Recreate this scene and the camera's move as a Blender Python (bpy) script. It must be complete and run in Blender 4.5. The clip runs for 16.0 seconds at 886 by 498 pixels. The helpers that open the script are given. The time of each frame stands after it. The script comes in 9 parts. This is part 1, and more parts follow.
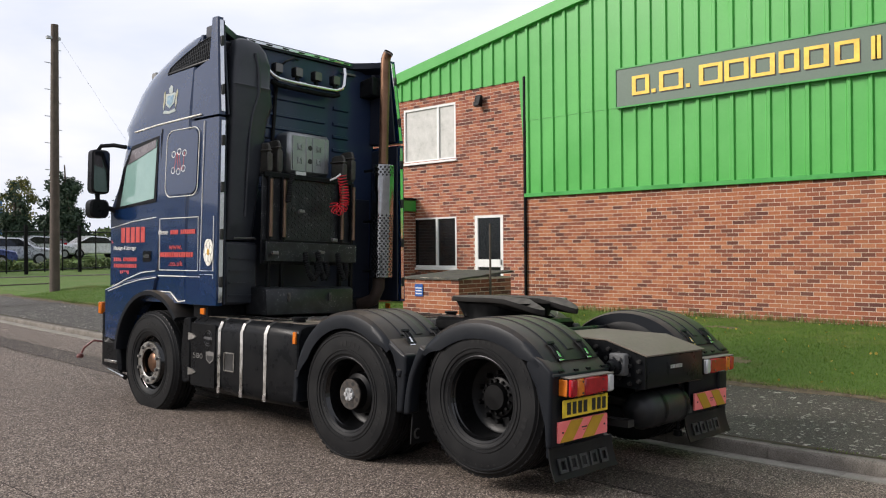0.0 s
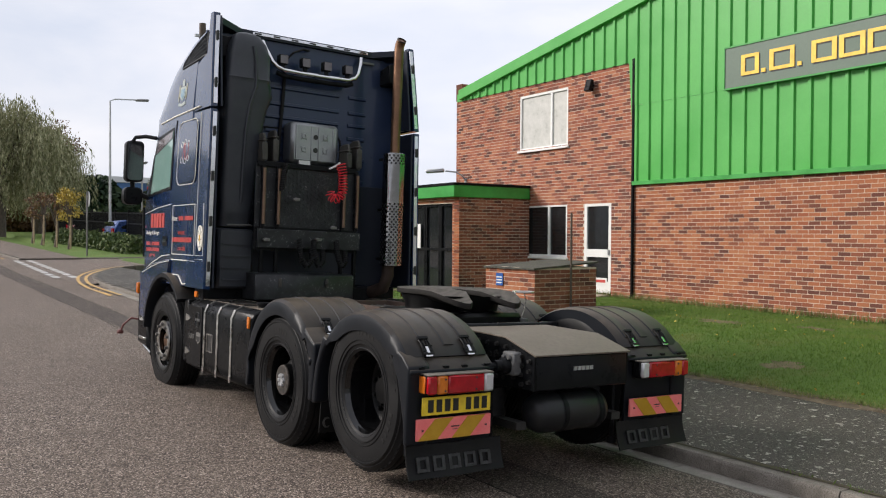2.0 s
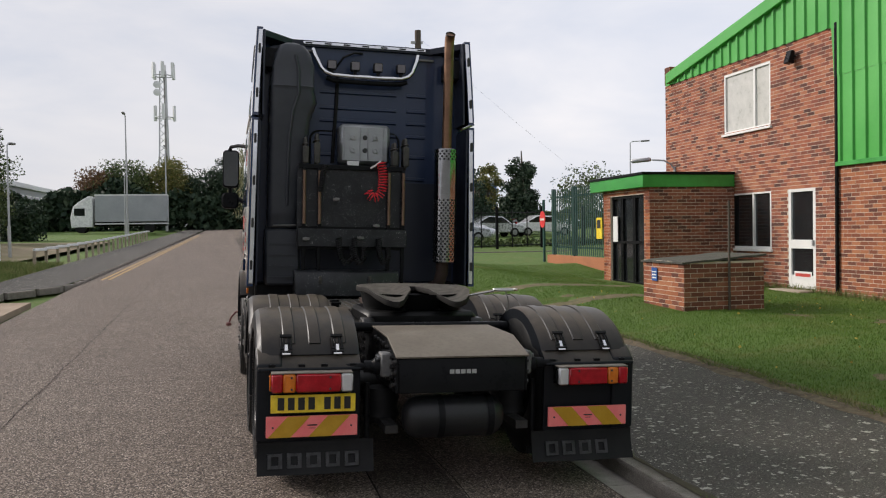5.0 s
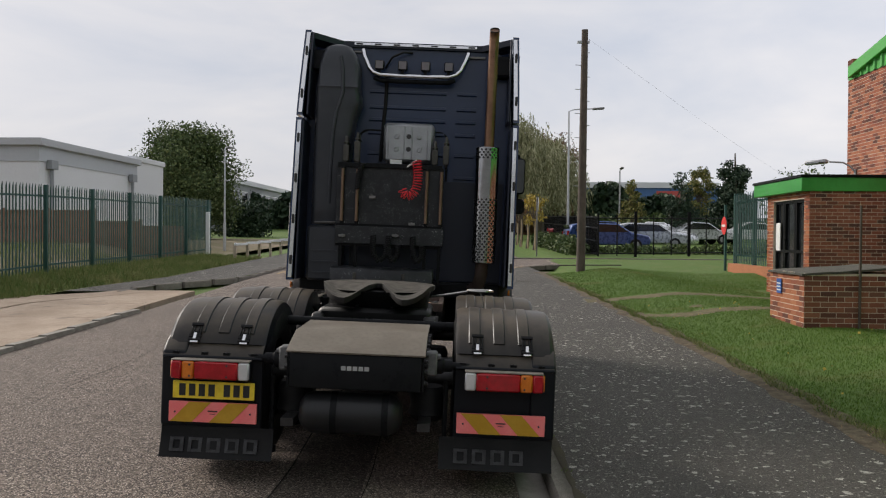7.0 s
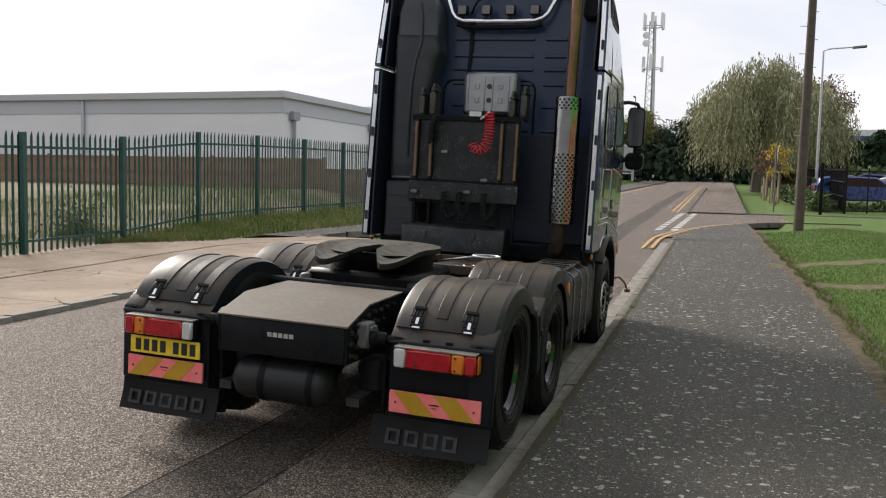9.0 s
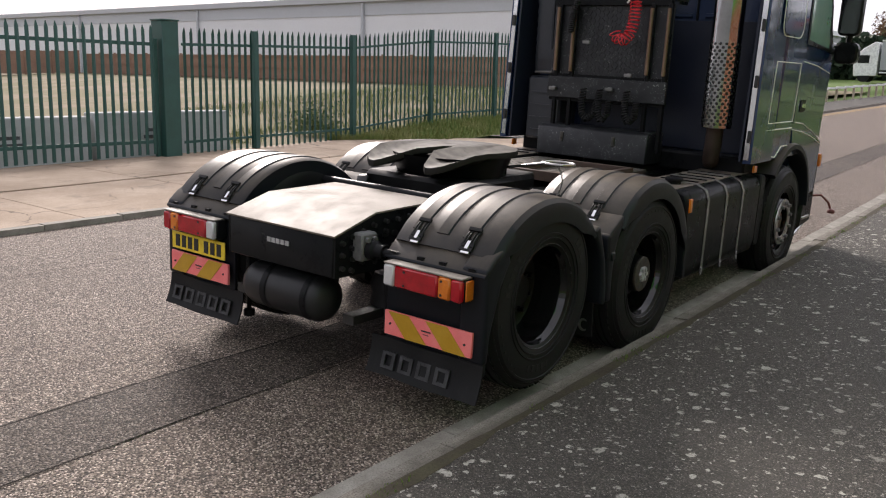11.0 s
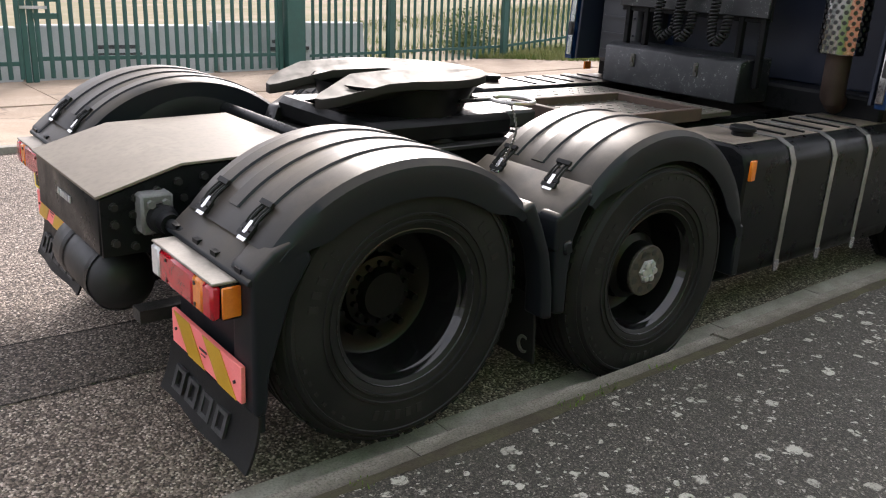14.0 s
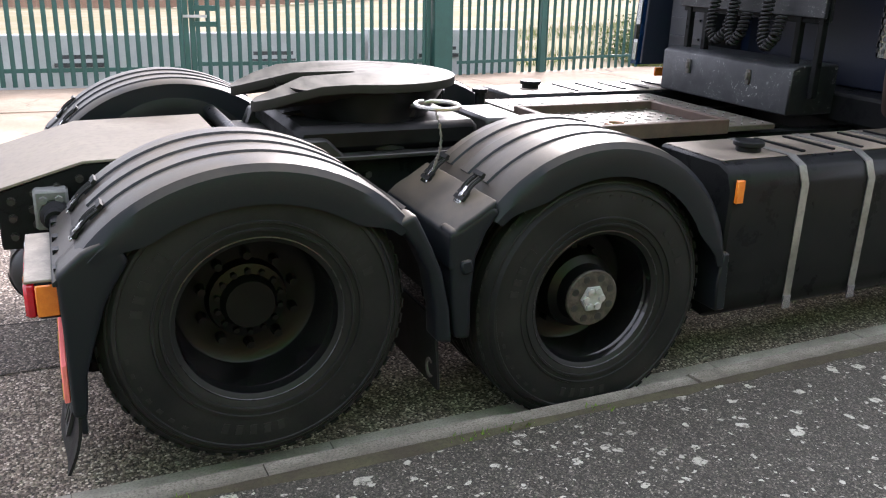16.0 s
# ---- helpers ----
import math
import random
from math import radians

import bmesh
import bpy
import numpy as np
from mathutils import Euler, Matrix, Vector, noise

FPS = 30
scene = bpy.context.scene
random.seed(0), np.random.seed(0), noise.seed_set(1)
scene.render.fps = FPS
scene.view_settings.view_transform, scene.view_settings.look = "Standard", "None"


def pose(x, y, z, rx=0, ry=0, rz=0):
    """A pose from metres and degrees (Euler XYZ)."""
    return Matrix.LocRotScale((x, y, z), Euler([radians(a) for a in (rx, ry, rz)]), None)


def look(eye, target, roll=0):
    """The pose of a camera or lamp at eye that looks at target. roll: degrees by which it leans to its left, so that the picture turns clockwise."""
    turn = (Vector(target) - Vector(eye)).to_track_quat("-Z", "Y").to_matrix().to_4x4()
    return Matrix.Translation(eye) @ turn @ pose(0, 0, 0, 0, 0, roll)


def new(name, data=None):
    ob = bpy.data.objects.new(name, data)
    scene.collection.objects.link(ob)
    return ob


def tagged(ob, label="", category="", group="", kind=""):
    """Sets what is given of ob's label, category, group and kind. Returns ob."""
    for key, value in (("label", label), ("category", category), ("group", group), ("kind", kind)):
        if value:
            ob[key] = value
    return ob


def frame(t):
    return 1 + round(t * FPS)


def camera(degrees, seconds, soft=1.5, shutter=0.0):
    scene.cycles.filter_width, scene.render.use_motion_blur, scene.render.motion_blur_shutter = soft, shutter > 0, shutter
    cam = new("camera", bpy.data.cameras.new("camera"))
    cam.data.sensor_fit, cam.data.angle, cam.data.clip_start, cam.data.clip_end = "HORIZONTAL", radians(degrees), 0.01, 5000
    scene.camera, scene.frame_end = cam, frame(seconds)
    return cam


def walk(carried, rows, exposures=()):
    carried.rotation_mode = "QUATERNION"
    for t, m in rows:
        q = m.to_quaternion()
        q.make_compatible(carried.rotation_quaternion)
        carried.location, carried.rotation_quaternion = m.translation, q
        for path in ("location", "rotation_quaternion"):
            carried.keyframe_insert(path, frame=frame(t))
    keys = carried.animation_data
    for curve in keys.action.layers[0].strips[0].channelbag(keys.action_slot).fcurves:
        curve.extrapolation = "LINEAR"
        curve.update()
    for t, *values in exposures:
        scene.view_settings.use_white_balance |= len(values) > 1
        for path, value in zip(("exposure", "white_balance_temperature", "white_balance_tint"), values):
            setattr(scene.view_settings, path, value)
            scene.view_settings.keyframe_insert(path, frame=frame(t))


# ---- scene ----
cam = camera(54.5, 16.0, 1.15)
METRES, EYE, TILT, LEAN, TURN = 14.15, 1.6555, 0.0, 0.0, 44.3
ROWS = [
    (0.0, 0.0, 0.0, 0.0, -0.0, -0.01, 0.5),
    (0.5, 0.0363, 0.0032, -0.0007, 3.5, -0.02, -0.03),
    (1.0, 0.0706, 0.0109, 0.0003, 6.82, -0.21, -0.43),
    (1.5, 0.1047, 0.0212, 0.0012, 9.18, -0.36, -0.47),
    (2.0, 0.1415, 0.0242, 0.0018, 12.88, -0.88, -0.39),
    (2.5, 0.1729, 0.0385, 0.0015, 15.51, -1.12, -0.86),
    (3.0, 0.2049, 0.0471, 0.0017, 18.15, -1.21, -0.99),
    (3.5, 0.2353, 0.0599, 0.0026, 22.02, -1.36, -0.68),
    (4.0, 0.2608, 0.0765, 0.0037, 25.1, -1.36, -0.18),
    (4.5, 0.291, 0.0895, 0.0033, 29.11, -1.27, 0.5),
    (7.0, 0.4198, 0.2109, -0.0016, 48.2, -0.87, -0.43),
    (7.5, 0.4391, 0.2448, -0.0006, 52.68, -0.9, -1.12),
    (8.0, 0.4513, 0.2792, 0.0057, 56.62, -1.89, -1.16),
    (8.5, 0.4641, 0.3103, 0.0075, 60.77, -3.12, -0.71),
    (9.0, 0.4665, 0.3449, 0.0063, 65.53, -4.55, -1.3),
    (9.5, 0.4678, 0.3764, 0.0061, 71.34, -5.85, -1.78),
    (10.0, 0.4683, 0.4084, 0.0072, 76.65, -7.52, -1.86),
    (12.5, 0.3888, 0.529, 0.0, 95.43, -15.46, -0.82),
    (13.0, 0.3667, 0.5416, 0.0001, 98.08, -16.11, -1.12),
    (13.5, 0.3428, 0.5542, -0.0004, 97.8, -16.41, -1.13),
    (14.0, 0.3275, 0.5714, -0.0006, 99.63, -17.09, -1.92),
    (14.5, 0.3163, 0.5897, -0.0049, 105.04, -18.47, -3.11),
    (15.0, 0.303, 0.6091, -0.0082, 108.64, -19.46, -2.57),
    (15.5, 0.2951, 0.6262, -0.0069, 111.75, -19.32, -1.73),
    (16.0, 0.29, 0.6451, -0.0014, 113.38, -16.92, -1.07),
]
walk(cam, [(t, pose(0, 0, EYE, TILT, LEAN, TURN) @ pose(METRES * x, METRES * y, METRES * z, 90 + pitch, roll, yaw)) for t, x, y, z, yaw, pitch, roll in ROWS], exposures=[(0, -0.22, 6250, 14), (4.5, -0.36, 6350, 14), (7, -0.5, 6400, 13), (8, -0.42, 6400, 13), (9, -0.1, 6400, 13), (9.5, 0.14, 6400, 13), (10, 0.05, 6400, 14), (12.5, 0.5, 6450, 24), (13, 0.73, 6400, 22), (14, 0.83, 6300, 18), (14.5, 0.98, 6270, 18), (15, 1.52, 6250, 19), (15.5, 1.64, 6150, 20), (16, 1.40, 6000, 20)])
from mathutils.geometry import tessellate_polygon


# ---------------------------------------------------------------- light
SUN_DIR = Vector((-0.50, -0.72, 0.50)).normalized()
world = bpy.data.worlds.new("hazy_sky")
scene.world = world
world.use_nodes = True
wn, wl = world.node_tree.nodes, world.node_tree.links
wn.clear()
w_out = wn.new("ShaderNodeOutputWorld")
w_bg = wn.new("ShaderNodeBackground")
w_sky = wn.new("ShaderNodeTexSky")
w_sky.sky_type = "NISHITA"
w_sky.sun_disc = False
w_sky.sun_elevation = math.asin(SUN_DIR.z)
w_sky.sun_rotation = math.atan2(SUN_DIR.x, SUN_DIR.y)
w_sky.air_density, w_sky.dust_density, w_sky.ozone_density = 1.0, 3.0, 1.0
w_co = wn.new("ShaderNodeTexCoord")
w_map = wn.new("ShaderNodeMapping")
w_map.inputs["Scale"].default_value = (1.6, 1.6, 5.5)
w_noise = wn.new("ShaderNodeTexNoise")
w_noise.inputs["Scale"].default_value = 1.7
w_noise.inputs["Detail"].default_value = 7
w_noise.inputs["Roughness"].default_value = 0.55
w_noise.inputs["Distortion"].default_value = 0.4
w_ramp = wn.new("ShaderNodeValToRGB")
w_ramp.color_ramp.elements[0].position, w_ramp.color_ramp.elements[0].color = 0.30, (7.6, 8.1, 8.9, 1)
w_ramp.color_ramp.elements[1].position, w_ramp.color_ramp.elements[1].color = 0.70, (10.6, 10.4, 10.2, 1)
w_mix = wn.new("ShaderNodeMix")
w_mix.data_type = "RGBA"
w_mix.inputs[0].default_value = 0.86
wl.new(w_co.outputs["Generated"], w_map.inputs["Vector"])
wl.new(w_map.outputs["Vector"], w_noise.inputs["Vector"])
wl.new(w_noise.outputs["Fac"], w_ramp.inputs["Fac"])
wl.new(w_sky.outputs["Color"], w_mix.inputs[6])
wl.new(w_ramp.outputs["Color"], w_mix.inputs[7])
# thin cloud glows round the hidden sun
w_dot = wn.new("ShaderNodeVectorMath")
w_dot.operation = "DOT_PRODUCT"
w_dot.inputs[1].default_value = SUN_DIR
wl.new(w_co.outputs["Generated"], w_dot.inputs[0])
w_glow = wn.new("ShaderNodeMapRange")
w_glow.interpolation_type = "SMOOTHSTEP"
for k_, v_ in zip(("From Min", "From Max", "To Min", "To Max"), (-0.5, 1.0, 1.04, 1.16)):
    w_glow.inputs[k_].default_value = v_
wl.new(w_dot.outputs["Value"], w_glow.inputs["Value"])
# sky is also raised up to 1.28 times towards -x, +y
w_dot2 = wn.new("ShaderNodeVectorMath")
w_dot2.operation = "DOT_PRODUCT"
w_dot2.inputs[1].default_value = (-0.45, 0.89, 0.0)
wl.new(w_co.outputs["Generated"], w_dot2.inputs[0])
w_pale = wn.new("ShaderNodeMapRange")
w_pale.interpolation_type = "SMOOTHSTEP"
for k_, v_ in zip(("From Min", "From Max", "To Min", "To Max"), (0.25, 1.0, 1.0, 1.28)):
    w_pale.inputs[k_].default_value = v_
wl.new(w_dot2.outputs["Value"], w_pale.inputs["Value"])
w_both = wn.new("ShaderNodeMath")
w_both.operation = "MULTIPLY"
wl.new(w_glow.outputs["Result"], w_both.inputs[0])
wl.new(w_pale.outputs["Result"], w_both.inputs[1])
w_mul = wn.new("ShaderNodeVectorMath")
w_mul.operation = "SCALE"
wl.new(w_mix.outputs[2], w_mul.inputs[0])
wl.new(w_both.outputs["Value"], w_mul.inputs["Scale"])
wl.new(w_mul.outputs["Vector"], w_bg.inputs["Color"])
w_bg.inputs["Strength"].default_value = 0.098
wl.new(w_bg.outputs["Background"], w_out.inputs["Surface"])

sun = new("sun", bpy.data.lights.new("sun", "SUN"))
sun.data.energy, sun.data.angle, sun.data.color = 4.1, radians(18), (1.0, 0.93, 0.82)
sun.matrix_world = look((0, 0, 0), -SUN_DIR)


# ---------------------------------------------------------------- mesh helpers
def box(bm, x0, x1, y0, y1, z0, z1):
    m = Matrix.Translation(((x0 + x1) / 2, (y0 + y1) / 2, (z0 + z1) / 2)) @ Matrix.Diagonal((abs(x1 - x0), abs(y1 - y0), abs(z1 - z0), 1))
    return bmesh.ops.create_cube(bm, size=1, matrix=m)["verts"]


def obox(bm, m, sx, sy, sz):
    """A box of that size round the middle of the pose m."""
    return bmesh.ops.create_cube(bm, size=1, matrix=m @ Matrix.Diagonal((sx, sy, sz, 1)))["verts"]


def prism(bm, pts, a, b, axis="y"):
    """A polygon in the plane across the axis, drawn out along it from a to b."""
    put = {"y": lambda p, v: (p[0], v, p[1]), "x": lambda p, v: (v, p[0], p[1]), "z": lambda p, v: (p[0], p[1], v)}[axis]
    r1 = [bm.verts.new(put(p, a)) for p in pts]
    r2 = [bm.verts.new(put(p, b)) for p in pts]
    n = len(pts)
    bm.faces.new(r1), bm.faces.new(r2[::-1])
    for i in range(n):
        bm.faces.new((r1[i], r2[i], r2[(i + 1) % n], r1[(i + 1) % n]))
    return r1 + r2


def rod(bm, p, q, r, r2=None, seg=10):
    p, q = Vector(p), Vector(q)
    d = q - p
    m = Matrix.Translation((p + q) / 2) @ d.to_track_quat("Z", "Y").to_matrix().to_4x4()
    return bmesh.ops.create_cone(bm, cap_ends=True, segments=seg, radius1=r, radius2=r if r2 is None else r2, depth=d.length, matrix=m)["verts"]


def tube(bm, pts, r, seg=8, closed=False):
    """A round bar along a line of points; r is one radius or one for each point."""
    pts = [Vector(p) for p in pts]
    rings, up = [], None
    for i, p in enumerate(pts):
        a, b = pts[max(i - 1, 0)], pts[min(i + 1, len(pts) - 1)]
        d = (b - a).normalized()
        if up is None:
            up = d.orthogonal().normalized()
        up = (up - d * up.dot(d)).normalized()
        s = d.cross(up)
        rr = r[i] if isinstance(r, (list, tuple)) else r
        rings.append([bm.verts.new(p + (up * math.cos(k * math.tau / seg) + s * math.sin(k * math.tau / seg)) * rr) for k in range(seg)])
    for u, v in zip(rings, rings[1:]):
        for k in range(seg):
            bm.faces.new((u[k], u[(k + 1) % seg], v[(k + 1) % seg], v[k]))
    bm.faces.new(rings[0][::-1]), bm.faces.new(rings[-1])


def lathe(bm, profile, m, seg=32, a0=0.0, a1=360.0):
    """Turns a profile of (radius, along) about the z axis of the pose m."""
    full = abs(a1 - a0) >= 359.9
    n = seg if full else seg + 1
    rings = []
    for r, h in profile:
        rings.append([bm.verts.new(m @ Vector((r * math.cos(radians(a0 + (a1 - a0) * k / seg)), r * math.sin(radians(a0 + (a1 - a0) * k / seg)), h))) for k in range(n)])
    for u, v in zip(rings, rings[1:]):
        for k in range(seg):
            j = (k + 1) % n
            bm.faces.new((u[k], u[j], v[j], v[k]))


def sweep(bm, section, place, closed=True, caps=True):
    """Joins the closed section, put by each pose of place, into one skin."""
    rings = [[bm.verts.new(f(p)) for p in section] for f in place]
    n = len(section)
    for u, v in zip(rings, rings[1:]):
        for k in range(n if closed else n - 1):
            bm.faces.new((u[k], u[(k + 1) % n], v[(k + 1) % n], v[k]))
    if caps and closed:
        bm.faces.new(rings[0][::-1]), bm.faces.new(rings[-1])


def soften(bm, width, angle=40, seg=1):
    bm.normal_update()
    es = [e for e in bm.edges if len(e.link_faces) == 2 and e.calc_face_angle(0) > radians(angle)]
    bmesh.ops.bevel(bm, geom=es, offset=width, segments=seg, affect="EDGES", profile=0.6, clamp_overlap=True)


def to_mesh(name, bm, material, sharp=38):
    bmesh.ops.recalc_face_normals(bm, faces=bm.faces)
    bm.normal_update()
    for f in bm.faces:
        f.smooth = True
    for e in bm.edges:
        e.smooth = len(e.link_faces) == 2 and e.calc_face_angle(0) < radians(sharp)
    me = bpy.data.meshes.new(name)
    bm.to_mesh(me)
    bm.free()
    for m in material if isinstance(material, (list, tuple)) else [material]:
        me.materials.append(m)
    return me


def part(name, bm, material, parent, label="", bevel=0.0, sharp=38):
    if bevel:
        soften(bm, bevel)
    ob = new(name, to_mesh(name, bm, material, sharp))
    ob.parent = parent
    if label:
        tagged(ob, label)
    return ob


def thing(name, label, category, m=None, group="", kind=""):
    ob = new(name)
    ob.empty_display_size = 0.1
    if m is not None:
        ob.matrix_basis = m
    return tagged(ob, label, category, group, kind)


def solid(name, bm, material, label, category, group="", kind="", bevel=0.0, m=None, sharp=38):
    """A thing that is one mesh."""
    if bevel:
        soften(bm, bevel)
    ob = new(name, to_mesh(name, bm, material, sharp))
    if m is not None:
        ob.matrix_basis = m
    return tagged(ob, label, category, group, kind)


def piece(name, me, parent, m):
    ob = new(name, me)
    ob.parent = parent
    ob.matrix_basis = m
    return ob


def B():
    return bmesh.new()


# ---------------------------------------------------------------- materials
def nodes(name):
    m = bpy.data.materials.new(name)
    m.use_nodes = True
    nt = m.node_tree
    return m, nt, nt.nodes["Principled BSDF"]


def add(nt, kind, **ins):
    n = nt.nodes.new(kind)
    for k, v in ins.items():
        n.inputs[k.replace("_", " ")].default_value = v
    return n


def coords(nt, space="Object"):
    return nt.nodes.new("ShaderNodeTexCoord").outputs[space]


def noise_tex(nt, co, scale, detail=5, rough=0.6, distortion=0.0):
    n = add(nt, "ShaderNodeTexNoise", Scale=scale, Detail=detail, Roughness=rough, Distortion=distortion)
    nt.links.new(co, n.inputs["Vector"])
    return n.outputs["Fac"]


def ramp(nt, fac, stops):
    r = nt.nodes.new("ShaderNodeValToRGB")
    els = r.color_ramp.elements
    while len(els) < len(stops):
        els.new(0.5)
    for e, (p, c) in zip(els, stops):
        e.position, e.color = p, (*c, 1) if len(c) == 3 else c
    nt.links.new(fac, r.inputs["Fac"])
    return r.outputs["Color"]


def grey(nt, fac, a, b, lo=0.0, hi=1.0):
    n = nt.nodes.new("ShaderNodeMapRange")
    for k, v in zip(("From Min", "From Max", "To Min", "To Max"), (a, b, lo, hi)):
        n.inputs[k].default_value = v
    nt.links.new(fac, n.inputs["Value"])
    return n.outputs["Result"]


def mixc(nt, fac, a, b, blend="MIX"):
    n = nt.nodes.new("ShaderNodeMix")
    n.data_type, n.blend_type = "RGBA", blend
    for sock, v in ((n.inputs[0], fac), (n.inputs[6], a), (n.inputs[7], b)):
        if isinstance(v, (int, float)):
            sock.default_value = v
        elif isinstance(v, tuple):
            sock.default_value = (*v, 1)
        else:
            nt.links.new(v, sock)
    return n.outputs[2]


def maths(nt, op, a, b=0.0):
    n = nt.nodes.new("ShaderNodeMath")
    n.operation = op
    for sock, v in zip(n.inputs, (a, b)):
        if isinstance(v, (int, float)):
            sock.default_value = v
        else:
            nt.links.new(v, sock)
    return n.outputs[0]


def bump(nt, bsdf, height, strength=0.3, distance=0.01):
    n = add(nt, "ShaderNodeBump", Strength=strength, Distance=distance)
    nt.links.new(height, n.inputs["Height"])
    nt.links.new(n.outputs["Normal"], bsdf.inputs["Normal"])


def rnd(nt):
    return nt.nodes.new("ShaderNodeObjectInfo").outputs["Random"]


def plain(name, c, rough=0.5, metal=0.0, c2=None, scale=6.0, grain=90.0, wear=0.35, bumps=0.15, dist=0.002, coat=0.0, spec=0.5, rspread=0.12):
    """A worked surface: two scales of colour change, uneven gloss and fine relief."""
    m, nt, b = nodes(name)
    co = coords(nt)
    big, fine = noise_tex(nt, co, scale, 6, 0.65), noise_tex(nt, co, grain, 4, 0.6)
    c2 = c2 or tuple(min(1.0, v * 1.35 + 0.01) for v in c)
    col = mixc(nt, grey(nt, big, 0.38, 0.68, 0, 1), c, c2)
    col = mixc(nt, grey(nt, fine, 0.45, 0.75, 0, wear), col, tuple(v * 0.6 for v in c))
    nt.links.new(col, b.inputs["Base Color"])
    nt.links.new(grey(nt, big, 0.3, 0.7, max(0.02, rough - rspread), min(1, rough + rspread)), b.inputs["Roughness"])
    b.inputs["Metallic"].default_value = metal
    b.inputs["Specular IOR Level"].default_value = spec
    b.inputs["Coat Weight"].default_value = coat
    b.inputs["Coat Roughness"].default_value = 0.05
    if bumps:
        bump(nt, b, fine, bumps, dist)
    return m


M_BLUE = plain("blue_coach_paint", (0.0048, 0.0215, 0.072), 0.26, 0.0, (0.0062, 0.025, 0.083), 1.5, 30, 0.15, 0.0, coat=1.0, spec=0.3, rspread=0.05)
M_GRIME = plain("grimed_grey_metal", (0.03, 0.029, 0.026), 0.6, 0.1, (0.09, 0.084, 0.072), 11, 60, 0.5, 0.3)
M_BLUE_DIRTY = plain("blue_paint_dusty", (0.0165, 0.0315, 0.076), 0.38, 0.0, (0.0235, 0.0390, 0.086), 3, 60, 0.3, 0.05, coat=0.30, spec=0.35)
M_RUBBER = plain("tyre_rubber", (0.0108, 0.0112, 0.0122), 0.48, 0, (0.0188, 0.0188, 0.0190), 5, 120, 0.35, 0.2, spec=0.14)
M_BLACK = plain("black_chassis_paint", (0.0080, 0.0086, 0.0098), 0.32, 0, (0.0125, 0.0130, 0.0138), 6, 120, 0.3, 0.15, spec=0.09)
# near-black base also stands in for shade deep in the wheel dish
M_HUBDARK = plain("deep_black_metal", (0.0024, 0.0026, 0.0030), 0.42, 0, (0.0050, 0.0052, 0.0056), 9, 70, 0.4, 0.3, spec=0.2)
M_GREASE = plain("grimy_black_metal", (0.012, 0.012, 0.0122), 0.45, 0.0, (0.030, 0.0285, 0.027), 9, 70, 0.5, 0.4, 0.003, rspread=0.2)
M_RIM = plain("black_rim_paint", (0.0042, 0.0044, 0.0050), 0.09, 0, (0.0075, 0.0075, 0.0078), 6, 100, 0.3, 0.02, spec=0.6, rspread=0.03)
M_CHROME = plain("chrome", (0.72, 0.73, 0.75), 0.12, 1, (0.8, 0.8, 0.8), 8, 80, 0.2, 0.03)
M_STEEL = plain("worn_bright_steel", (0.42, 0.41, 0.39), 0.34, 1, (0.55, 0.54, 0.52), 12, 120, 0.4, 0.15)
M_DULL = plain("dull_grey_steel", (0.16, 0.16, 0.155), 0.5, 0.7, (0.28, 0.27, 0.26), 5, 70, 0.5, 0.2)
M_ALU = plain("cast_alloy", (0.30, 0.31, 0.32), 0.42, 0.75, (0.40, 0.41, 0.42), 4, 90, 0.3, 0.1)
M_RUST = plain("heat_browned_pipe", (0.15, 0.080, 0.048), 0.36, 0.8, (0.27, 0.155, 0.095), 5, 80, 0.5, 0.2)
M_COVER = plain("worn_grey_steel_cover_plate", (0.150, 0.126, 0.100), 0.58, 0.0, (0.215, 0.190, 0.156), 3.0, 34, 0.4, 0.08, rspread=0.12, spec=0.2)
# darker navy; carries the shade painted on the lower cab back
M_NAVY = plain("dark_navy_paint", (0.0128, 0.0172, 0.0320), 0.42, 0, (0.0180, 0.0225, 0.0375), 4, 70, 0.4, 0.1, spec=0.4)
M_TANKTOP = plain("dust_filmed_black_plate", (0.115, 0.096, 0.078), 0.46, 0.0, (0.25, 0.207, 0.165), 3.5, 60, 0.4, 0.15, spec=0.45, rspread=0.1)
M_LAMPTOP = plain("dust_filmed_lamp_moulding", (0.15, 0.128, 0.106), 0.6, 0.0, (0.26, 0.232, 0.20), 14, 90, 0.4, 0.1)
M_CATWALK = plain("grubby_catwalk_steel", (0.054, 0.046, 0.038), 0.5, 0.2, (0.110, 0.094, 0.077), 6, 50, 0.5, 0.2)
M_JOINT = plain("tarred_joint", (0.032, 0.029, 0.027), 0.97, 0, (0.06, 0.055, 0.05), 8, 60, 0.3, 0, spec=0.03)
M_RED = plain("red_lamp_lens", (0.33, 0.0025, 0.010), 0.12, 0, (0.50, 0.005, 0.016), 20, 200, 0.2, 0.1, coat=0.5)
M_AMBER = plain("amber_lamp_lens", (0.62, 0.15, 0.012), 0.16, 0, (0.75, 0.21, 0.015), 20, 200, 0.2, 0.1, coat=0.5)
M_CLEAR = plain("clear_lamp_lens", (0.60, 0.61, 0.62), 0.15, 0.2, (0.7, 0.7, 0.7), 20, 200, 0.2, 0.1, coat=0.5)
M_YELLOW = plain("yellow_plate", (0.78, 0.56, 0.03), 0.35, 0, None, 10, 100, 0.2, 0.03)
M_PINK = plain("fluorescent_red_marker", (0.95, 0.20, 0.20), 0.45, 0, (0.98, 0.26, 0.25), 10, 120, 0.2, 0.04)
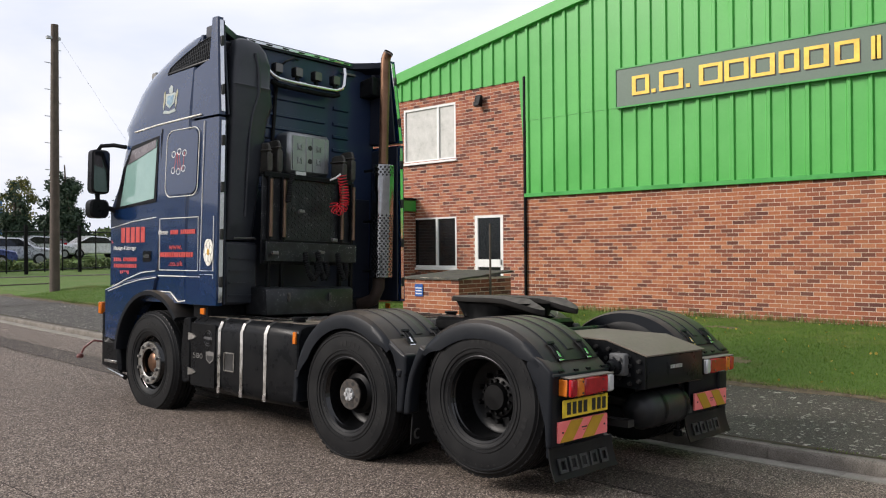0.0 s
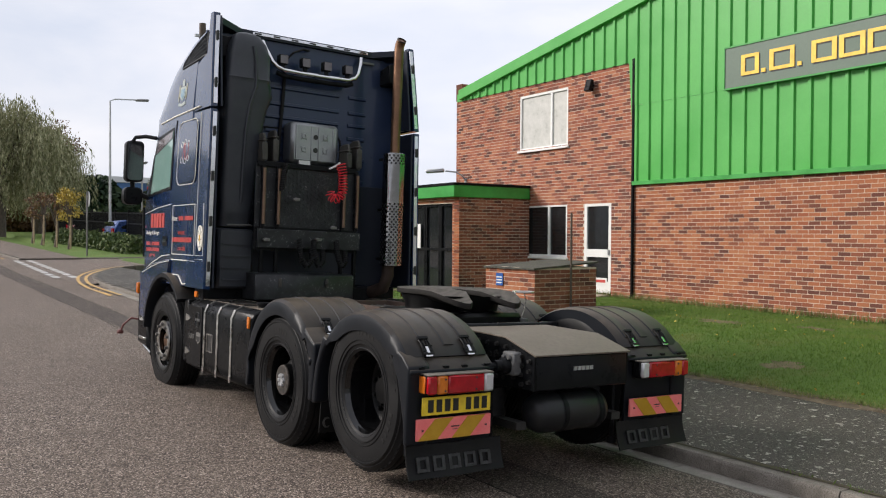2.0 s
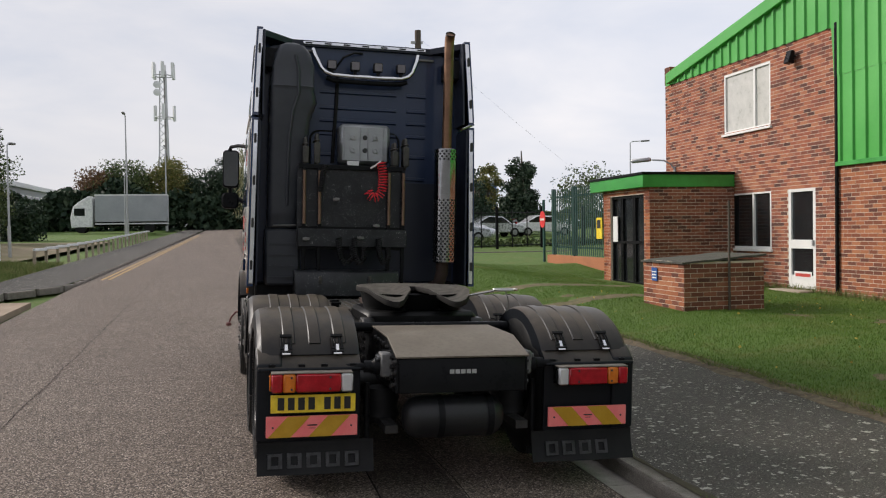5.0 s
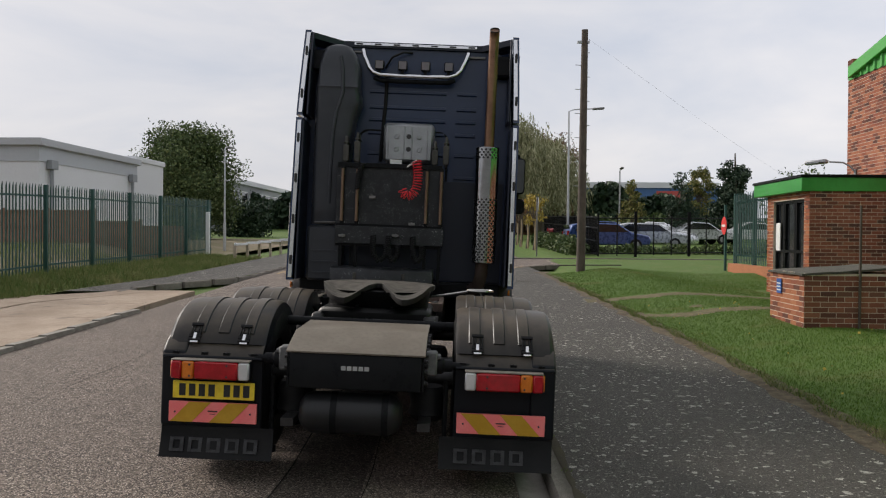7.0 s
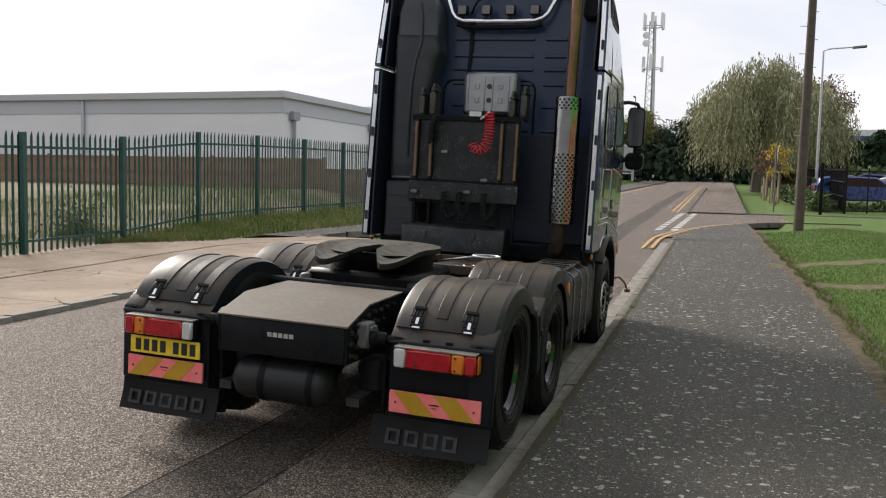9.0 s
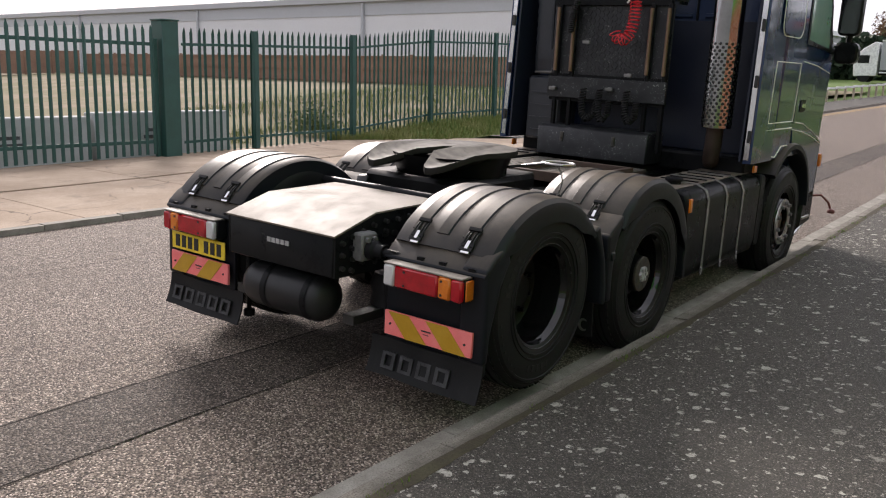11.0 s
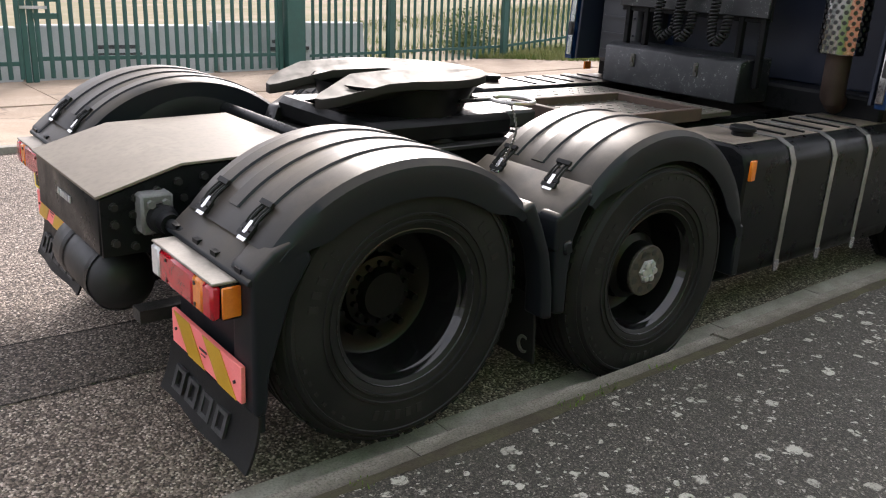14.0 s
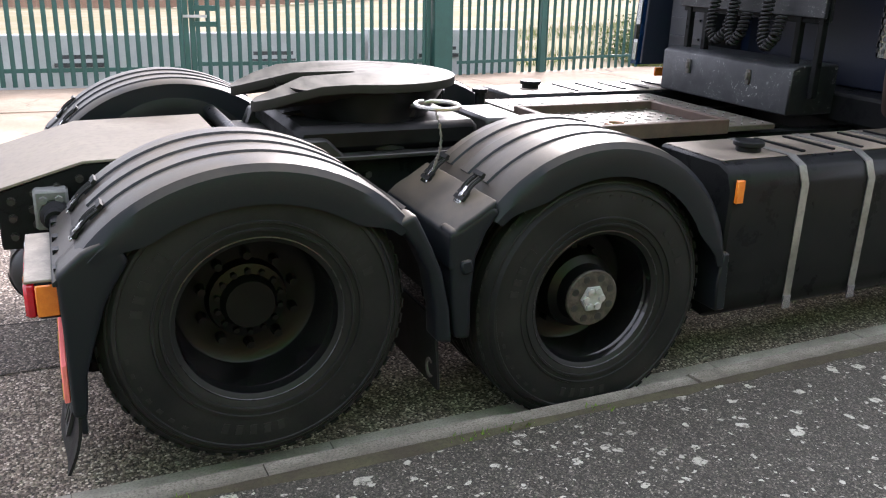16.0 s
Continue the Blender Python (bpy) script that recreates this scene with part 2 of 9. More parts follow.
M_GOLD = plain("yellow_marker", (0.50, 0.275, 0.014), 0.4, 0, (0.57, 0.33, 0.025), 10, 120, 0.2, 0.04)
M_INK = plain("black_ink", (0.012, 0.012, 0.012), 0.5, 0, None, 10, 100, 0.2, 0)
M_WHITE = plain("white_paint", (0.76, 0.76, 0.74), 0.4, 0, (0.82, 0.82, 0.80), 3, 60, 0.25, 0.05)
M_CREAMLINE = plain("cream_coachline", (0.72, 0.70, 0.62), 0.35, 0, None, 10, 100, 0.2, 0)
M_REDLET = plain("red_lettering", (0.45, 0.06, 0.05), 0.35, 0, None, 10, 100, 0.2, 0)
M_FADED = plain("faded_grey_lettering", (0.085, 0.087, 0.092), 0.7, 0, (0.018, 0.018, 0.019), 25, 150, 0.6, 0.1)
M_FLAPMARK = plain("rubbed_grey_flap_mark", (0.036, 0.037, 0.040), 0.6, 0, (0.012, 0.0122, 0.0128), 14, 90, 0.5, 0.1)
M_REDCOIL = plain("red_air_hose", (0.64, 0.018, 0.030), 0.3, 0, None, 10, 100, 0.2, 0)
M_GREEN_CLAD = plain("green_painted_cladding", (0.060, 0.36, 0.055), 0.42, 0, (0.085, 0.42, 0.075), 0.6, 30, 0.15, 0.04)
M_GREEN_DARK = plain("green_trim", (0.03, 0.26, 0.04), 0.4, 0, None, 2, 40, 0.2, 0.05)
M_FENCE = plain("dark_green_fence_paint", (0.014, 0.062, 0.052), 0.5, 0, (0.022, 0.085, 0.072), 3, 60, 0.3, 0.1)
M_GLASS_DARK = plain("dark_window_glass", (0.012, 0.014, 0.016), 0.06, 0, (0.02, 0.022, 0.024), 2, 30, 0.1, 0.0, spec=0.7)
M_CURTAIN = plain("pale_curtain_behind_glass", (0.50, 0.50, 0.46), 0.35, 0, (0.62, 0.61, 0.57), 5, 30, 0.2, 0.05, coat=0.8)
M_SIGN = plain("grey_green_sign_board", (0.105, 0.155, 0.115), 0.5, 0, (0.13, 0.18, 0.14), 1.5, 40, 0.2, 0.05)
M_SIGNY = plain("yellow_sign_paint", (0.80, 0.50, 0.055), 0.45, 0, None, 5, 50, 0.2, 0.04)
M_MORTAR = plain("mortar", (0.58, 0.50, 0.40), 0.95, 0, (0.68, 0.60, 0.50), 3, 120, 0.4, 0.5, 0.004, spec=0.2)
M_CONC = plain("weathered_concrete", (0.36, 0.30, 0.23), 0.9, 0, (0.48, 0.41, 0.33), 1.2, 60, 0.4, 0.35, 0.004, spec=0.25)
M_GUTTER = plain("pale_gutter_concrete", (0.225, 0.208, 0.178), 0.85, 0, (0.36, 0.338, 0.295), 5, 110, 0.75, 0.4, 0.003, spec=0.25)
M_GALV = plain("galvanised_steel", (0.42, 0.43, 0.44), 0.45, 0.5, (0.52, 0.53, 0.54), 6, 60, 0.3, 0.05)
M_WOODPOLE = plain("tarred_timber_pole", (0.075, 0.058, 0.045), 0.85, 0, (0.13, 0.105, 0.085), 5, 60, 0.5, 0.4, 0.006)
M_BARK = plain("bark", (0.085, 0.068, 0.05), 0.9, 0, (0.15, 0.125, 0.10), 6, 50, 0.5, 0.5, 0.01)
M_SHEDW = plain("pale_grey_metal_cladding", (0.72, 0.73, 0.74), 0.5, 0, (0.76, 0.77, 0.78), 0.2, 10, 0.15, 0.03)
M_SHEDG = plain("mid_grey_metal_cladding", (0.28, 0.295, 0.31), 0.5, 0, (0.31, 0.325, 0.34), 0.2, 10, 0.15, 0.03)
M_SHEDP = plain("light_grey_metal_cladding", (0.46, 0.48, 0.505), 0.5, 0, (0.50, 0.52, 0.545), 0.2, 10, 0.12, 0.03)
M_SHEDB = plain("blue_metal_cladding", (0.05, 0.13, 0.30), 0.5, 0, None, 0.2, 10, 0.15, 0.03)
M_REDWALL = plain("brown_timber_boards", (0.235, 0.140, 0.096), 0.9, 0, (0.31, 0.195, 0.138), 1.5, 18, 0.5, 0.2)
M_LINE_Y = plain("worn_yellow_road_paint", (0.62, 0.38, 0.10), 0.7, 0, (0.40, 0.27, 0.12), 6, 60, 0.6, 0.3)
M_LINE_W = plain("worn_white_road_paint", (0.60, 0.59, 0.56), 0.7, 0, (0.40, 0.39, 0.37), 6, 60, 0.6, 0.3)


def dusty_plastic():
    """Black moulded plastic with a film of tan dust where it lies open to the sky."""
    m, nt, b = nodes("dusty_black_guard_plastic")
    co = coords(nt)
    fine = noise_tex(nt, co, 260, 4, 0.6)
    film = noise_tex(nt, co, 5, 6, 0.65)
    up = nt.nodes.new("ShaderNodeSeparateXYZ")
    nt.links.new(nt.nodes.new("ShaderNodeNewGeometry").outputs["Normal"], up.inputs[0])
    dust = maths(nt, "MULTIPLY", grey(nt, up.outputs["Z"], 0.55, 0.98), grey(nt, film, 0.25, 0.65, 0.25, 0.85))
    col = mixc(nt, dust, (0.0088, 0.0108, 0.0145), (0.135, 0.108, 0.078))
    col = mixc(nt, grey(nt, fine, 0.5, 0.75, 0, 0.25), col, (0.03, 0.03, 0.03))
    nt.links.new(col, b.inputs["Base Color"])
    nt.links.new(grey(nt, film, 0.3, 0.7, 0.32, 0.46), b.inputs["Roughness"])
    b.inputs["Specular IOR Level"].default_value = 0.20
    bump(nt, b, fine, 0.2, 0.001)
    return m


M_PLASTIC = dusty_plastic()
M_STACK = plain("sooty_grey_black_plastic", (0.0245, 0.0285, 0.0365), 0.40, 0, (0.038, 0.042, 0.050), 4, 120, 0.3, 0.15, spec=0.45)


def road_material(name="chipped_asphalt", shade=1.0, film=(0.112, 0.089, 0.071)):
    m, nt, b = nodes(name)
    co = coords(nt)
    v = add(nt, "ShaderNodeTexVoronoi", Scale=105.0, Randomness=1.0)
    v.distance = "CHEBYCHEV"
    nt.links.new(co, v.inputs["Vector"])
    stones = ramp(nt, v.outputs["Color"], [(p_, tuple(v_ * shade for v_ in c_)) for p_, c_ in ((0.0, (0.026, 0.021, 0.0185)), (0.35, (0.112, 0.088, 0.072)), (0.70, (0.325, 0.262, 0.215)), (1.0, (0.92, 0.79, 0.68)))])
    binder = grey(nt, v.outputs["Distance"], 0.42, 0.72)
    col = mixc(nt, binder, stones, (0.022, 0.020, 0.019))
    big = noise_tex(nt, co, 0.35, 6, 0.65)
    mid = noise_tex(nt, co, 2.5, 6, 0.7)
    col = mixc(nt, grey(nt, big, 0.42, 0.66, 0, 0.28), col, film)
    col = mixc(nt, grey(nt, mid, 0.58, 0.80, 0, 0.35), col, (0.045, 0.042, 0.040))
    nt.links.new(col, b.inputs["Base Color"])
    b.inputs["Roughness"].default_value = 0.76
    b.inputs["Specular IOR Level"].default_value = 0.22
    bump(nt, b, maths(nt, "SUBTRACT", 1.0, v.outputs["Distance"]), 1.0, 0.013)
    return m


def pavement_material():
    """Dark fine asphalt with pale lichen rosettes."""
    m, nt, b = nodes("lichened_footway_asphalt")
    co = coords(nt)
    v = add(nt, "ShaderNodeTexVoronoi", Scale=170.0)
    nt.links.new(co, v.inputs["Vector"])
    col = ramp(nt, v.outputs["Color"], [(0.0, (0.0165, 0.0148, 0.0125)), (0.52, (0.0455, 0.0405, 0.0335)), (0.80, (0.112, 0.100, 0.083)), (1.0, (0.38, 0.345, 0.295))])
    big = noise_tex(nt, co, 0.8, 6, 0.65)
    col = mixc(nt, grey(nt, big, 0.42, 0.68, 0, 0.45), col, (0.058, 0.053, 0.043))
    warp = nt.nodes.new("ShaderNodeTexNoise")
    warp.inputs["Scale"].default_value, warp.inputs["Detail"].default_value = 26, 4
    nt.links.new(co, warp.inputs["Vector"])
    shift = nt.nodes.new("ShaderNodeVectorMath")
    shift.operation = "MULTIPLY_ADD"
    nt.links.new(warp.outputs["Color"], shift.inputs[0])
    shift.inputs[1].default_value = (0.055, 0.055, 0.0)
    nt.links.new(co, shift.inputs[2])
    spots = None
    for scale, size in ((4.2, 0.17), (7.0, 0.20), (13.0, 0.21), (24.0, 0.20)):
        s = add(nt, "ShaderNodeTexVoronoi", Scale=scale)
        s.voronoi_dimensions = "2D"
        nt.links.new(shift.outputs[0], s.inputs["Vector"])
        sep = nt.nodes.new("ShaderNodeSeparateColor")
        nt.links.new(s.outputs["Color"], sep.inputs[0])
        radius = maths(nt, "MULTIPLY", grey(nt, sep.outputs[0], 0.52, 1.0, 0.0, 1.0), size)
        spot = grey(nt, maths(nt, "SUBTRACT", radius, s.outputs["Distance"]), 0.0, 0.025)
        spots = spot if spots is None else maths(nt, "MAXIMUM", spots, spot)
    crust = grey(nt, noise_tex(nt, co, 42, 6, 0.8), 0.40, 0.50)
    field = grey(nt, noise_tex(nt, co, 0.9, 4, 0.6), 0.36, 0.54, 0.25, 1)
    fac = maths(nt, "MULTIPLY", maths(nt, "MULTIPLY", spots, crust), field)
    col = mixc(nt, maths(nt, "MULTIPLY", fac, 0.9), col, (0.50, 0.48, 0.42))
    nt.links.new(col, b.inputs["Base Color"])
    b.inputs["Roughness"].default_value = 0.75
    b.inputs["Specular IOR Level"].default_value = 0.4
    bump(nt, b, v.outputs["Distance"], 0.7, 0.006)
    return m


def brick_material(name, stops):
    m, nt, b = nodes(name)
    co = coords(nt)
    r = rnd(nt)
    r2 = nt.nodes.new("ShaderNodeNewGeometry").outputs["Random Per Island"]
    col = ramp(nt, maths(nt, "FRACT", maths(nt, "ADD", r, r2)), stops)
    fine = noise_tex(nt, co, 45, 5, 0.7)
    col = mixc(nt, grey(nt, fine, 0.45, 0.75, 0, 0.4), col, (0.16, 0.07, 0.045))
    col = mixc(nt, grey(nt, noise_tex(nt, co, 1.1, 5, 0.6), 0.50, 0.75, 0, 0.28), col, (0.13, 0.07, 0.05))
    nt.links.new(col, b.inputs["Base Color"])
    b.inputs["Roughness"].default_value = 0.9
    b.inputs["Specular IOR Level"].default_value = 0.25
    bump(nt, b, fine, 0.5, 0.006)
    return m


def grass_material(name, a, c, dry):
    m, nt, b = nodes(name)
    co = coords(nt)
    isl = nt.nodes.new("ShaderNodeNewGeometry").outputs["Random Per Island"]
    col = mixc(nt, isl, a, c)
    col = mixc(nt, grey(nt, noise_tex(nt, co, 0.9, 6, 0.75), 0.50, 0.70, 0, 0.7), col, dry)
    col = mixc(nt, grey(nt, noise_tex(nt, co, 14, 4, 0.7), 0.45, 0.75, 0, 0.5), col, tuple(v * 0.5 for v in a))
    nt.links.new(col, b.inputs["Base Color"])
    b.inputs["Roughness"].default_value = 0.8
    b.inputs["Specular IOR Level"].default_value = 0.25
    bump(nt, b, noise_tex(nt, co, 70, 4, 0.7), 0.7, 0.02)
    return m


def leaf_material(name, stops):
    m, nt, b = nodes(name)
    isl = nt.nodes.new("ShaderNodeNewGeometry").outputs["Random Per Island"]
    nt.links.new(ramp(nt, isl, stops), b.inputs["Base Color"])
    b.inputs["Roughness"].default_value = 0.65
    b.inputs["Specular IOR Level"].default_value = 0.3
    return m


def kerb_material():
    """Pale concrete, stained by moss and soil along its back edge."""
    m, nt, b = nodes("pale_kerb_concrete_mossy_back")
    co = coords(nt)
    sep = nt.nodes.new("ShaderNodeSeparateXYZ")
    nt.links.new(co, sep.inputs[0])
    fine = noise_tex(nt, co, 110, 5, 0.65)
    geo = nt.nodes.new("ShaderNodeNewGeometry").outputs["Position"]
    mid = noise_tex(nt, geo, 6, 6, 0.7)
    col = mixc(nt, grey(nt, mid, 0.35, 0.65), (0.165, 0.148, 0.126), (0.285, 0.258, 0.224))
    col = mixc(nt, grey(nt, fine, 0.46, 0.62, 0, 0.75), col, (0.085, 0.078, 0.066))
    edge = maths(nt, "ADD", sep.outputs["Y"], maths(nt, "MULTIPLY", maths(nt, "SUBTRACT", noise_tex(nt, geo, 9, 5, 0.7), 0.5), 0.16))
    col = mixc(nt, grey(nt, edge, 0.045, 0.105, 0, 0.6), col, (0.082, 0.072, 0.056))
    nt.links.new(col, b.inputs["Base Color"])
    b.inputs["Roughness"].default_value = 0.9
    b.inputs["Specular IOR Level"].default_value = 0.25
    bump(nt, b, fine, 0.5, 0.004)
    return m


def apron_material():
    """Sandy concrete with a web of old cracks and patches of tar."""
    m, nt, b = nodes("cracked_sandy_concrete")
    co = coords(nt)
    big, fine = noise_tex(nt, co, 0.9, 6, 0.65), noise_tex(nt, co, 60, 5, 0.65)
    col = mixc(nt, grey(nt, big, 0.38, 0.64), (0.33, 0.252, 0.185), (0.46, 0.365, 0.280))
    col = mixc(nt, grey(nt, fine, 0.44, 0.66, 0, 0.65), col, (0.19, 0.145, 0.105))
    warp = nt.nodes.new("ShaderNodeTexNoise")
    warp.inputs["Scale"].default_value, warp.inputs["Detail"].default_value = 1.6, 5
    nt.links.new(co, warp.inputs["Vector"])
    sh = nt.nodes.new("ShaderNodeVectorMath")
    sh.operation = "MULTIPLY_ADD"
    nt.links.new(warp.outputs["Color"], sh.inputs[0])
    sh.inputs[1].default_value = (0.9, 0.9, 0)
    nt.links.new(co, sh.inputs[2])
    v = add(nt, "ShaderNodeTexVoronoi", Scale=0.75)
    v.feature, v.voronoi_dimensions = "DISTANCE_TO_EDGE", "2D"
    nt.links.new(sh.outputs[0], v.inputs["Vector"])
    crack = maths(nt, "MULTIPLY", grey(nt, v.outputs["Distance"], 0.016, 0.004), grey(nt, noise_tex(nt, co, 0.5, 3, 0.5), 0.46, 0.58, 0, 0.8))
    col = mixc(nt, crack, col, (0.09, 0.07, 0.055))
    col = mixc(nt, grey(nt, noise_tex(nt, co, 1.7, 6, 0.7), 0.60, 0.68, 0, 0.55), col, (0.17, 0.14, 0.115))
    nt.links.new(col, b.inputs["Base Color"])
    b.inputs["Roughness"].default_value = 0.9
    b.inputs["Specular IOR Level"].default_value = 0.25
    bump(nt, b, maths(nt, "SUBTRACT", fine, crack), 0.4, 0.005)
    return m


M_ROAD = road_material()
M_PATCH = road_material("trench_patch_asphalt", 0.55, (0.052, 0.050, 0.050))
M_PAVE = pavement_material()
M_KERBS = kerb_material()
M_APRON = apron_material()
M_BRICK = brick_material("multi_red_brick", [(0.0, (0.11, 0.046, 0.036)), (0.14, (0.20, 0.072, 0.045)), (0.32, (0.315, 0.108, 0.056)), (0.58, (0.385, 0.142, 0.068)), (0.80, (0.43, 0.178, 0.090)), (0.90, (0.29, 0.098, 0.055)), (1.0, (0.13, 0.055, 0.042))])
M_BRICK_MID = brick_material("weathered_red_brick", [(0.0, (0.085, 0.045, 0.04)), (0.15, (0.20, 0.075, 0.055)), (0.4, (0.34, 0.115, 0.070)), (0.65, (0.40, 0.150, 0.086)), (0.85, (0.45, 0.19, 0.108)), (0.94, (0.30, 0.10, 0.068)), (1.0, (0.10, 0.052, 0.045))])
def scuffed_steel():
    """Black paint knocked back to bare pale metal in chips and scrapes."""
    m, nt, b = nodes("scuffed_black_steel")
    co = coords(nt)
    big, chips = noise_tex(nt, co, 7, 6, 0.65), noise_tex(nt, co, 48, 8, 0.8, 0.8)
    col = mixc(nt, grey(nt, big, 0.40, 0.68), (0.0085, 0.0100, 0.0125), (0.0225, 0.0245, 0.0280))
    worn = maths(nt, "MULTIPLY", grey(nt, chips, 0.59, 0.615), grey(nt, big, 0.45, 0.56))
    col = mixc(nt, maths(nt, "MULTIPLY", worn, 0.85), col, (0.36, 0.358, 0.352))
    nt.links.new(col, b.inputs["Base Color"])
    nt.links.new(grey(nt, chips, 0.3, 0.7, 0.32, 0.58), b.inputs["Roughness"])
    b.inputs["Specular IOR Level"].default_value = 0.42
    bump(nt, b, chips, 0.3, 0.003)
    return m


M_SCUFF = scuffed_steel()
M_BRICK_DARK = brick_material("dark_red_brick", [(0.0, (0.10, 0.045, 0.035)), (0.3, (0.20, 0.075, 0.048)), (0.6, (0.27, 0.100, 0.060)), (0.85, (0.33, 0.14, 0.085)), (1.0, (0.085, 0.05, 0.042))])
M_GRASS = grass_material("mown_grass", (0.066, 0.135, 0.018), (0.160, 0.255, 0.041), (0.25, 0.245, 0.080))
M_TURF = grass_material("mown_turf", (0.092, 0.155, 0.028), (0.098, 0.165, 0.032), (0.165, 0.165, 0.060))
M_VERGE = grass_material("long_dry_grass", (0.095, 0.165, 0.036), (0.24, 0.25, 0.09), (0.42, 0.35, 0.18))
M_SOIL = plain("bare_soil_and_litter", (0.085, 0.065, 0.044), 0.95, 0, (0.19, 0.155, 0.105), 9, 70, 0.5, 0.5, 0.01, spec=0.2)
M_TRACK = plain("trodden_earth_and_grass", (0.110, 0.098, 0.050), 0.95, 0, (0.225, 0.185, 0.112), 7, 60, 0.5, 0.5, 0.01, spec=0.2)
M_SHIELD = plain("perforated_polished_steel", (0.26, 0.26, 0.265), 0.10, 1, (0.36, 0.36, 0.365), 8, 80, 0.2, 0.03, rspread=0.05)
M_WILLOW = leaf_material("willow_leaves", [(0, (0.16, 0.17, 0.080)), (0.5, (0.27, 0.275, 0.145)), (1, (0.42, 0.405, 0.25))])
M_LEAF = leaf_material("green_leaves", [(0, (0.045, 0.075, 0.025)), (0.6, (0.085, 0.125, 0.042)), (1, (0.17, 0.20, 0.075))])
M_CONIFER = leaf_material("dark_conifer", [(0, (0.016, 0.036, 0.020)), (0.6, (0.035, 0.062, 0.034)), (1, (0.07, 0.10, 0.055))])
M_AUTUMN = leaf_material("autumn_leaves", [(0, (0.09, 0.05, 0.03)), (0.5, (0.16, 0.085, 0.045)), (1, (0.22, 0.15, 0.06))])
M_LITTER = leaf_material("dry_fallen_leaves", [(0, (0.07, 0.042, 0.024)), (0.5, (0.16, 0.095, 0.045)), (1, (0.30, 0.20, 0.09))])
M_YLEAF = leaf_material("yellow_leaves", [(0, (0.30, 0.22, 0.04)), (1, (0.55, 0.42, 0.08))])


# ---------------------------------------------------------------- lie of the land
def rise(x):
    """The land climbs gently away along the road."""
    u = (-5.8 - x) / 1.5
    s = 1.5 * (math.log1p(math.exp(u)) if u < 40 else u)
    return 0.024 * min(s, 105)


def kerb_y(x):
    return 6.70 + 0.0314 * (x + 5)


def far_y(x):
    return 0.22 + 0.030 * (x + 6) if x > -22 else 0.22 - 0.48 + 0.004 * (x + 22)


def back_y(x):
    return 9.35 - 0.07 * 1.5 * math.log1p(math.exp(min(30, (-8.0 - x) / 1.5)))


def road_z(x, y):
    d = y - 3.4
    return rise(x) + 0.040 - (0.0098 if d > 0 else 0.004) * d * d


KERB_TOP = 0.045


def pave_z(x, y):
    return rise(x) + KERB_TOP + 0.018 * (y - kerb_y(x))


def smooth(a, b, v):
    t = max(0.0, min(1.0, (v - a) / (b - a)))
    return t * t * (3 - 2 * t)


def lawn_z(x, y):
    b = back_y(x)
    z = rise(x) * (1 - 0.72 * smooth(9.5, 13.0, y) * smooth(-27, -21, x)) + 0.09 + 0.22 * smooth(b, b + 2.2, y)
    return z + 0.012 * noise.noise((x * 0.7, y * 0.7, 1.0))


def sheet(name, xs, ys, height, material, label, category, kind="structure"):
    """A sheet over the grid xs by ys(x); height gives z."""
    verts, faces, n = [], [], None
    for x in xs:
        col = ys(x)
        n = len(col)
        verts += [(x, y, height(x, y)) for y in col]
    for i in range(len(xs) - 1):
        for j in range(n - 1):
            a = i * n + j
            faces.append((a, a + n, a + n + 1, a + 1))
    me = bpy.data.meshes.new(name)
    me.from_pydata(verts, [], faces)
    me.shade_smooth()
    me.materials.append(material)
    ob = new(name, me)
    if me.polygons[0].normal.z < 0:
        me.flip_normals()
    return tagged(ob, label, category, "", kind)


def steps(a, b, n):
    return [a + (b - a) * i / n for i in range(n + 1)]


def between(f0, f1, n):
    return lambda x: [f0(x) + (f1(x) - f0(x)) * i / n for i in range(n + 1)]


FAR_X = steps(-420, -110, 10)[:-1] + steps(-110, -40, 14)[:-1] + steps(-40, -26, 14)[:-1]
NEAR_X = steps(-26, 14, 80)

# the sheet under everything, out to the horizon
def base_z(x, y):
    if y > back_y(x) - 0.02 and -24.2 < x < 15:
        return lawn_z(x, y)
    if y < -4.9 or y > 9.1:
        return rise(x) - 0.3 if -60 < x < 40 and -50 < y < -4.9 else rise(x) + 0.02
    return rise(x) - 0.16


def base_rows(x):
    b = back_y(x)
    return [-400, -150, -60, -30, -15, -9, -6.2, -5.0, -4.88, -2, 1, 4, b - 0.30, b - 0.02] + [b + 0.02 + i * 0.25 for i in range(26)] + [16, 18, 24, 40, 80, 160, 400]


sheet("ground", FAR_X + NEAR_X + steps(14, 400, 8)[1:], base_rows, base_z, M_TURF, "mown green grass lawn and open ground", "grass")

sheet("road", FAR_X + NEAR_X + steps(14, 200, 6)[1:], between(far_y, lambda x: kerb_y(x) + (0.01 if x > -34 else -0.02), 16), road_z, M_ROAD, "worn brownish chipped asphalt road surface", "road")

# side road that leaves at the junction
# line of the near corner's kerb, from the main road into the side road
CORNER = [(-20.85, 6.203), (-22.0, 6.19), (-23.2, 6.26), (-24.4, 6.46), (-25.6, 6.80), (-26.8, 7.25), (-27.9, 7.80), (-28.7, 8.40), (-29.3, 9.30), (-29.6, 10.4), (-29.7, 12.0)]


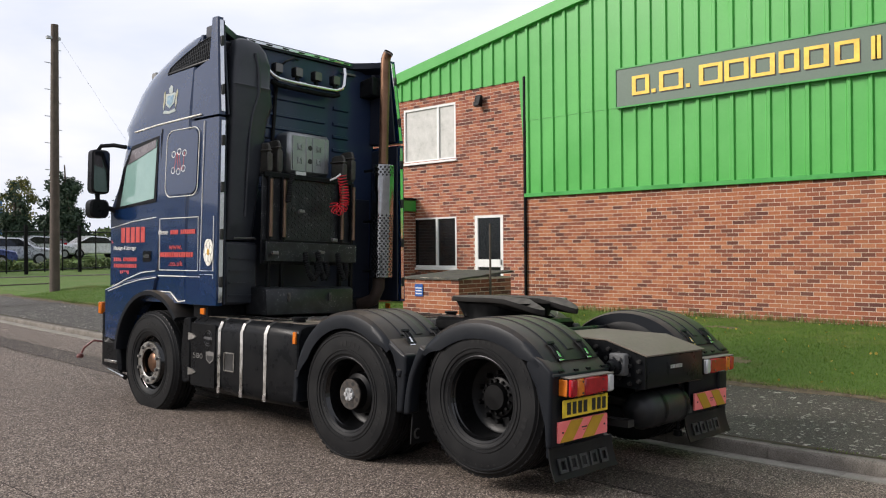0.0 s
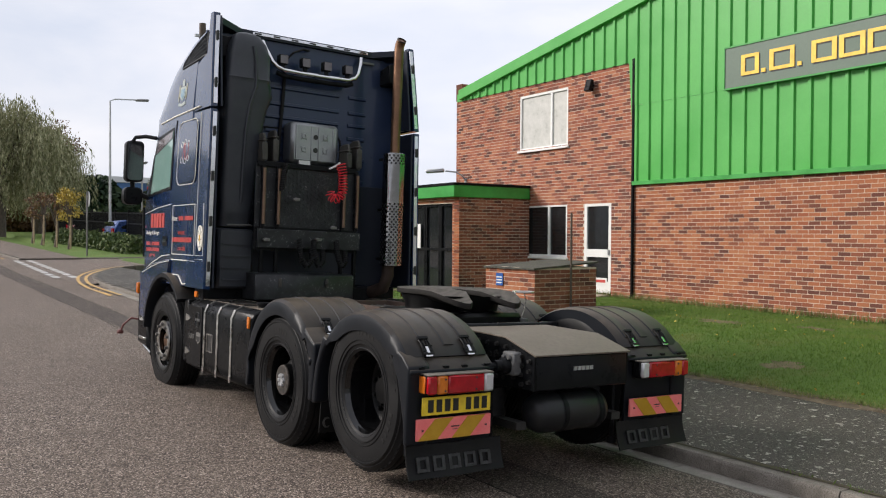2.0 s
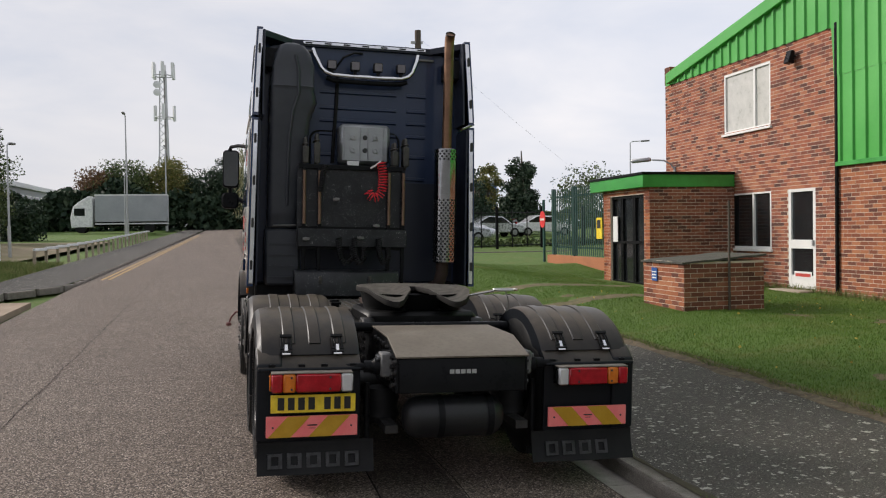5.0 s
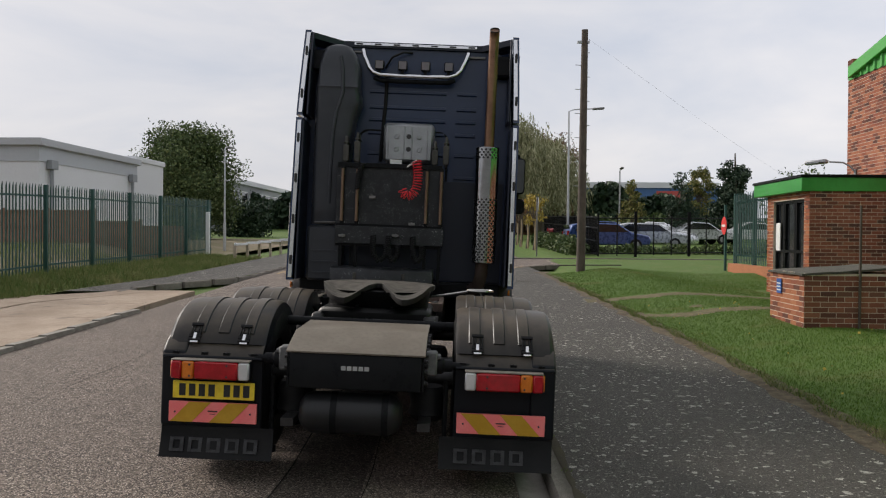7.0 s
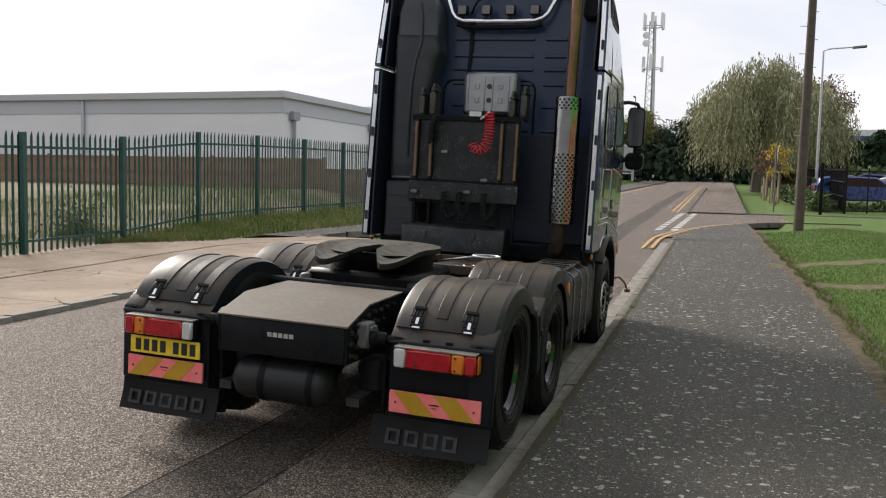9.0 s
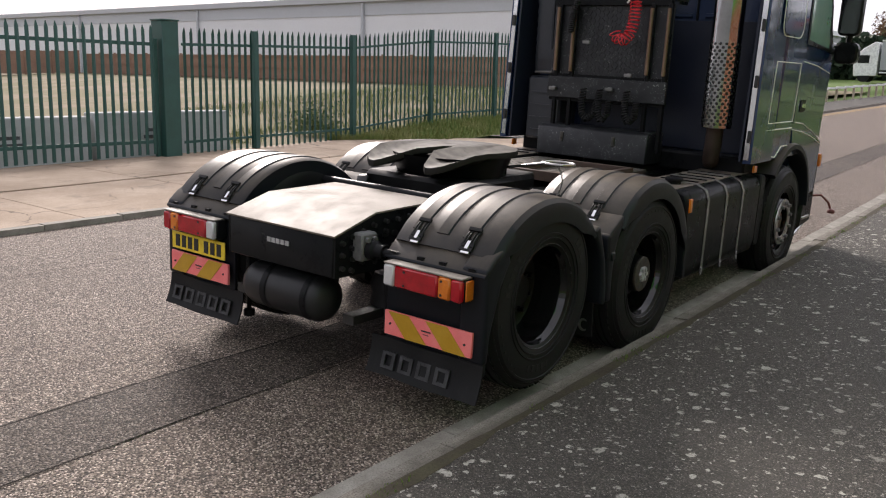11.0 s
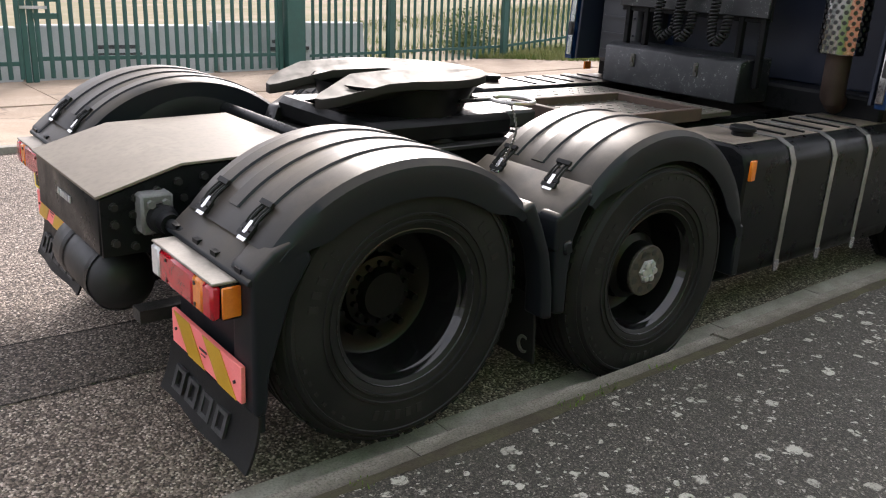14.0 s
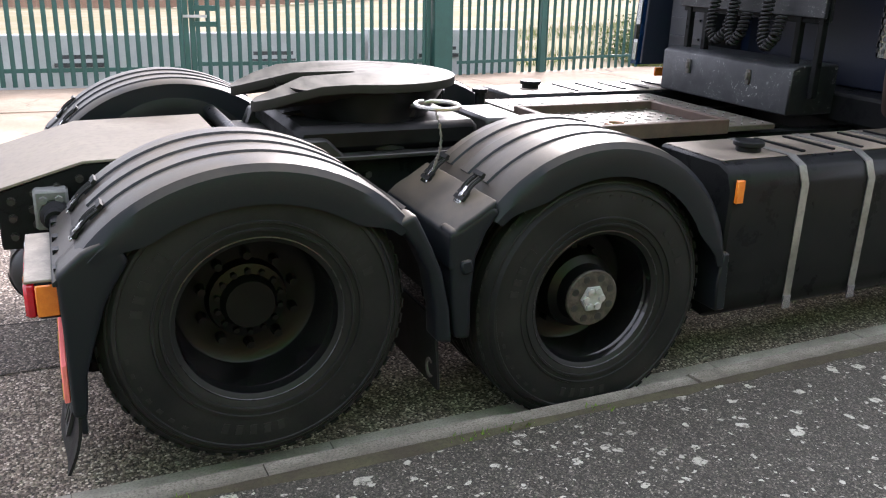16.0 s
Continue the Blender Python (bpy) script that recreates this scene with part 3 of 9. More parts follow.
def corner_at(s):
    """A place and its bearing back towards the main road, s metres along the corner."""
    for (xa, ya), (xb, yb) in zip(CORNER, CORNER[1:]):
        d = math.hypot(xb - xa, yb - ya)
        if s <= d or (xb, yb) == CORNER[-1]:
            return xa + (xb - xa) * s / d, ya + (yb - ya) * s / d, math.atan2(ya - yb, xa - xb)
        s -= d


def side_l(y):
    for (xa, ya), (xb, yb) in zip(CORNER[1:], CORNER[2:]):
        if y < yb:
            return xa + (xb - xa) * max(0, (y - ya) / (yb - ya)) - 0.01
    return CORNER[-1][0]


def side_r(y):
    return -34.3


def side_road():
    bm = B()
    ys = steps(5.6, 12, 32) + steps(12, 60, 12)[1:]
    rows_ = [[bm.verts.new((x, y, rise(x) + 0.005)) for x in steps(side_r(y), side_l(y), 8)] for y in ys]
    for a, b in zip(rows_, rows_[1:]):
        for k in range(8):
            bm.faces.new((a[k], a[k + 1], b[k + 1], b[k]))
    solid("road", bm, M_ROAD, "worn asphalt side road at the junction", "road", kind="structure")


side_road()

# long repair strips in the carriageway
def strip(name, f0, f1, x0, x1, mat, up, label, category, n=40, h=None):
    h = h or road_z
    return sheet(name, steps(x0, x1, n), between(f0, f1, 2), lambda x, y: h(x, y) + up, mat, label, category)


strip("road_patch", lambda x: kerb_y(x) - 1.75 + 0.02 * math.sin(x * 0.8), lambda x: kerb_y(x) - 1.20 + 0.02 * math.sin(x * 0.6 + 1), -62, 6, M_PATCH, 0.004, "long greyer asphalt trench patch along the road", "road patch", 70)
for y_off, xa, xb, jw in ((-1.765, -45, 6, 0.013), (-1.205, -16, 5, 0.007), (-4.55, -40, 8, 0.008)):
    strip("road_joint", lambda x: kerb_y(x) + y_off + 0.012 * math.sin(x * 3), lambda x: kerb_y(x) + y_off + jw + 0.012 * math.sin(x * 3), xa, xb, M_JOINT, 0.005, "thin black tarred joint along the asphalt", "road joint", 120)

# pavement this side
sheet("pavement", steps(-21.6, 14, 60), between(lambda x: kerb_y(x) + 0.125, lambda x: back_y(x), 6), pave_z, M_PAVE, "dark asphalt footway dotted with pale lichen", "pavement")
sheet("pavement", steps(-110, -34, 20), between(lambda x: kerb_y(x) - 0.02, lambda x: kerb_y(x) + 2.1, 3), lambda x, y: rise(x) + 0.05, M_ROAD, "grey asphalt footway beyond the junction", "pavement")
sheet("pavement", steps(-110, -17, 40), between(lambda x: far_y(x) - 2.2 - 0.9 * smooth(-22, -17, x), lambda x: far_y(x) - 0.12 - 1.7 * smooth(-22.5, -18.0, x), 3), lambda x, y: rise(x) + 0.05, M_PAVE, "grey asphalt footway across the road", "pavement")


def kerb_stones():
    """Half-battered concrete kerbs, one object for each stone."""
    def stone(length):
        bm = B()
        prism(bm, [(0, -0.16), (0.125, -0.16), (0.125, 0.0), (0.018, 0.0), (0.004, -0.014), (0, -0.03)], -length / 2 + 0.0018, length / 2 - 0.0018, "x")
        return to_mesh("kerb_stone", bm, M_KERBS)
    me = stone(0.915)
    line = thing("kerb", "weathered concrete kerb along the footway", "kerb", kind="structure")
    n = 0
    x = 13.5
    while x > -20.8:
        xm = x - 0.4575
        h = rise(xm) + KERB_TOP + random.uniform(-0.006, 0.006)
        a = math.atan2(0.0314, 1)
        tilt = math.atan2(rise(xm + 0.4) - rise(xm - 0.4), 0.8)
        piece("kerb_stone", me, line, Matrix.Translation((xm, kerb_y(xm) + random.uniform(-0.006, 0.006), h)) @ Matrix.Rotation(a, 4, "Z") @ Matrix.Rotation(-tilt, 4, "Y"))
        x -= 0.915
        n += 1
    # corner round into the side road
    short = stone(0.61)
    for i in range(19):
        px, py, a = corner_at(0.305 + 0.61 * i)
        piece("kerb_stone", short, line, Matrix.Translation((px, py, rise(px) + KERB_TOP + 0.01)) @ Matrix.Rotation(a, 4, "Z"))
    far = thing("kerb", "pale concrete kerb across the road", "kerb", kind="structure")
    for i in range(70):
        xm = -17.4 - i * 0.915
        y = far_y(xm) - 1.7 * smooth(-22.5, -18.0, xm)
        slope = math.atan2(far_y(xm + 0.3) - 1.7 * smooth(-22.5, -18.0, xm + 0.3) - far_y(xm - 0.3) + 1.7 * smooth(-22.5, -18.0, xm - 0.3), 0.6)
        piece("kerb_stone", me, far, Matrix.Translation((xm, y, rise(xm) + 0.055)) @ Matrix.Rotation(math.pi + slope, 4, "Z"))
    beyond = thing("kerb", "pale concrete kerb beyond the junction", "kerb", kind="structure")
    for i in range(40):
        xm = -34.2 - i * 0.915
        piece("kerb_stone", me, beyond, Matrix.Translation((xm, kerb_y(xm) - 0.12, rise(xm) + 0.06)) @ Matrix.Rotation(0.0314, 4, "Z"))
    for i in range(14):
        piece("kerb_stone", me, beyond, Matrix.Translation((-34.25, 6.15 + i * 0.915, rise(-34.3) + 0.06)) @ Matrix.Rotation(math.pi / 2, 4, "Z"))
    # channel blocks at the foot of the kerb
    bm = B()
    box(bm, -0.4562, 0.4562, -0.10, 0.10, -0.10, 0.0)
    gm = to_mesh("channel_block", bm, M_GUTTER)
    ch = thing("gutter", "pale concrete channel blocks beside the kerb", "gutter", kind="structure")
    x = 13.2
    while x > -20.6:
        xm = x - 0.4575
        tilt = math.atan2(rise(xm + 0.4) - rise(xm - 0.4), 0.8)
        piece("channel_block", gm, ch, Matrix.Translation((xm, kerb_y(xm) - 0.102, road_z(xm, kerb_y(xm) - 0.12) + 0.008)) @ Matrix.Rotation(0.0314, 4, "Z") @ Matrix.Rotation(-tilt, 4, "Y") @ Matrix.Rotation(-0.05, 4, "X"))
        x -= 0.915


kerb_stones()

# pavement corner behind the rounded kerb
def corner_fill():
    bm = B()
    rows_ = []
    for i in range(25):
        x, y, a = corner_at(8.7 * i / 24)
        x, y = x - 0.115 * math.sin(a), y + 0.115 * math.cos(a)
        yb = max(back_y(x), y + 0.01)
        rows_.append([bm.verts.new((x, y + (yb - y) * k / 4, rise(x) + KERB_TOP + 0.012 + 0.015 * (yb - y) * k / 4)) for k in range(5)])
    for a, b in zip(rows_, rows_[1:]):
        for k in range(4):
            bm.faces.new((a[k], a[k + 1], b[k + 1], b[k]))
    solid("pavement", bm, M_PAVE, "asphalt footway at the rounded corner", "pavement", kind="structure")


corner_fill()


# concrete crossing in front of the gates: cast slabs with open joints
def apron():
    bay = thing("apron", "cracked sandy concrete vehicle crossing", "concrete apron", kind="structure")
    xs = [-17.3, -14.4, -12.1, -9.6, -7.2, -4.9, -2.2, 0.6, 3.4, 6.4, 9.5]
    for x0, x1 in zip(xs, xs[1:]):
        for k, (g0, g1) in enumerate(((0.005, 0.49), (0.51, 0.995))):
            bm = B()
            def y_at(x, g):
                lo = -5.0 + 3.0 * smooth(-14.0, -17.3, x)
                return lo + (far_y(x) - 0.13 - lo) * g
            grid = [[bm.verts.new((x, y_at(x, g), rise(x) + 0.055 + 0.010 * noise.noise((x, g * 4, 3)))) for g in steps(g0, g1, 4)] for x in steps(x0 + 0.008, x1 - 0.008, 5)]
            for a, b in zip(grid, grid[1:]):
                for j in range(4):
                    bm.faces.new((a[j], a[j + 1], b[j + 1], b[j]))
            ret = bmesh.ops.extrude_face_region(bm, geom=list(bm.faces))
            for v in ret["geom"]:
                if isinstance(v, bmesh.types.BMVert):
                    v.co.z -= 0.12
            part("slab", bm, M_APRON, bay)
    # flush edging along the road
    me = None
    for i in range(24):
        xm = 8 - i * 0.915
        if me is None:
            bm = B()
            box(bm, -0.453, 0.453, -0.065, 0.065, -0.12, 0.0)
            me = to_mesh("edging", bm, M_GUTTER)
        piece("edging_stone", me, bay, Matrix.Translation((xm, far_y(xm) - 0.06, rise(xm) + 0.062)) @ Matrix.Rotation(0.03, 4, "Z"))


apron()

# painted lines
def line(y0, y1, x0, x1, mat, label):
    strip("road_marking", y0, y1, x0, x1, mat, 0.007, label, "road marking", 16)


for off in (0.30, 0.50):
    line(lambda x: far_y(x) + off, lambda x: far_y(x) + off + 0.07, -75, -24, M_LINE_Y, "worn double yellow line by the far kerb")
    line(lambda x: kerb_y(x) - 0.25 - off, lambda x: kerb_y(x) - 0.18 - off, -75, -34.5, M_LINE_Y, "worn double yellow line beyond the junction")
    bm = B()
    pts = [(-18.7, 6.27 - off), (-20.85, 6.203 - off)] + [(corner_at(s)[0] + (off - 0.12) * math.sin(corner_at(s)[2]), corner_at(s)[1] - (off - 0.12 * smooth(0, 3, s)) * math.cos(corner_at(s)[2])) for s in steps(0.8, 9.2, 14)]
    for (xa, ya), (xb, yb) in zip(pts, pts[1:]):
        n_ = Vector((ya - yb, xb - xa)).normalized() * 0.04
        f_ = [bm.verts.new((x, y, (rise(x) + 0.013) if y > 5.75 or x < -21.5 else road_z(x, y) + 0.012)) for x, y in ((xa + n_.x, ya + n_.y), (xb + n_.x, yb + n_.y), (xb - n_.x, yb - n_.y), (xa - n_.x, ya - n_.y))]
        bm.faces.new(f_)
    solid("road_marking", bm, M_LINE_Y, "worn double yellow line round the junction corner", "road marking", kind="structure")
for i in range(9):
    for off in (-0.25, 0.35):
        x = -24.3 - i * 1.05
        strip("road_marking", lambda q: 5.72 + off * 0.75 - 0.1, lambda q: 5.72 + off * 0.75 + 0.1, x - 0.72, x, M_LINE_W, 0.012, "white broken give-way line", "road marking", 2, lambda x_, y_: rise(x_))


# ---------------------------------------------------------------- brickwork
COURSE, BRICK = 0.075, 0.225


def brick_mesh(w, mat, depth=0.02):
    bm = B()
    box(bm, -w / 2, w / 2, -depth, 0.0, -0.0325, 0.0325)
    return to_mesh("brick", bm, mat, 10)


def brickwork(parent, m, width, z0, z1, mat, holes=(), single=(0, 0), top=None, name="brickwork"):
    """Bricks on the face of a wall: the pose m has x along the wall, -y out of it. Holes: (u0, u1, z0, z1). Bricks in the stretch single are objects."""
    verts, faces = [], []
    shared = {}
    count = 0
    rows_n = int(round((z1 - z0) / COURSE))
    for r in range(rows_n):
        zc = z0 + (r + 0.5) * COURSE
        spans = [(0.0, width)]
        for u0, u1, h0, h1 in holes:
            if h0 < zc < h1:
                spans = [s for a, b in spans for s in ((a, min(b, u0)), (max(a, u1), b)) if s[1] - s[0] > 0.03]
        for a, b in spans:
            k = math.floor(a / BRICK) - 1
            while True:
                lo = k * BRICK + (r % 2) * BRICK / 2
                if lo > b:
                    break
                c0, c1 = max(lo + 0.005, a), min(lo + BRICK - 0.005, b)
                k += 1
                if c1 - c0 < 0.04 or (top and zc > top((c0 + c1) / 2)):
                    continue
                uc, w = (c0 + c1) / 2, c1 - c0
                out = random.uniform(0.002, 0.0045)
                if single[0] <= uc <= single[1] and abs(w - 0.215) < 0.002 and count < 300:
                    if "me" not in shared:
                        shared["me"] = brick_mesh(0.215, mat)
                    piece("brick", shared["me"], parent, m @ Matrix.Translation((uc, 0.02 - out, zc)))
                    count += 1
                    continue
                n = len(verts)
                for y in (0.0, -out):
                    verts += [m @ Vector((uc - w / 2, y, zc - 0.0325)), m @ Vector((uc + w / 2, y, zc - 0.0325)), m @ Vector((uc + w / 2, y, zc + 0.0325)), m @ Vector((uc - w / 2, y, zc + 0.0325))]
                faces += [(n + 4, n + 5, n + 6, n + 7), (n, n + 1, n + 5, n + 4), (n + 1, n + 2, n + 6, n + 5), (n + 2, n + 3, n + 7, n + 6), (n + 3, n, n + 4, n + 7)]
    me = bpy.data.meshes.new(name)
    me.from_pydata([tuple(v) for v in verts], [], faces)
    me.materials.append(mat)
    ob = new(name, me)
    ob.parent = parent
    return tagged(ob, kind="stuff")


def core(bm, m, width, z0, z1, thick, holes=()):
    """The wall behind the bricks, open at the holes."""
    us = sorted({0.0, width, *[min(max(h[i], 0), width) for h in holes for i in (0, 1)]})
    zs = sorted({z0, z1, *[h[i] for h in holes for i in (2, 3)]})
    for u0, u1 in zip(us, us[1:]):
        for a, b in zip(zs, zs[1:]):
            uc, zc = (u0 + u1) / 2, (a + b) / 2
            if any(h[0] < uc < h[1] and h[2] < zc < h[3] for h in holes):
                continue
            obox(bm, m @ Matrix.Translation((uc, thick / 2, zc)), u1 - u0, thick, b - a)


# ---------------------------------------------------------------- green and brick works building
WY = 15.10
BX0, BX1, BX2 = -19.0, -12.10, 4.0
EAVE = lambda x: 6.66 + 0.168 * (x + 13.17)


def works_building():
    z0, zc = 0.18, 2.80
    holes_l = [(-16.10 - BX0, -14.27 - BX0, 3.83, 5.20), (-16.10 - BX0, -14.27 - BX0, 1.19, 2.45), (-13.68 - BX0, -12.80 - BX0, 0.40, 2.46)]
    m_l = Matrix.Translation((BX0, WY, 0))
    w1 = thing("wall_north", "two-storey red brick office wall", "wall", kind="structure")
    bm = B()
    core(bm, m_l, BX1 - BX0, z0, 5.46, 0.28, holes_l)
    part("wall_core", bm, M_MORTAR, w1)
    brickwork(w1, m_l, BX1 - BX0, z0, 5.46, M_BRICK_MID, holes_l, (5.4, 6.5))
    # pier at the end of the wall
    bm = B()
    box(bm, BX0 - 0.02, BX0 + 0.26, WY - 0.012, WY + 0.3, 5.46, 5.92)
    part("end_pier", bm, M_BRICK_DARK, w1, "dark brick pier at the roof end", 0.006)
    w2 = thing("wall_north", "low red brick wall under green cladding", "wall", kind="structure")
    m_r = Matrix.Translation((BX1, WY, 0))
    bm = B()
    core(bm, m_r, BX2 - BX1, z0, zc, 0.28)
    part("wall_core", bm, M_MORTAR, w2)
    brickwork(w2, m_r, BX2 - BX1, z0, zc, M_BRICK, (), (0.6, 2.6))
    # side and back walls close the block
    w3 = solid("wall_west", _box(BX0, BX0 + 0.25, WY + 0.28, WY + 24, 0.1, 5.46), M_BRICK_DARK, "plain brick flank of the works building", "wall", kind="structure")
    solid("wall_south", _box(BX0, BX2 + 0.3, WY + 24, WY + 24.25, 0.1, 6.4), M_BRICK_DARK, "plain back wall of the works building", "wall", kind="structure")
    solid("wall_east", _box(BX2, BX2 + 0.25, WY + 0.28, WY + 24, 0.1, 9.0), M_BRICK_DARK, "plain end wall of the works building", "wall", kind="structure")
    # profiled sheets
    clad = thing("cladding", "bright green profiled metal wall cladding", "cladding", kind="structure")
    pitch, x = 0.343, -18.807
    while x < BX2:
        x1 = min(x + 3 * pitch, BX2)
        for tier in (0, 1):
            bm = B()
            prof = [(BX0 + 0.05, 0)] if x < -18.8 else []
            q = x
            while q < x1 - 0.01:
                for dx, dy in ((0, 0), (0.200, 0), (0.225, -0.042), (0.285, -0.042), (0.305, 0)):
                    if q + dx <= x1 + 0.001:
                        prof.append((q + dx, dy))
                q += pitch
            prof.append((x1, 0))
            pairs = []
            for px, dy in prof:
                low = zc + 0.07 if px >= BX1 - 0.001 else 5.43
                lap = max(low, 4.50)
                a, b = (low, lap) if tier == 0 else (lap, EAVE(px) - 0.05)
                off = -0.02 if tier else -0.012
                pairs.append((bm.verts.new((px, WY + dy + off, a)), bm.verts.new((px, WY + dy + off, max(b, a)))))
            for (a, b), (c, d) in zip(pairs, pairs[1:]):
                if (b.co - a.co).length > 0.02 or (d.co - c.co).length > 0.02:
                    bm.faces.new((a, c, d, b))
            if len(bm.faces):
                part("cladding_sheet", bm, M_GREEN_CLAD, clad, sharp=20)
            else:
                bm.free()
        x = x1
    bm = B()
    box(bm, BX1 - 0.02, BX2, WY - 0.075, WY + 0.01, zc - 0.01, zc + 0.075)
    part("drip_flashing", bm, M_GREEN_DARK, clad, "green flashing over the brick", 0.006)
    bm = B()
    prism(bm, [(BX0 + 0.26, EAVE(BX0 + 0.26) - 0.27), (BX2, EAVE(BX2) - 0.27), (BX2, EAVE(BX2)), (BX0 + 0.26, EAVE(BX0 + 0.26))], WY - 0.13, WY + 0.12)
    part("verge_fascia", bm, M_GREEN_CLAD, clad, "green roof verge trim", 0.01)
    bm = B()
    prism(bm, [(BX0 + 0.26, EAVE(BX0 + 0.26) - 0.12), (BX2 + 0.3, EAVE(BX2 + 0.3) - 0.12), (BX2 + 0.3, EAVE(BX2 + 0.3) - 0.02), (BX0 + 0.26, EAVE(BX0 + 0.26) - 0.02)], WY + 0.12, WY + 24.3)
    solid("roof", bm, M_SHEDG, "grey sheeted roof of the works building", "roof", kind="structure")
    bm = B()
    box(bm, BX1 - 0.05, BX1 + 0.02, WY - 0.07, WY - 0.015, 0.25, 5.5)
    solid("downpipe", bm, M_BLACK, "dark rainwater pipe on the brick corner", "downpipe", bevel=0.015)


def _box(*a):
    bm = B()
    box(bm, *a)
    return bm


works_building()


def window_unit(name, x0, x1, z0, z1, split, mats, label):
    w = thing(name, label, "window", Matrix.Translation((0, WY, 0)), kind="structure")
    f = 0.055
    bm = B()
    for a, b, c, d in ((x0, x1, z0, z0 + f), (x0, x1, z1 - f, z1), (x0, x0 + f, z0 + f, z1 - f), (x1 - f, x1, z0 + f, z1 - f), (split - 0.035, split + 0.035, z0 + f, z1 - f)):
        box(bm, a, b, 0.0, 0.07, c, d)
    part("window_frame", bm, M_WHITE, w, "white painted frame", 0.004)
    for a, b, mt in ((x0 + f, split - 0.035, mats[0]), (split + 0.035, x1 - f, mats[1])):
        part("pane", _box(a, b, 0.04, 0.05, z0 + f, z1 - f), mt, w)
    part("window_sill", _box(x0 - 0.05, x1 + 0.05, -0.06, 0.07, z0 - 0.055, z0 - 0.003), M_WHITE, w, "white sill", 0.006)


window_unit("window_1", -16.10, -14.27, 3.83, 5.20, -14.88, (M_CURTAIN, M_CURTAIN), "white upstairs window with pale curtains")
window_unit("window_2", -16.10, -14.27, 1.19, 2.45, -14.95, (M_GLASS_DARK, M_GLASS_DARK), "white framed dark ground-floor window")


def works_door():
    d = thing("door_1", "white glazed side door in the brick wall", "door", Matrix.Translation((0, WY, 0)), kind="structure")
    x0, x1, z0, z1, f = -13.68, -12.80, 0.42, 2.46, 0.09
    bm = B()
    for a, b, c, e in ((x0, x1, z1 - f, z1), (x0, x0 + f, z0, z1 - f), (x1 - f, x1, z0, z1 - f), (x0 + f, x1 - f, 1.22, 1.40), (x0 + f, x1 - f, z0, z0 + 0.26)):
        box(bm, a, b, 0.0, 0.08, c, e)
    part("door_frame", bm, M_WHITE, d, "white painted frame", 0.004)
    part("pane", _box(x0 + f, x1 - f, 0.04, 0.05, 1.40, z1 - f), M_GLASS_DARK, d)
    part("pane", _box(x0 + f, x1 - f, 0.04, 0.05, z0 + 0.26, 1.22), M_GLASS_DARK, d)
    part("notice", _box(x0 + 0.2, x1 - 0.12, -0.008, -0.003, 0.62, 0.76), M_WHITE, d, "small white notice")
    part("notice_bar", _box(x0 + 0.24, x1 - 0.16, -0.012, -0.009, 0.655, 0.72), M_REDLET, d)
    part("handle", _box(x1 - 0.075, x1 - 0.045, -0.04, 0.0, 1.28, 1.40), M_GALV, d)
    solid("step", _box(x0 - 0.1, x1 + 0.05, WY - 0.42, WY - 0.02, 0.2, 0.40), M_CONC, "worn concrete door step", "step", bevel=0.02)


works_door()


def sign_board():
    s = thing("sign_board", "grey-green fascia sign with yellow letter blocks", "sign", Matrix.Translation((0, WY - 0.06, 0)))
    part("board", _box(-9.66, 1.2, -0.06, 0.0, 4.50, 5.25), M_SIGN, s, bevel=0.004)
    bm = B()
    for a, b, c, d in ((-9.68, 1.22, 5.25, 5.28), (-9.68, 1.22, 4.47, 4.50), (-9.68, -9.66, 4.5, 5.25)):
        box(bm, a, b, -0.075, 0.0, c, d)
    part("frame", bm, M_GREEN_DARK, s)
    for x0, x1 in LETTERS:
        small = x1 - x0 < 0.12
        for nm, mt, dx, dz, ya, yb in (("letter_bar", M_SIGNY, 0.0, 0.0, -0.072, -0.0625), ("letter_shadow", M_INK, 0.022, -0.028, -0.0618, -0.0605)):
            bm = B()
            a, b, c, d, w = x0 + dx, x1 + dx, 4.69 + dz, (4.76 if small else 5.07) + dz, 0.088
            if small:
                box(bm, a, b, ya, yb, c, d)
            else:
                for u0, u1, v0, v1 in ((a, a + w, c, d), (b - w, b, c, d), (a + w, b - w, d - 0.06, d), (a + w, b - w, c, c + 0.06)):
                    box(bm, u0, u1, ya, yb, v0, v1)
                bmesh.ops.remove_doubles(bm, verts=bm.verts, dist=0.0005)
            part(nm, bm, mt, s, "yellow letter block" if mt is M_SIGNY else "")


LETTERS = [(-9.29, -8.9), (-8.85, -8.76), (-8.68, -8.17), (-8.11, -8.03), (-7.84, -7.37), (-7.33, -6.87), (-6.83, -6.39), (-6.32, -5.96), (-5.88, -5.46), (-5.37, -4.97), (-4.79, -4.64), (-3.7, -3.45), (-3.35, -3.1), (-3.0, -2.75), (-2.65, -2.4), (-2.3, -2.05)]
sign_board()


def wall_lamp():
    w = thing("wall_lamp", "small dark bulkhead floodlight on the brick", "wall lamp", Matrix.Translation((-13.42, WY, 5.12)))
    part("bracket", _box(-0.03, 0.03, -0.10, 0.0, -0.02, 0.02), M_BLACK, w)
    bm = B()
    prism(bm, [(-0.22, -0.14), (-0.08, -0.16), (-0.06, 0.10), (-0.14, 0.12)], -0.09, 0.09, "x")
    part("housing", bm, M_BLACK, w, bevel=0.01)


wall_lamp()


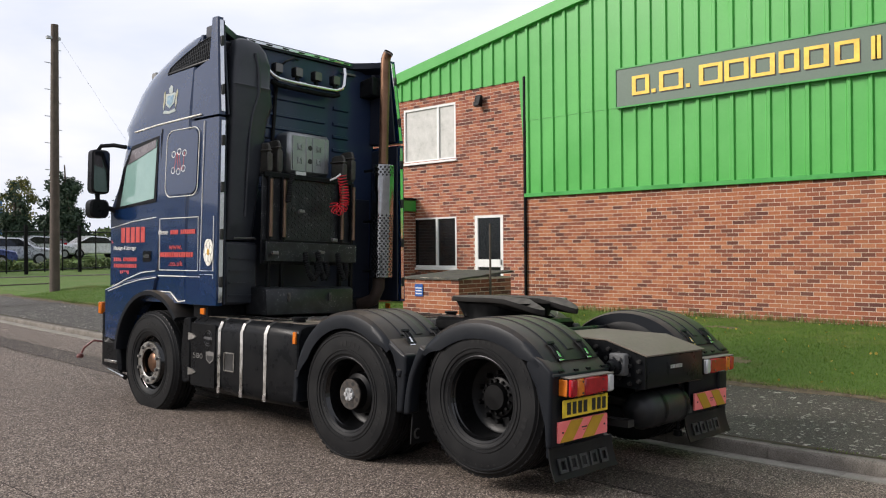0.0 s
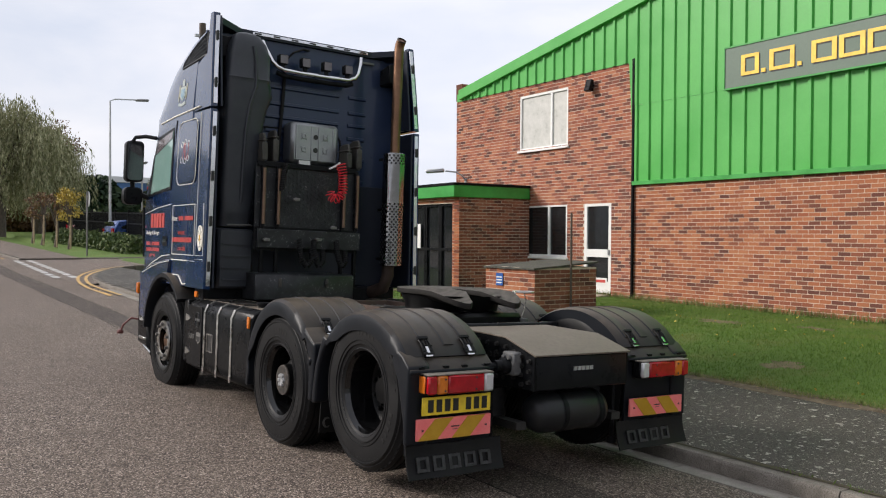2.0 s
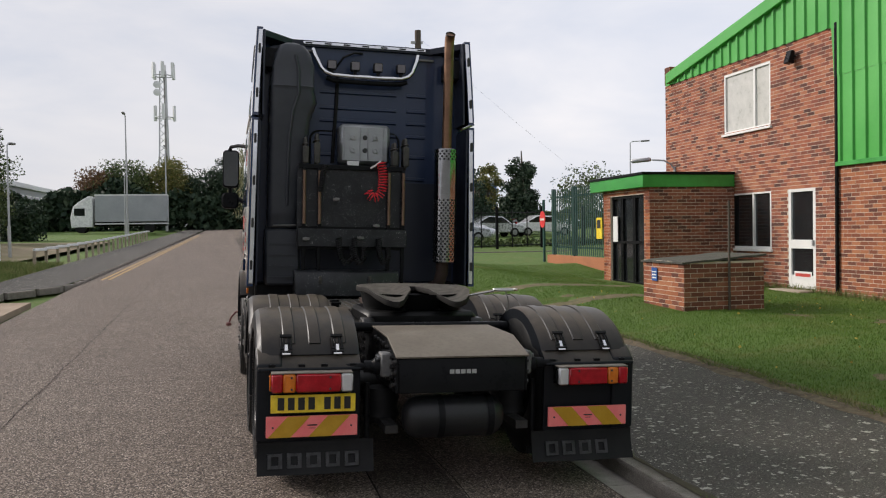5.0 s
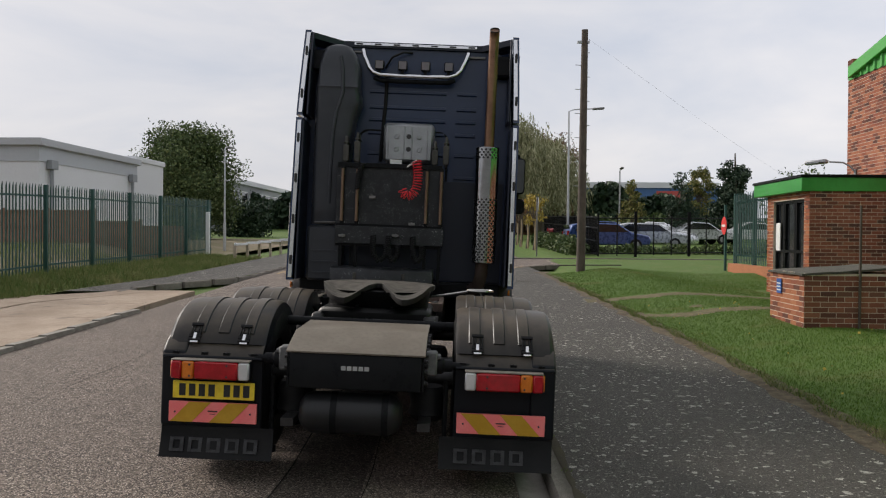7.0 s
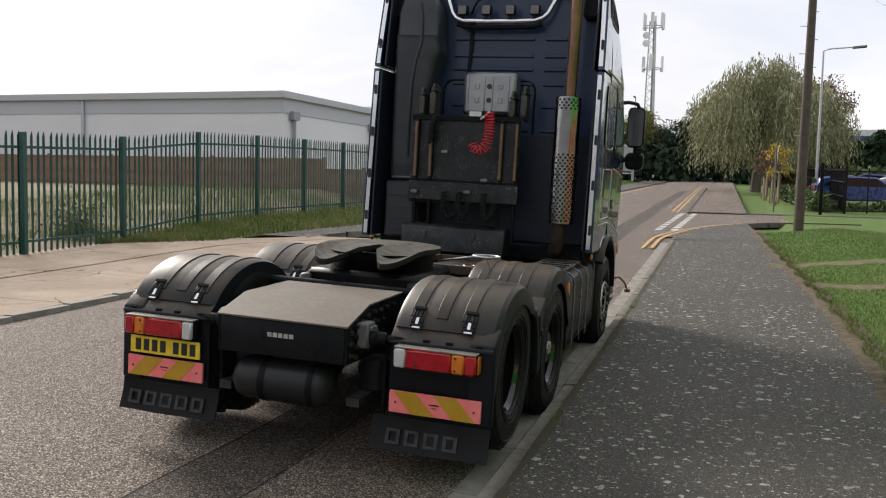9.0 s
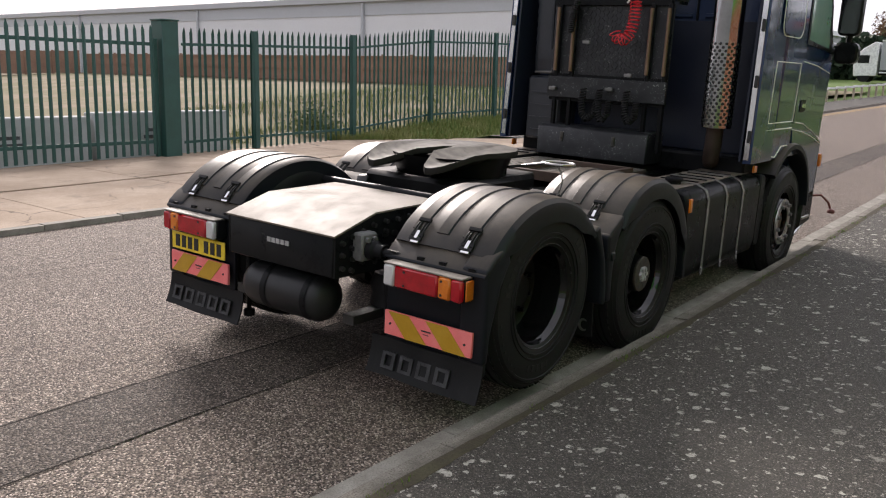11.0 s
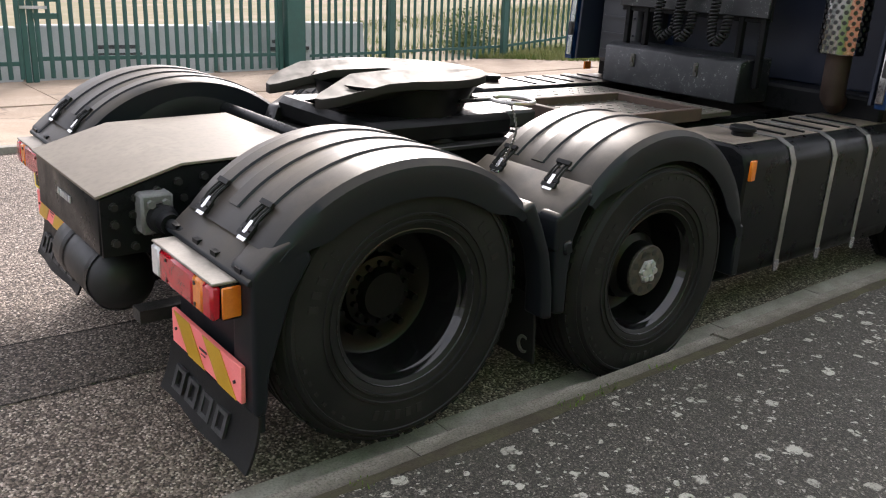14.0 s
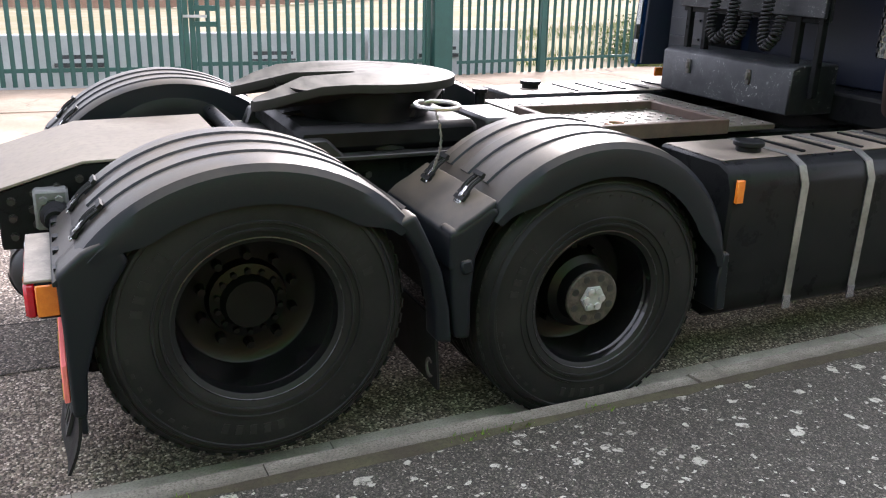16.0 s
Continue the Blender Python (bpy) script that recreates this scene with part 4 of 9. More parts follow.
def porch():
    p = thing("porch", "flat-roofed brick entrance porch with green fascia", "porch")
    x0, x1, y0, z0, z1 = -18.25, -15.68, 12.98, 0.30, 2.60
    door_hole = [(0.42, 2.28, 0.36, 2.46)]
    for m, width, thick, holes in ((Matrix.Translation((x1, y0, 0)) @ Matrix.Rotation(math.pi / 2, 4, "Z"), WY - y0 - 0.02, 0.22, ()), (Matrix.Translation((x0, y0, 0)), x1 - x0, 0.2, door_hole), (Matrix.Translation((x0, WY - 0.02, 0)) @ Matrix.Rotation(-math.pi / 2, 4, "Z"), WY - y0 - 0.02, 0.22, ())):
        bm = B()
        core(bm, m, width, z0, z1, thick, holes)
        bmesh.ops.remove_doubles(bm, verts=bm.verts, dist=0.0005)
        part("wall_core", bm, M_MORTAR, p)
    # the +x flank takes darker brick colours than the front
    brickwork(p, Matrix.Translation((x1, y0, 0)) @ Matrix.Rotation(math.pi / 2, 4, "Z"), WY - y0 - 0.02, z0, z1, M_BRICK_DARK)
    brickwork(p, Matrix.Translation((x0, y0, 0)), x1 - x0, z0, z1, M_BRICK, door_hole)
    part("fascia", _box(x0 - 0.45, x1 + 0.04, y0 - 0.18, WY - 0.03, 2.60, 2.88), M_GREEN_DARK, p, "green fascia", 0.01)
    part("roof_edge", _box(x0 - 0.48, x1 + 0.07, y0 - 0.21, WY - 0.03, 2.88, 2.94), M_BLACK, p, "dark felt roof edge", 0.008)
    door = part("door", _box(x0 + 0.42, x0 + 2.28, y0 + 0.10, y0 + 0.12, 0.36, 2.46), M_GLASS_DARK, p, "dark glazed double doors")
    bm = B()
    for u in (0.42, 0.90, 0.98, 1.58, 1.66, 2.22):
        box(bm, x0 + u, x0 + u + 0.06, y0 + 0.05, y0 + 0.10, 0.36, 2.46)
    for z in (0.36, 1.32, 2.40):
        box(bm, x0 + 0.42, x0 + 2.28, y0 + 0.052, y0 + 0.099, z, z + 0.06)
    part("door_frame", bm, M_BLACK, door)
    part("notice", _box(x0 + 0.50, x0 + 0.76, y0 + 0.030, y0 + 0.048, 1.36, 1.98), M_WHITE, p, "white notice board")
    part("step", _box(x0 + 0.3, x0 + 2.4, y0 - 0.35, y0 - 0.02, 0.2, 0.38), M_CONC, p, bevel=0.015)


porch()


def wall_bracket_lamp():
    t = thing("wall_bracket_lamp", "grey lantern on a bent arm above the porch", "wall lamp", Matrix.Translation((-18.50, WY - 0.02, 3.20)))
    bm = B()
    tube(bm, [(0, 0, 0), (-0.02, -0.10, 0.14), (-0.10, -0.24, 0.24), (-0.26, -0.50, 0.27)], 0.022, 8)
    part("arm", bm, M_GALV, t)
    part("foot_plate", _box(-0.05, 0.05, -0.012, 0.005, -0.08, 0.08), M_GALV, t)
    bm = B()
    obox(bm, Matrix.Translation((-0.42, -0.74, 0.27)) @ Matrix.Rotation(math.atan2(-0.24, -0.16), 4, "Z") @ Matrix.Rotation(radians(4), 4, "Y"), 0.52, 0.20, 0.10)
    part("lantern", bm, M_GALV, t, bevel=0.03)


wall_bracket_lamp()


def meter_housing():
    """Low brick bunker on the lawn."""
    b = thing("brick_bunker", "low brick enclosure with a sagging felt top", "brick enclosure")
    x0, x1, y0, y1, z0, z1 = -11.66, -10.24, 10.88, 12.28, 0.20, 1.14
    bm = B()
    box(bm, x0, x1, y0, y1, z0, z1)
    part("wall_core", bm, M_MORTAR, b)
    n = 0
    # front in the lighter brick mix, +x face in the darker one
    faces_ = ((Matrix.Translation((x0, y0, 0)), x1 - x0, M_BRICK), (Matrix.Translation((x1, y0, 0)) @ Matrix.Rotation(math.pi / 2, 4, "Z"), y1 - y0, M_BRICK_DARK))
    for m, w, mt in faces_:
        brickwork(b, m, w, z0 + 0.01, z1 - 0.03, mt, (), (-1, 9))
    bm = B()
    grid = [[bm.verts.new((x, y, z1 + 0.0 + 0.10 * (y - y0) / (y1 - y0) + 0.018 * noise.noise((x * 4, y * 4, 0)))) for y in steps(y0 - 0.04, y1 + 0.04, 8)] for x in steps(x0 - 0.02, x1 + 0.02, 8)]
    for a, c in zip(grid, grid[1:]):
        for k in range(8):
            bm.faces.new((a[k], a[k + 1], c[k + 1], c[k]))
    ret = bmesh.ops.extrude_face_region(bm, geom=list(bm.faces))
    for v in ret["geom"]:
        if isinstance(v, bmesh.types.BMVert):
            v.co.z -= 0.03
    part("felt_top", bm, plain("mossy_felt", (0.055, 0.052, 0.045), 0.95, 0, (0.11, 0.105, 0.08), 9, 60, 0.5, 0.5, 0.01), b, "mossy grey felt top")
    part("notice", _box(-11.32, -11.12, y0 - 0.022, y0 - 0.014, 0.80, 1.02), plain("blue_enamel", (0.02, 0.09, 0.33), 0.4), b, "small blue notice")
    for k in range(3):
        part("notice_bar", _box(-11.30, -11.14, y0 - 0.026, y0 - 0.023, 0.84 + 0.05 * k, 0.86 + 0.05 * k), M_WHITE, b)
    post = thing("post", "thin rusty iron post beside the brick enclosure", "post", Matrix.Translation((-10.16, 11.62, 0.25)))
    bm = B()
    rod(bm, (0, 0, 0), (0, 0, 1.85), 0.022, 0.018, 8)
    part("shaft", bm, M_WOODPOLE, post)


meter_housing()


# ---------------------------------------------------------------- palisade fence and gates
FY = -4.80


def pale_mesh(h):
    """A pressed steel pale with a split pointed head."""
    bm = B()
    sec = [(-0.034, 0.0), (-0.014, 0.018), (0.014, 0.018), (0.034, 0.0), (0.014, 0.014), (-0.014, 0.014)]
    r = [[bm.verts.new((x, y, z)) for x, y in sec] for z in (0.05, h - 0.10)]
    t = [bm.verts.new((x * 0.22, y * 0.5 - 0.012, h)) for x, y in sec]
    for u, v in ((r[0], r[1]), (r[1], t)):
        for k in range(6):
            bm.faces.new((u[k], u[(k + 1) % 6], v[(k + 1) % 6], v[k]))
    return to_mesh("pale", bm, M_FENCE, 60)


def palisade(x0, x1, y0, y1, h, post_at, lift, label, pales=True, spacing=0.155):
    f = thing("palisade_fence", label, "fence", group="steel palisade fencing")
    pale = pale_mesh(h)
    d = Vector((x1 - x0, y1 - y0, 0))
    L = d.length
    d.normalize()
    a = math.atan2(d.y, d.x)
    g = lambda s: rise(x0 + d.x * s) + lift(x0 + d.x * s)
    n = int(L / spacing)
    for i in range(n):
        s = (i + 0.5) * L / n
        piece("pale", pale, f, Matrix.Translation((x0 + d.x * s, y0 + d.y * s, g(s))) @ Matrix.Rotation(a, 4, "Z") @ Matrix.Rotation(random.uniform(-0.012, 0.012), 4, "Y"))
    cuts = [0.0] + [p for p in post_at if 0 < p < L] + [L]
    for s in post_at:
        bm = B()
        box(bm, -0.05, 0.05, -0.12, -0.02, -0.1, h - 0.02)
        ob = part("post", bm, M_FENCE, f, bevel=0.006)
        ob.matrix_basis = Matrix.Translation((x0 + d.x * s, y0 + d.y * s, g(s))) @ Matrix.Rotation(a, 4, "Z")
    for s0, s1 in zip(cuts, cuts[1:]):
        for zz in (0.32, h - 0.30):
            bm = B()
            p0 = Vector((x0 + d.x * s0, y0 + d.y * s0, g(s0) + zz))
            p1 = Vector((x0 + d.x * s1, y0 + d.y * s1, g(s1) + zz))
            mid, dd = (p0 + p1) / 2, p1 - p0
            obox(bm, Matrix.Translation(mid) @ Matrix.Rotation(a, 4, "Z") @ Matrix.Rotation(-math.asin(dd.z / dd.length), 4, "Y") @ Matrix.Translation((0, -0.012, 0)), dd.length, 0.012, 0.05)
            part("rail", bm, M_FENCE, f)
    return f


flat = lambda x: 0.02
bank = lambda x: -0.04 + 0.20 * smooth(-14.0, -17.0, x) - 0.011 * max(0.0, -20.0 - x)
palisade(-9.55, -34.05, FY, FY - 0.38, 2.40, [1.66 + 2.76 * i for i in range(9)], bank, "dark green steel palisade fence on a grassy bank")
palisade(3.6, 12.0, FY, FY, 2.40, [0.1, 2.85, 5.6, 8.35], flat, "dark green steel palisade fence beside the gates")


def gate_leaf(x0, x1, label, latch):
    g = thing("palisade_gate", label, "gate", Matrix.Translation((0, FY, 0)), group="palisade gates")
    pale = pale_mesh(2.32)
    n = int(abs(x1 - x0) / 0.155)
    for i in range(n):
        x = x0 + (x1 - x0) * (i + 0.5) / n
        piece("pale", pale, g, Matrix.Translation((x, 0.03, rise(x) + 0.06)))
    for z in (0.30, 2.02):
        part("rail", _box(x0, x1, -0.03, 0.025, rise(x0) + z, rise(x0) + z + 0.06), M_FENCE, g, bevel=0.004)
    for x in (x0, x1):
        part("stile", _box(x - 0.04, x + 0.04, -0.04, 0.035, rise(x) + 0.06, rise(x) + 2.15), M_FENCE, g, bevel=0.005)
    if latch:
        part("lock_box", _box(x1 - 0.02, x1 - 0.36, -0.05, 0.055, 0.98, 1.06), M_FENCE, g)
        part("lock_box", _box(x1 - 0.02, x1 - 0.36, -0.05, 0.055, 1.22, 1.30), M_FENCE, g)
        part("slide_bolt", _box(x1 - 0.22, x1 + 0.14, 0.056, 0.085, 1.12, 1.16), M_GALV, g)
    return g


gate_leaf(-9.0, -5.08, "closed green palisade gate leaf with lock box", True)
gate_leaf(-4.98, -1.0, "closed green palisade gate leaf", False)
for gx in (-9.24, -0.75):
    gp = thing("gate_post", "stout green square steel gate post", "gate post", Matrix.Translation((gx, FY - 0.02, rise(gx))))
    part("shaft", _box(-0.17, 0.17, -0.17, 0.17, -0.1, 2.46), M_FENCE, gp, bevel=0.012)
    part("cap", _box(-0.185, 0.185, -0.185, 0.185, 2.46, 2.49), M_FENCE, gp, bevel=0.008)
palisade(-0.5, 3.6, FY, FY, 2.40, [0.1, 2.0, 4.0], flat, "short green palisade panel beside the gate post")


def barrier_blocks():
    """Precast concrete blocks that stand behind the gates."""
    bm = B()
    prism(bm, [(-0.30, 0.0), (0.30, 0.0), (0.24, 0.16), (0.17, 0.84), (-0.17, 0.84), (-0.24, 0.16)], -1.45, 1.45, "x")
    soften(bm, 0.02)
    me = to_mesh("block", bm, plain("pale_precast_concrete", (0.40, 0.41, 0.41), 0.85, 0, (0.50, 0.51, 0.51), 2, 60, 0.3, 0.2))
    for x in (-9.55, -6.55, -3.55, -0.55, 2.45):
        t = thing("concrete_barrier", "grey precast concrete barrier block with faint stencil bars", "concrete barrier", Matrix.Translation((x, FY - 0.75, rise(x) - 0.02)), group="barrier blocks")
        piece("block", me, t, Matrix.Identity(4))
        for k in range(3):
            part("stencil_bar", _box(-0.25 + 0.03 * k, 0.50 - 0.05 * k, 0.0, 0.262 - 0.055 * k, 0.36 + 0.12 * k, 0.42 + 0.12 * k), M_FADED, t)


barrier_blocks()


# ---------------------------------------------------------------- the tractor unit
# own axes: x ahead from the rear lamps, y to its left, z up from the tyres' feet
TRUCK = Matrix.Translation((-3.236, 5.49, 0.01)) @ Matrix.Rotation(radians(181.8), 4, "Z") @ Matrix.Rotation(radians(1.9), 4, "X")
truck = thing("truck", "dark blue six-wheeled lorry tractor unit parked by the kerb", "truck", TRUCK)
AX1, AX2, AX3 = 4.955, 1.966, 0.632
LIFT = 0.111
RT = 0.522


def cab_lean(bm):
    """The cab stands a touch more upright than the frame."""
    for v in bm.verts:
        v.co.y += -0.008 - 0.0082 * (v.co.z - 1.1)


def cpart(name, bm, mat, parent, label="", bevel=0.0, sharp=38):
    if bevel:
        soften(bm, bevel)
    cab_lean(bm)
    return part(name, bm, mat, parent, label, 0, sharp)


def words(name, text, x0, x1, z0, z1, y, mat, parent, lean=0.0, on_cab=True):
    """Painted words on the left flank, read from outside: from x0 back to x1, z0 to z1."""
    cu = bpy.data.curves.new(name, "FONT")
    cu.body, cu.size, cu.shear, cu.extrude = text, 1.0, lean, 0.0012
    tmp = bpy.data.objects.new(name, cu)
    me = bpy.data.meshes.new_from_object(tmp)
    bpy.data.objects.remove(tmp)
    bm = B()
    bm.from_mesh(me)
    bpy.data.meshes.remove(me)
    xs, ys = [v.co.x for v in bm.verts], [v.co.y for v in bm.verts]
    for v in bm.verts:
        u, w, d = (v.co.x - min(xs)) / (max(xs) - min(xs)), (v.co.y - min(ys)) / (max(ys) - min(ys)), v.co.z
        v.co = Vector((x0 + (x1 - x0) * u, y + d, z0 + (z1 - z0) * w))
    return cpart(name, bm, mat, parent) if on_cab else part(name, bm, mat, parent)


# --- wheels
def wheel_pose(x, y, z, side):
    """The wheel's own z axis points out of the truck on that side."""
    return Matrix.Translation((x, y, z)) @ Matrix.Rotation(radians(-90 * side), 4, "X")


def tyre_mesh(seg=56):
    bm = B()
    w = 0.145
    prof = [(0.272, -w + 0.02), (0.33, -w - 0.002), (0.40, -w - 0.008), (0.46, -w + 0.004), (0.502, -w + 0.028), (0.516, -w + 0.045)]
    prof += [(0.520, -0.068), (0.507, -0.066), (0.507, -0.054), (0.522, -0.052), (0.522, -0.024), (0.509, -0.022), (0.509, -0.010), (0.522, -0.008), (0.522, 0.008), (0.509, 0.010), (0.509, 0.022), (0.522, 0.024), (0.522, 0.052), (0.507, 0.054), (0.507, 0.066), (0.520, 0.068)]
    prof += [(0.516, w - 0.045), (0.502, w - 0.028), (0.488, w - 0.016), (0.486, w - 0.011), (0.480, w - 0.008), (0.477, w - 0.010), (0.468, w + 0.002), (0.465, w + 0.006), (0.455, w + 0.007), (0.452, w + 0.002), (0.40, w + 0.008), (0.352, w + 0.006), (0.350, w + 0.011), (0.343, w + 0.011), (0.341, w + 0.005), (0.326, w + 0.004), (0.324, w + 0.009), (0.316, w + 0.008), (0.314, w + 0.000), (0.300, w - 0.004), (0.284, w - 0.010), (0.272, w - 0.02)]
    lathe(bm, prof, Matrix.Identity(4), seg)
    for k in range(seg):
        a = math.tau * k / seg
        for s in (-1, 1):
            m = Matrix.Rotation(a, 4, "Z") @ Matrix.Translation((0.5105, 0, s * 0.108)) @ Matrix.Rotation(s * 0.5, 4, "Y")
            obox(bm, m, 0.008, 0.034, 0.016)
    return to_mesh("tyre", bm, M_RUBBER, 30)


def letter_ring(bm, r, h, marks, z):
    """Raised moulded marks on a side wall: plain blocks."""
    for a0, n, wd in marks:
        for k in range(n):
            a = radians(a0 + k * 7.0)
            obox(bm, Matrix.Rotation(a, 4, "Z") @ Matrix.Translation((r, 0, z)), h, wd, 0.003)


def rim_drive_mesh():
    """Deep-dished black rim of the outer twin wheel."""
    bm = B()
    lathe(bm, [(0.282, 0.132), (0.290, 0.138), (0.286, 0.126), (0.278, 0.116), (0.272, 0.097), (0.264, 0.085), (0.262, 0.020), (0.256, -0.040), (0.248, -0.075)], Matrix.Identity(4), 48)
    for f in bm.faces:
        f.material_index = 0
    n = len(bm.faces)
    # dish floor: the blacker metal, with the dish's shade in its colour
    lathe(bm, [(0.248, -0.075), (0.240, -0.082), (0.205, -0.090), (0.175, -0.095), (0.12, -0.095), (0.0, -0.095)], Matrix.Identity(4), 48)
    bm.faces.ensure_lookup_table()
    for f in bm.faces[n:]:
        f.material_index = 1
    return to_mesh("rim", bm, [M_RIM, M_HUBDARK], 30)


def rim_front_mesh():
    bm = B()
    lathe(bm, [(0.292, 0.132), (0.298, 0.125), (0.290, 0.115), (0.270, 0.105), (0.262, 0.070), (0.250, 0.060), (0.232, 0.100), (0.205, 0.135), (0.170, 0.145), (0.135, 0.142), (0.132, 0.05), (0.0, 0.05)], Matrix.Identity(4), 48)
    return to_mesh("rim", bm, M_RIM, 30)


def rim_glint_mesh():
    """A thin paler ring that paints a highlight on the rim lip."""
    bm = B()
    lathe(bm, [(0.2905, 0.1365), (0.2925, 0.1395), (0.2890, 0.1405), (0.2870, 0.1380)], Matrix.Identity(4), 64)
    return to_mesh("rim_edge", bm, plain("painted_rim_glint", (0.055, 0.056, 0.060), 0.3, 0.6, (0.012, 0.012, 0.013), 9, 80, 0.4, 0.1), 60)


ME_TYRE, ME_RIMD, ME_RIMF, ME_EDGE = tyre_mesh(), rim_drive_mesh(), rim_front_mesh(), rim_glint_mesh()


def nuts(bm, r, z, n=10, size=0.016, h=0.035):
    for k in range(n):
        a = math.tau * (k + 0.5) / n
        m = Matrix.Translation((r * math.cos(a), r * math.sin(a), z + h / 2))
        bmesh.ops.create_cone(bm, cap_ends=True, segments=6, radius1=size, radius2=size * 0.8, depth=h, matrix=m)


def wheel(name, x, side, kind, lift=0.0):
    outer = 1.092
    w = new(name)
    w.parent = truck
    w.matrix_basis = wheel_pose(x, side * outer, RT - 0.034 + lift, side)
    tagged(w, {"front": "front wheel with a polished hub ring", "drive": "twin drive wheel with a worn bright hub", "tag": "raised twin rear wheel with a dark hub"}[kind])
    piece("tyre", ME_TYRE, w, Matrix.Rotation(random.uniform(0, 6), 4, "Z"))
    piece("rim", ME_RIMF if kind == "front" else ME_RIMD, w, Matrix.Identity(4))
    if kind != "front":
        piece("inner_tyre", ME_TYRE, w, Matrix.Translation((0, 0, -0.335)))
        piece("rim_edge", ME_EDGE, w, Matrix.Identity(4))
    bm = B()
    letter_ring(bm, 0.395, 0.036, ((20, 4, 0.024), (140, 5, 0.024), (250, 5, 0.022)), 0.1525)
    letter_ring(bm, 0.432, 0.012, ((60, 8, 0.018), (190, 7, 0.018), (310, 4, 0.018)), 0.150)
    tagged(part("sidewall_mark", bm, plain("moulded_rubber", (0.0160, 0.0162, 0.0168), 0.46, 0, (0.025, 0.0248, 0.0245), 6, 90, 0.3, 0.1, spec=0.16) if "moulded_rubber" not in bpy.data.materials else bpy.data.materials["moulded_rubber"], w), kind="stuff")
    if kind == "front":
        bm = B()
        lathe(bm, [(0.215, 0.138), (0.212, 0.150), (0.150, 0.152), (0.140, 0.148), (0.138, 0.06), (0.0, 0.06)], Matrix.Identity(4), 40)
        part("hub_ring", bm, M_STEEL, w, "polished steel ring")
        bm = B()
        nuts(bm, 0.178, 0.148, 10, 0.019, 0.03)
        tagged(part("wheel_nuts", bm, M_DULL, w), kind="stuff")
        bm = B()
        lathe(bm, [(0.10, 0.05), (0.098, 0.10), (0.08, 0.115), (0.0, 0.118)], Matrix.Identity(4), 32)
        part("hub_cap", bm, M_RUST, w, "brown greasy hub cap")
    elif kind == "drive":
        bm = B()
        lathe(bm, [(0.165, -0.095), (0.155, 0.02), (0.125, 0.04), (0.118, 0.095), (0.10, 0.102), (0.0, 0.104)], Matrix.Identity(4), 32)
        part("hub", bm, M_HUBDARK, w)
        bm = B()
        for k in range(6):
            a = math.tau * k / 6
            lathe(bm, [(0.017, 0.104), (0.015, 0.126), (0.0, 0.128)], Matrix.Translation((0.036 * math.cos(a), 0.036 * math.sin(a), 0)), 7)
        lathe(bm, [(0.058, 0.1055), (0.055, 0.117), (0.0, 0.119)], Matrix.Identity(4), 6)
        tagged(part("hub_cover", bm, M_GALV, w, "scuffed bright hub cover"), kind="stuff")
        bm = B()
        lathe(bm, [(0.118, 0.092), (0.118, 0.103), (0.114, 0.108), (0.050, 0.1085), (0.050, 0.092)], Matrix.Identity(4), 36)
        flange = part("hub_flange", bm, bpy.data.materials["rusty_flange"] if "rusty_flange" in bpy.data.materials else plain("rusty_flange", (0.030, 0.0255, 0.022), 0.6, 0.2, (0.095, 0.080, 0.068), 34, 120, 0.5, 0.4), w, "rusty grey hub flange")
        bm = B()
        for k in range(8):
            a = math.tau * (k + 0.5) / 8
            lathe(bm, [(0.0165, 0.1088), (0.0155, 0.1100), (0.0, 0.1100)], Matrix.Translation((0.088 * math.cos(a), 0.088 * math.sin(a), 0)), 10)
        tagged(part("flange_hole", bm, M_INK, flange), kind="stuff")
        bm = B()
        nuts(bm, 0.168, -0.09, 10, 0.018, 0.04)
        tagged(part("wheel_nuts", bm, M_HUBDARK, w), kind="stuff")
    else:
        bm = B()
        lathe(bm, [(0.145, -0.095), (0.135, -0.055), (0.10, -0.045), (0.085, -0.01), (0.0, -0.008)], Matrix.Identity(4), 32)
        part("hub", bm, M_HUBDARK, w, "dark hub")
        bm = B()
        nuts(bm, 0.168, -0.09, 10, 0.019, 0.050)
        nuts(bm, 0.112, -0.055, 14, 0.013, 0.024)
        tagged(part("hub_studs", bm, M_HUBDARK, w, "dark ring of studs"), kind="stuff")
    return w


for side in (1, -1):
    wheel("front_wheel", AX1, side, "front")
    wheel("drive_wheel", AX2, side, "drive")
    wheel("rear_wheel", AX3, side, "tag", LIFT)


# --- chassis
M_CAST = plain("dusty_grey_casting", (0.11, 0.112, 0.112), 0.6, 0.2, (0.17, 0.17, 0.168), 14, 90, 0.5, 0.2)


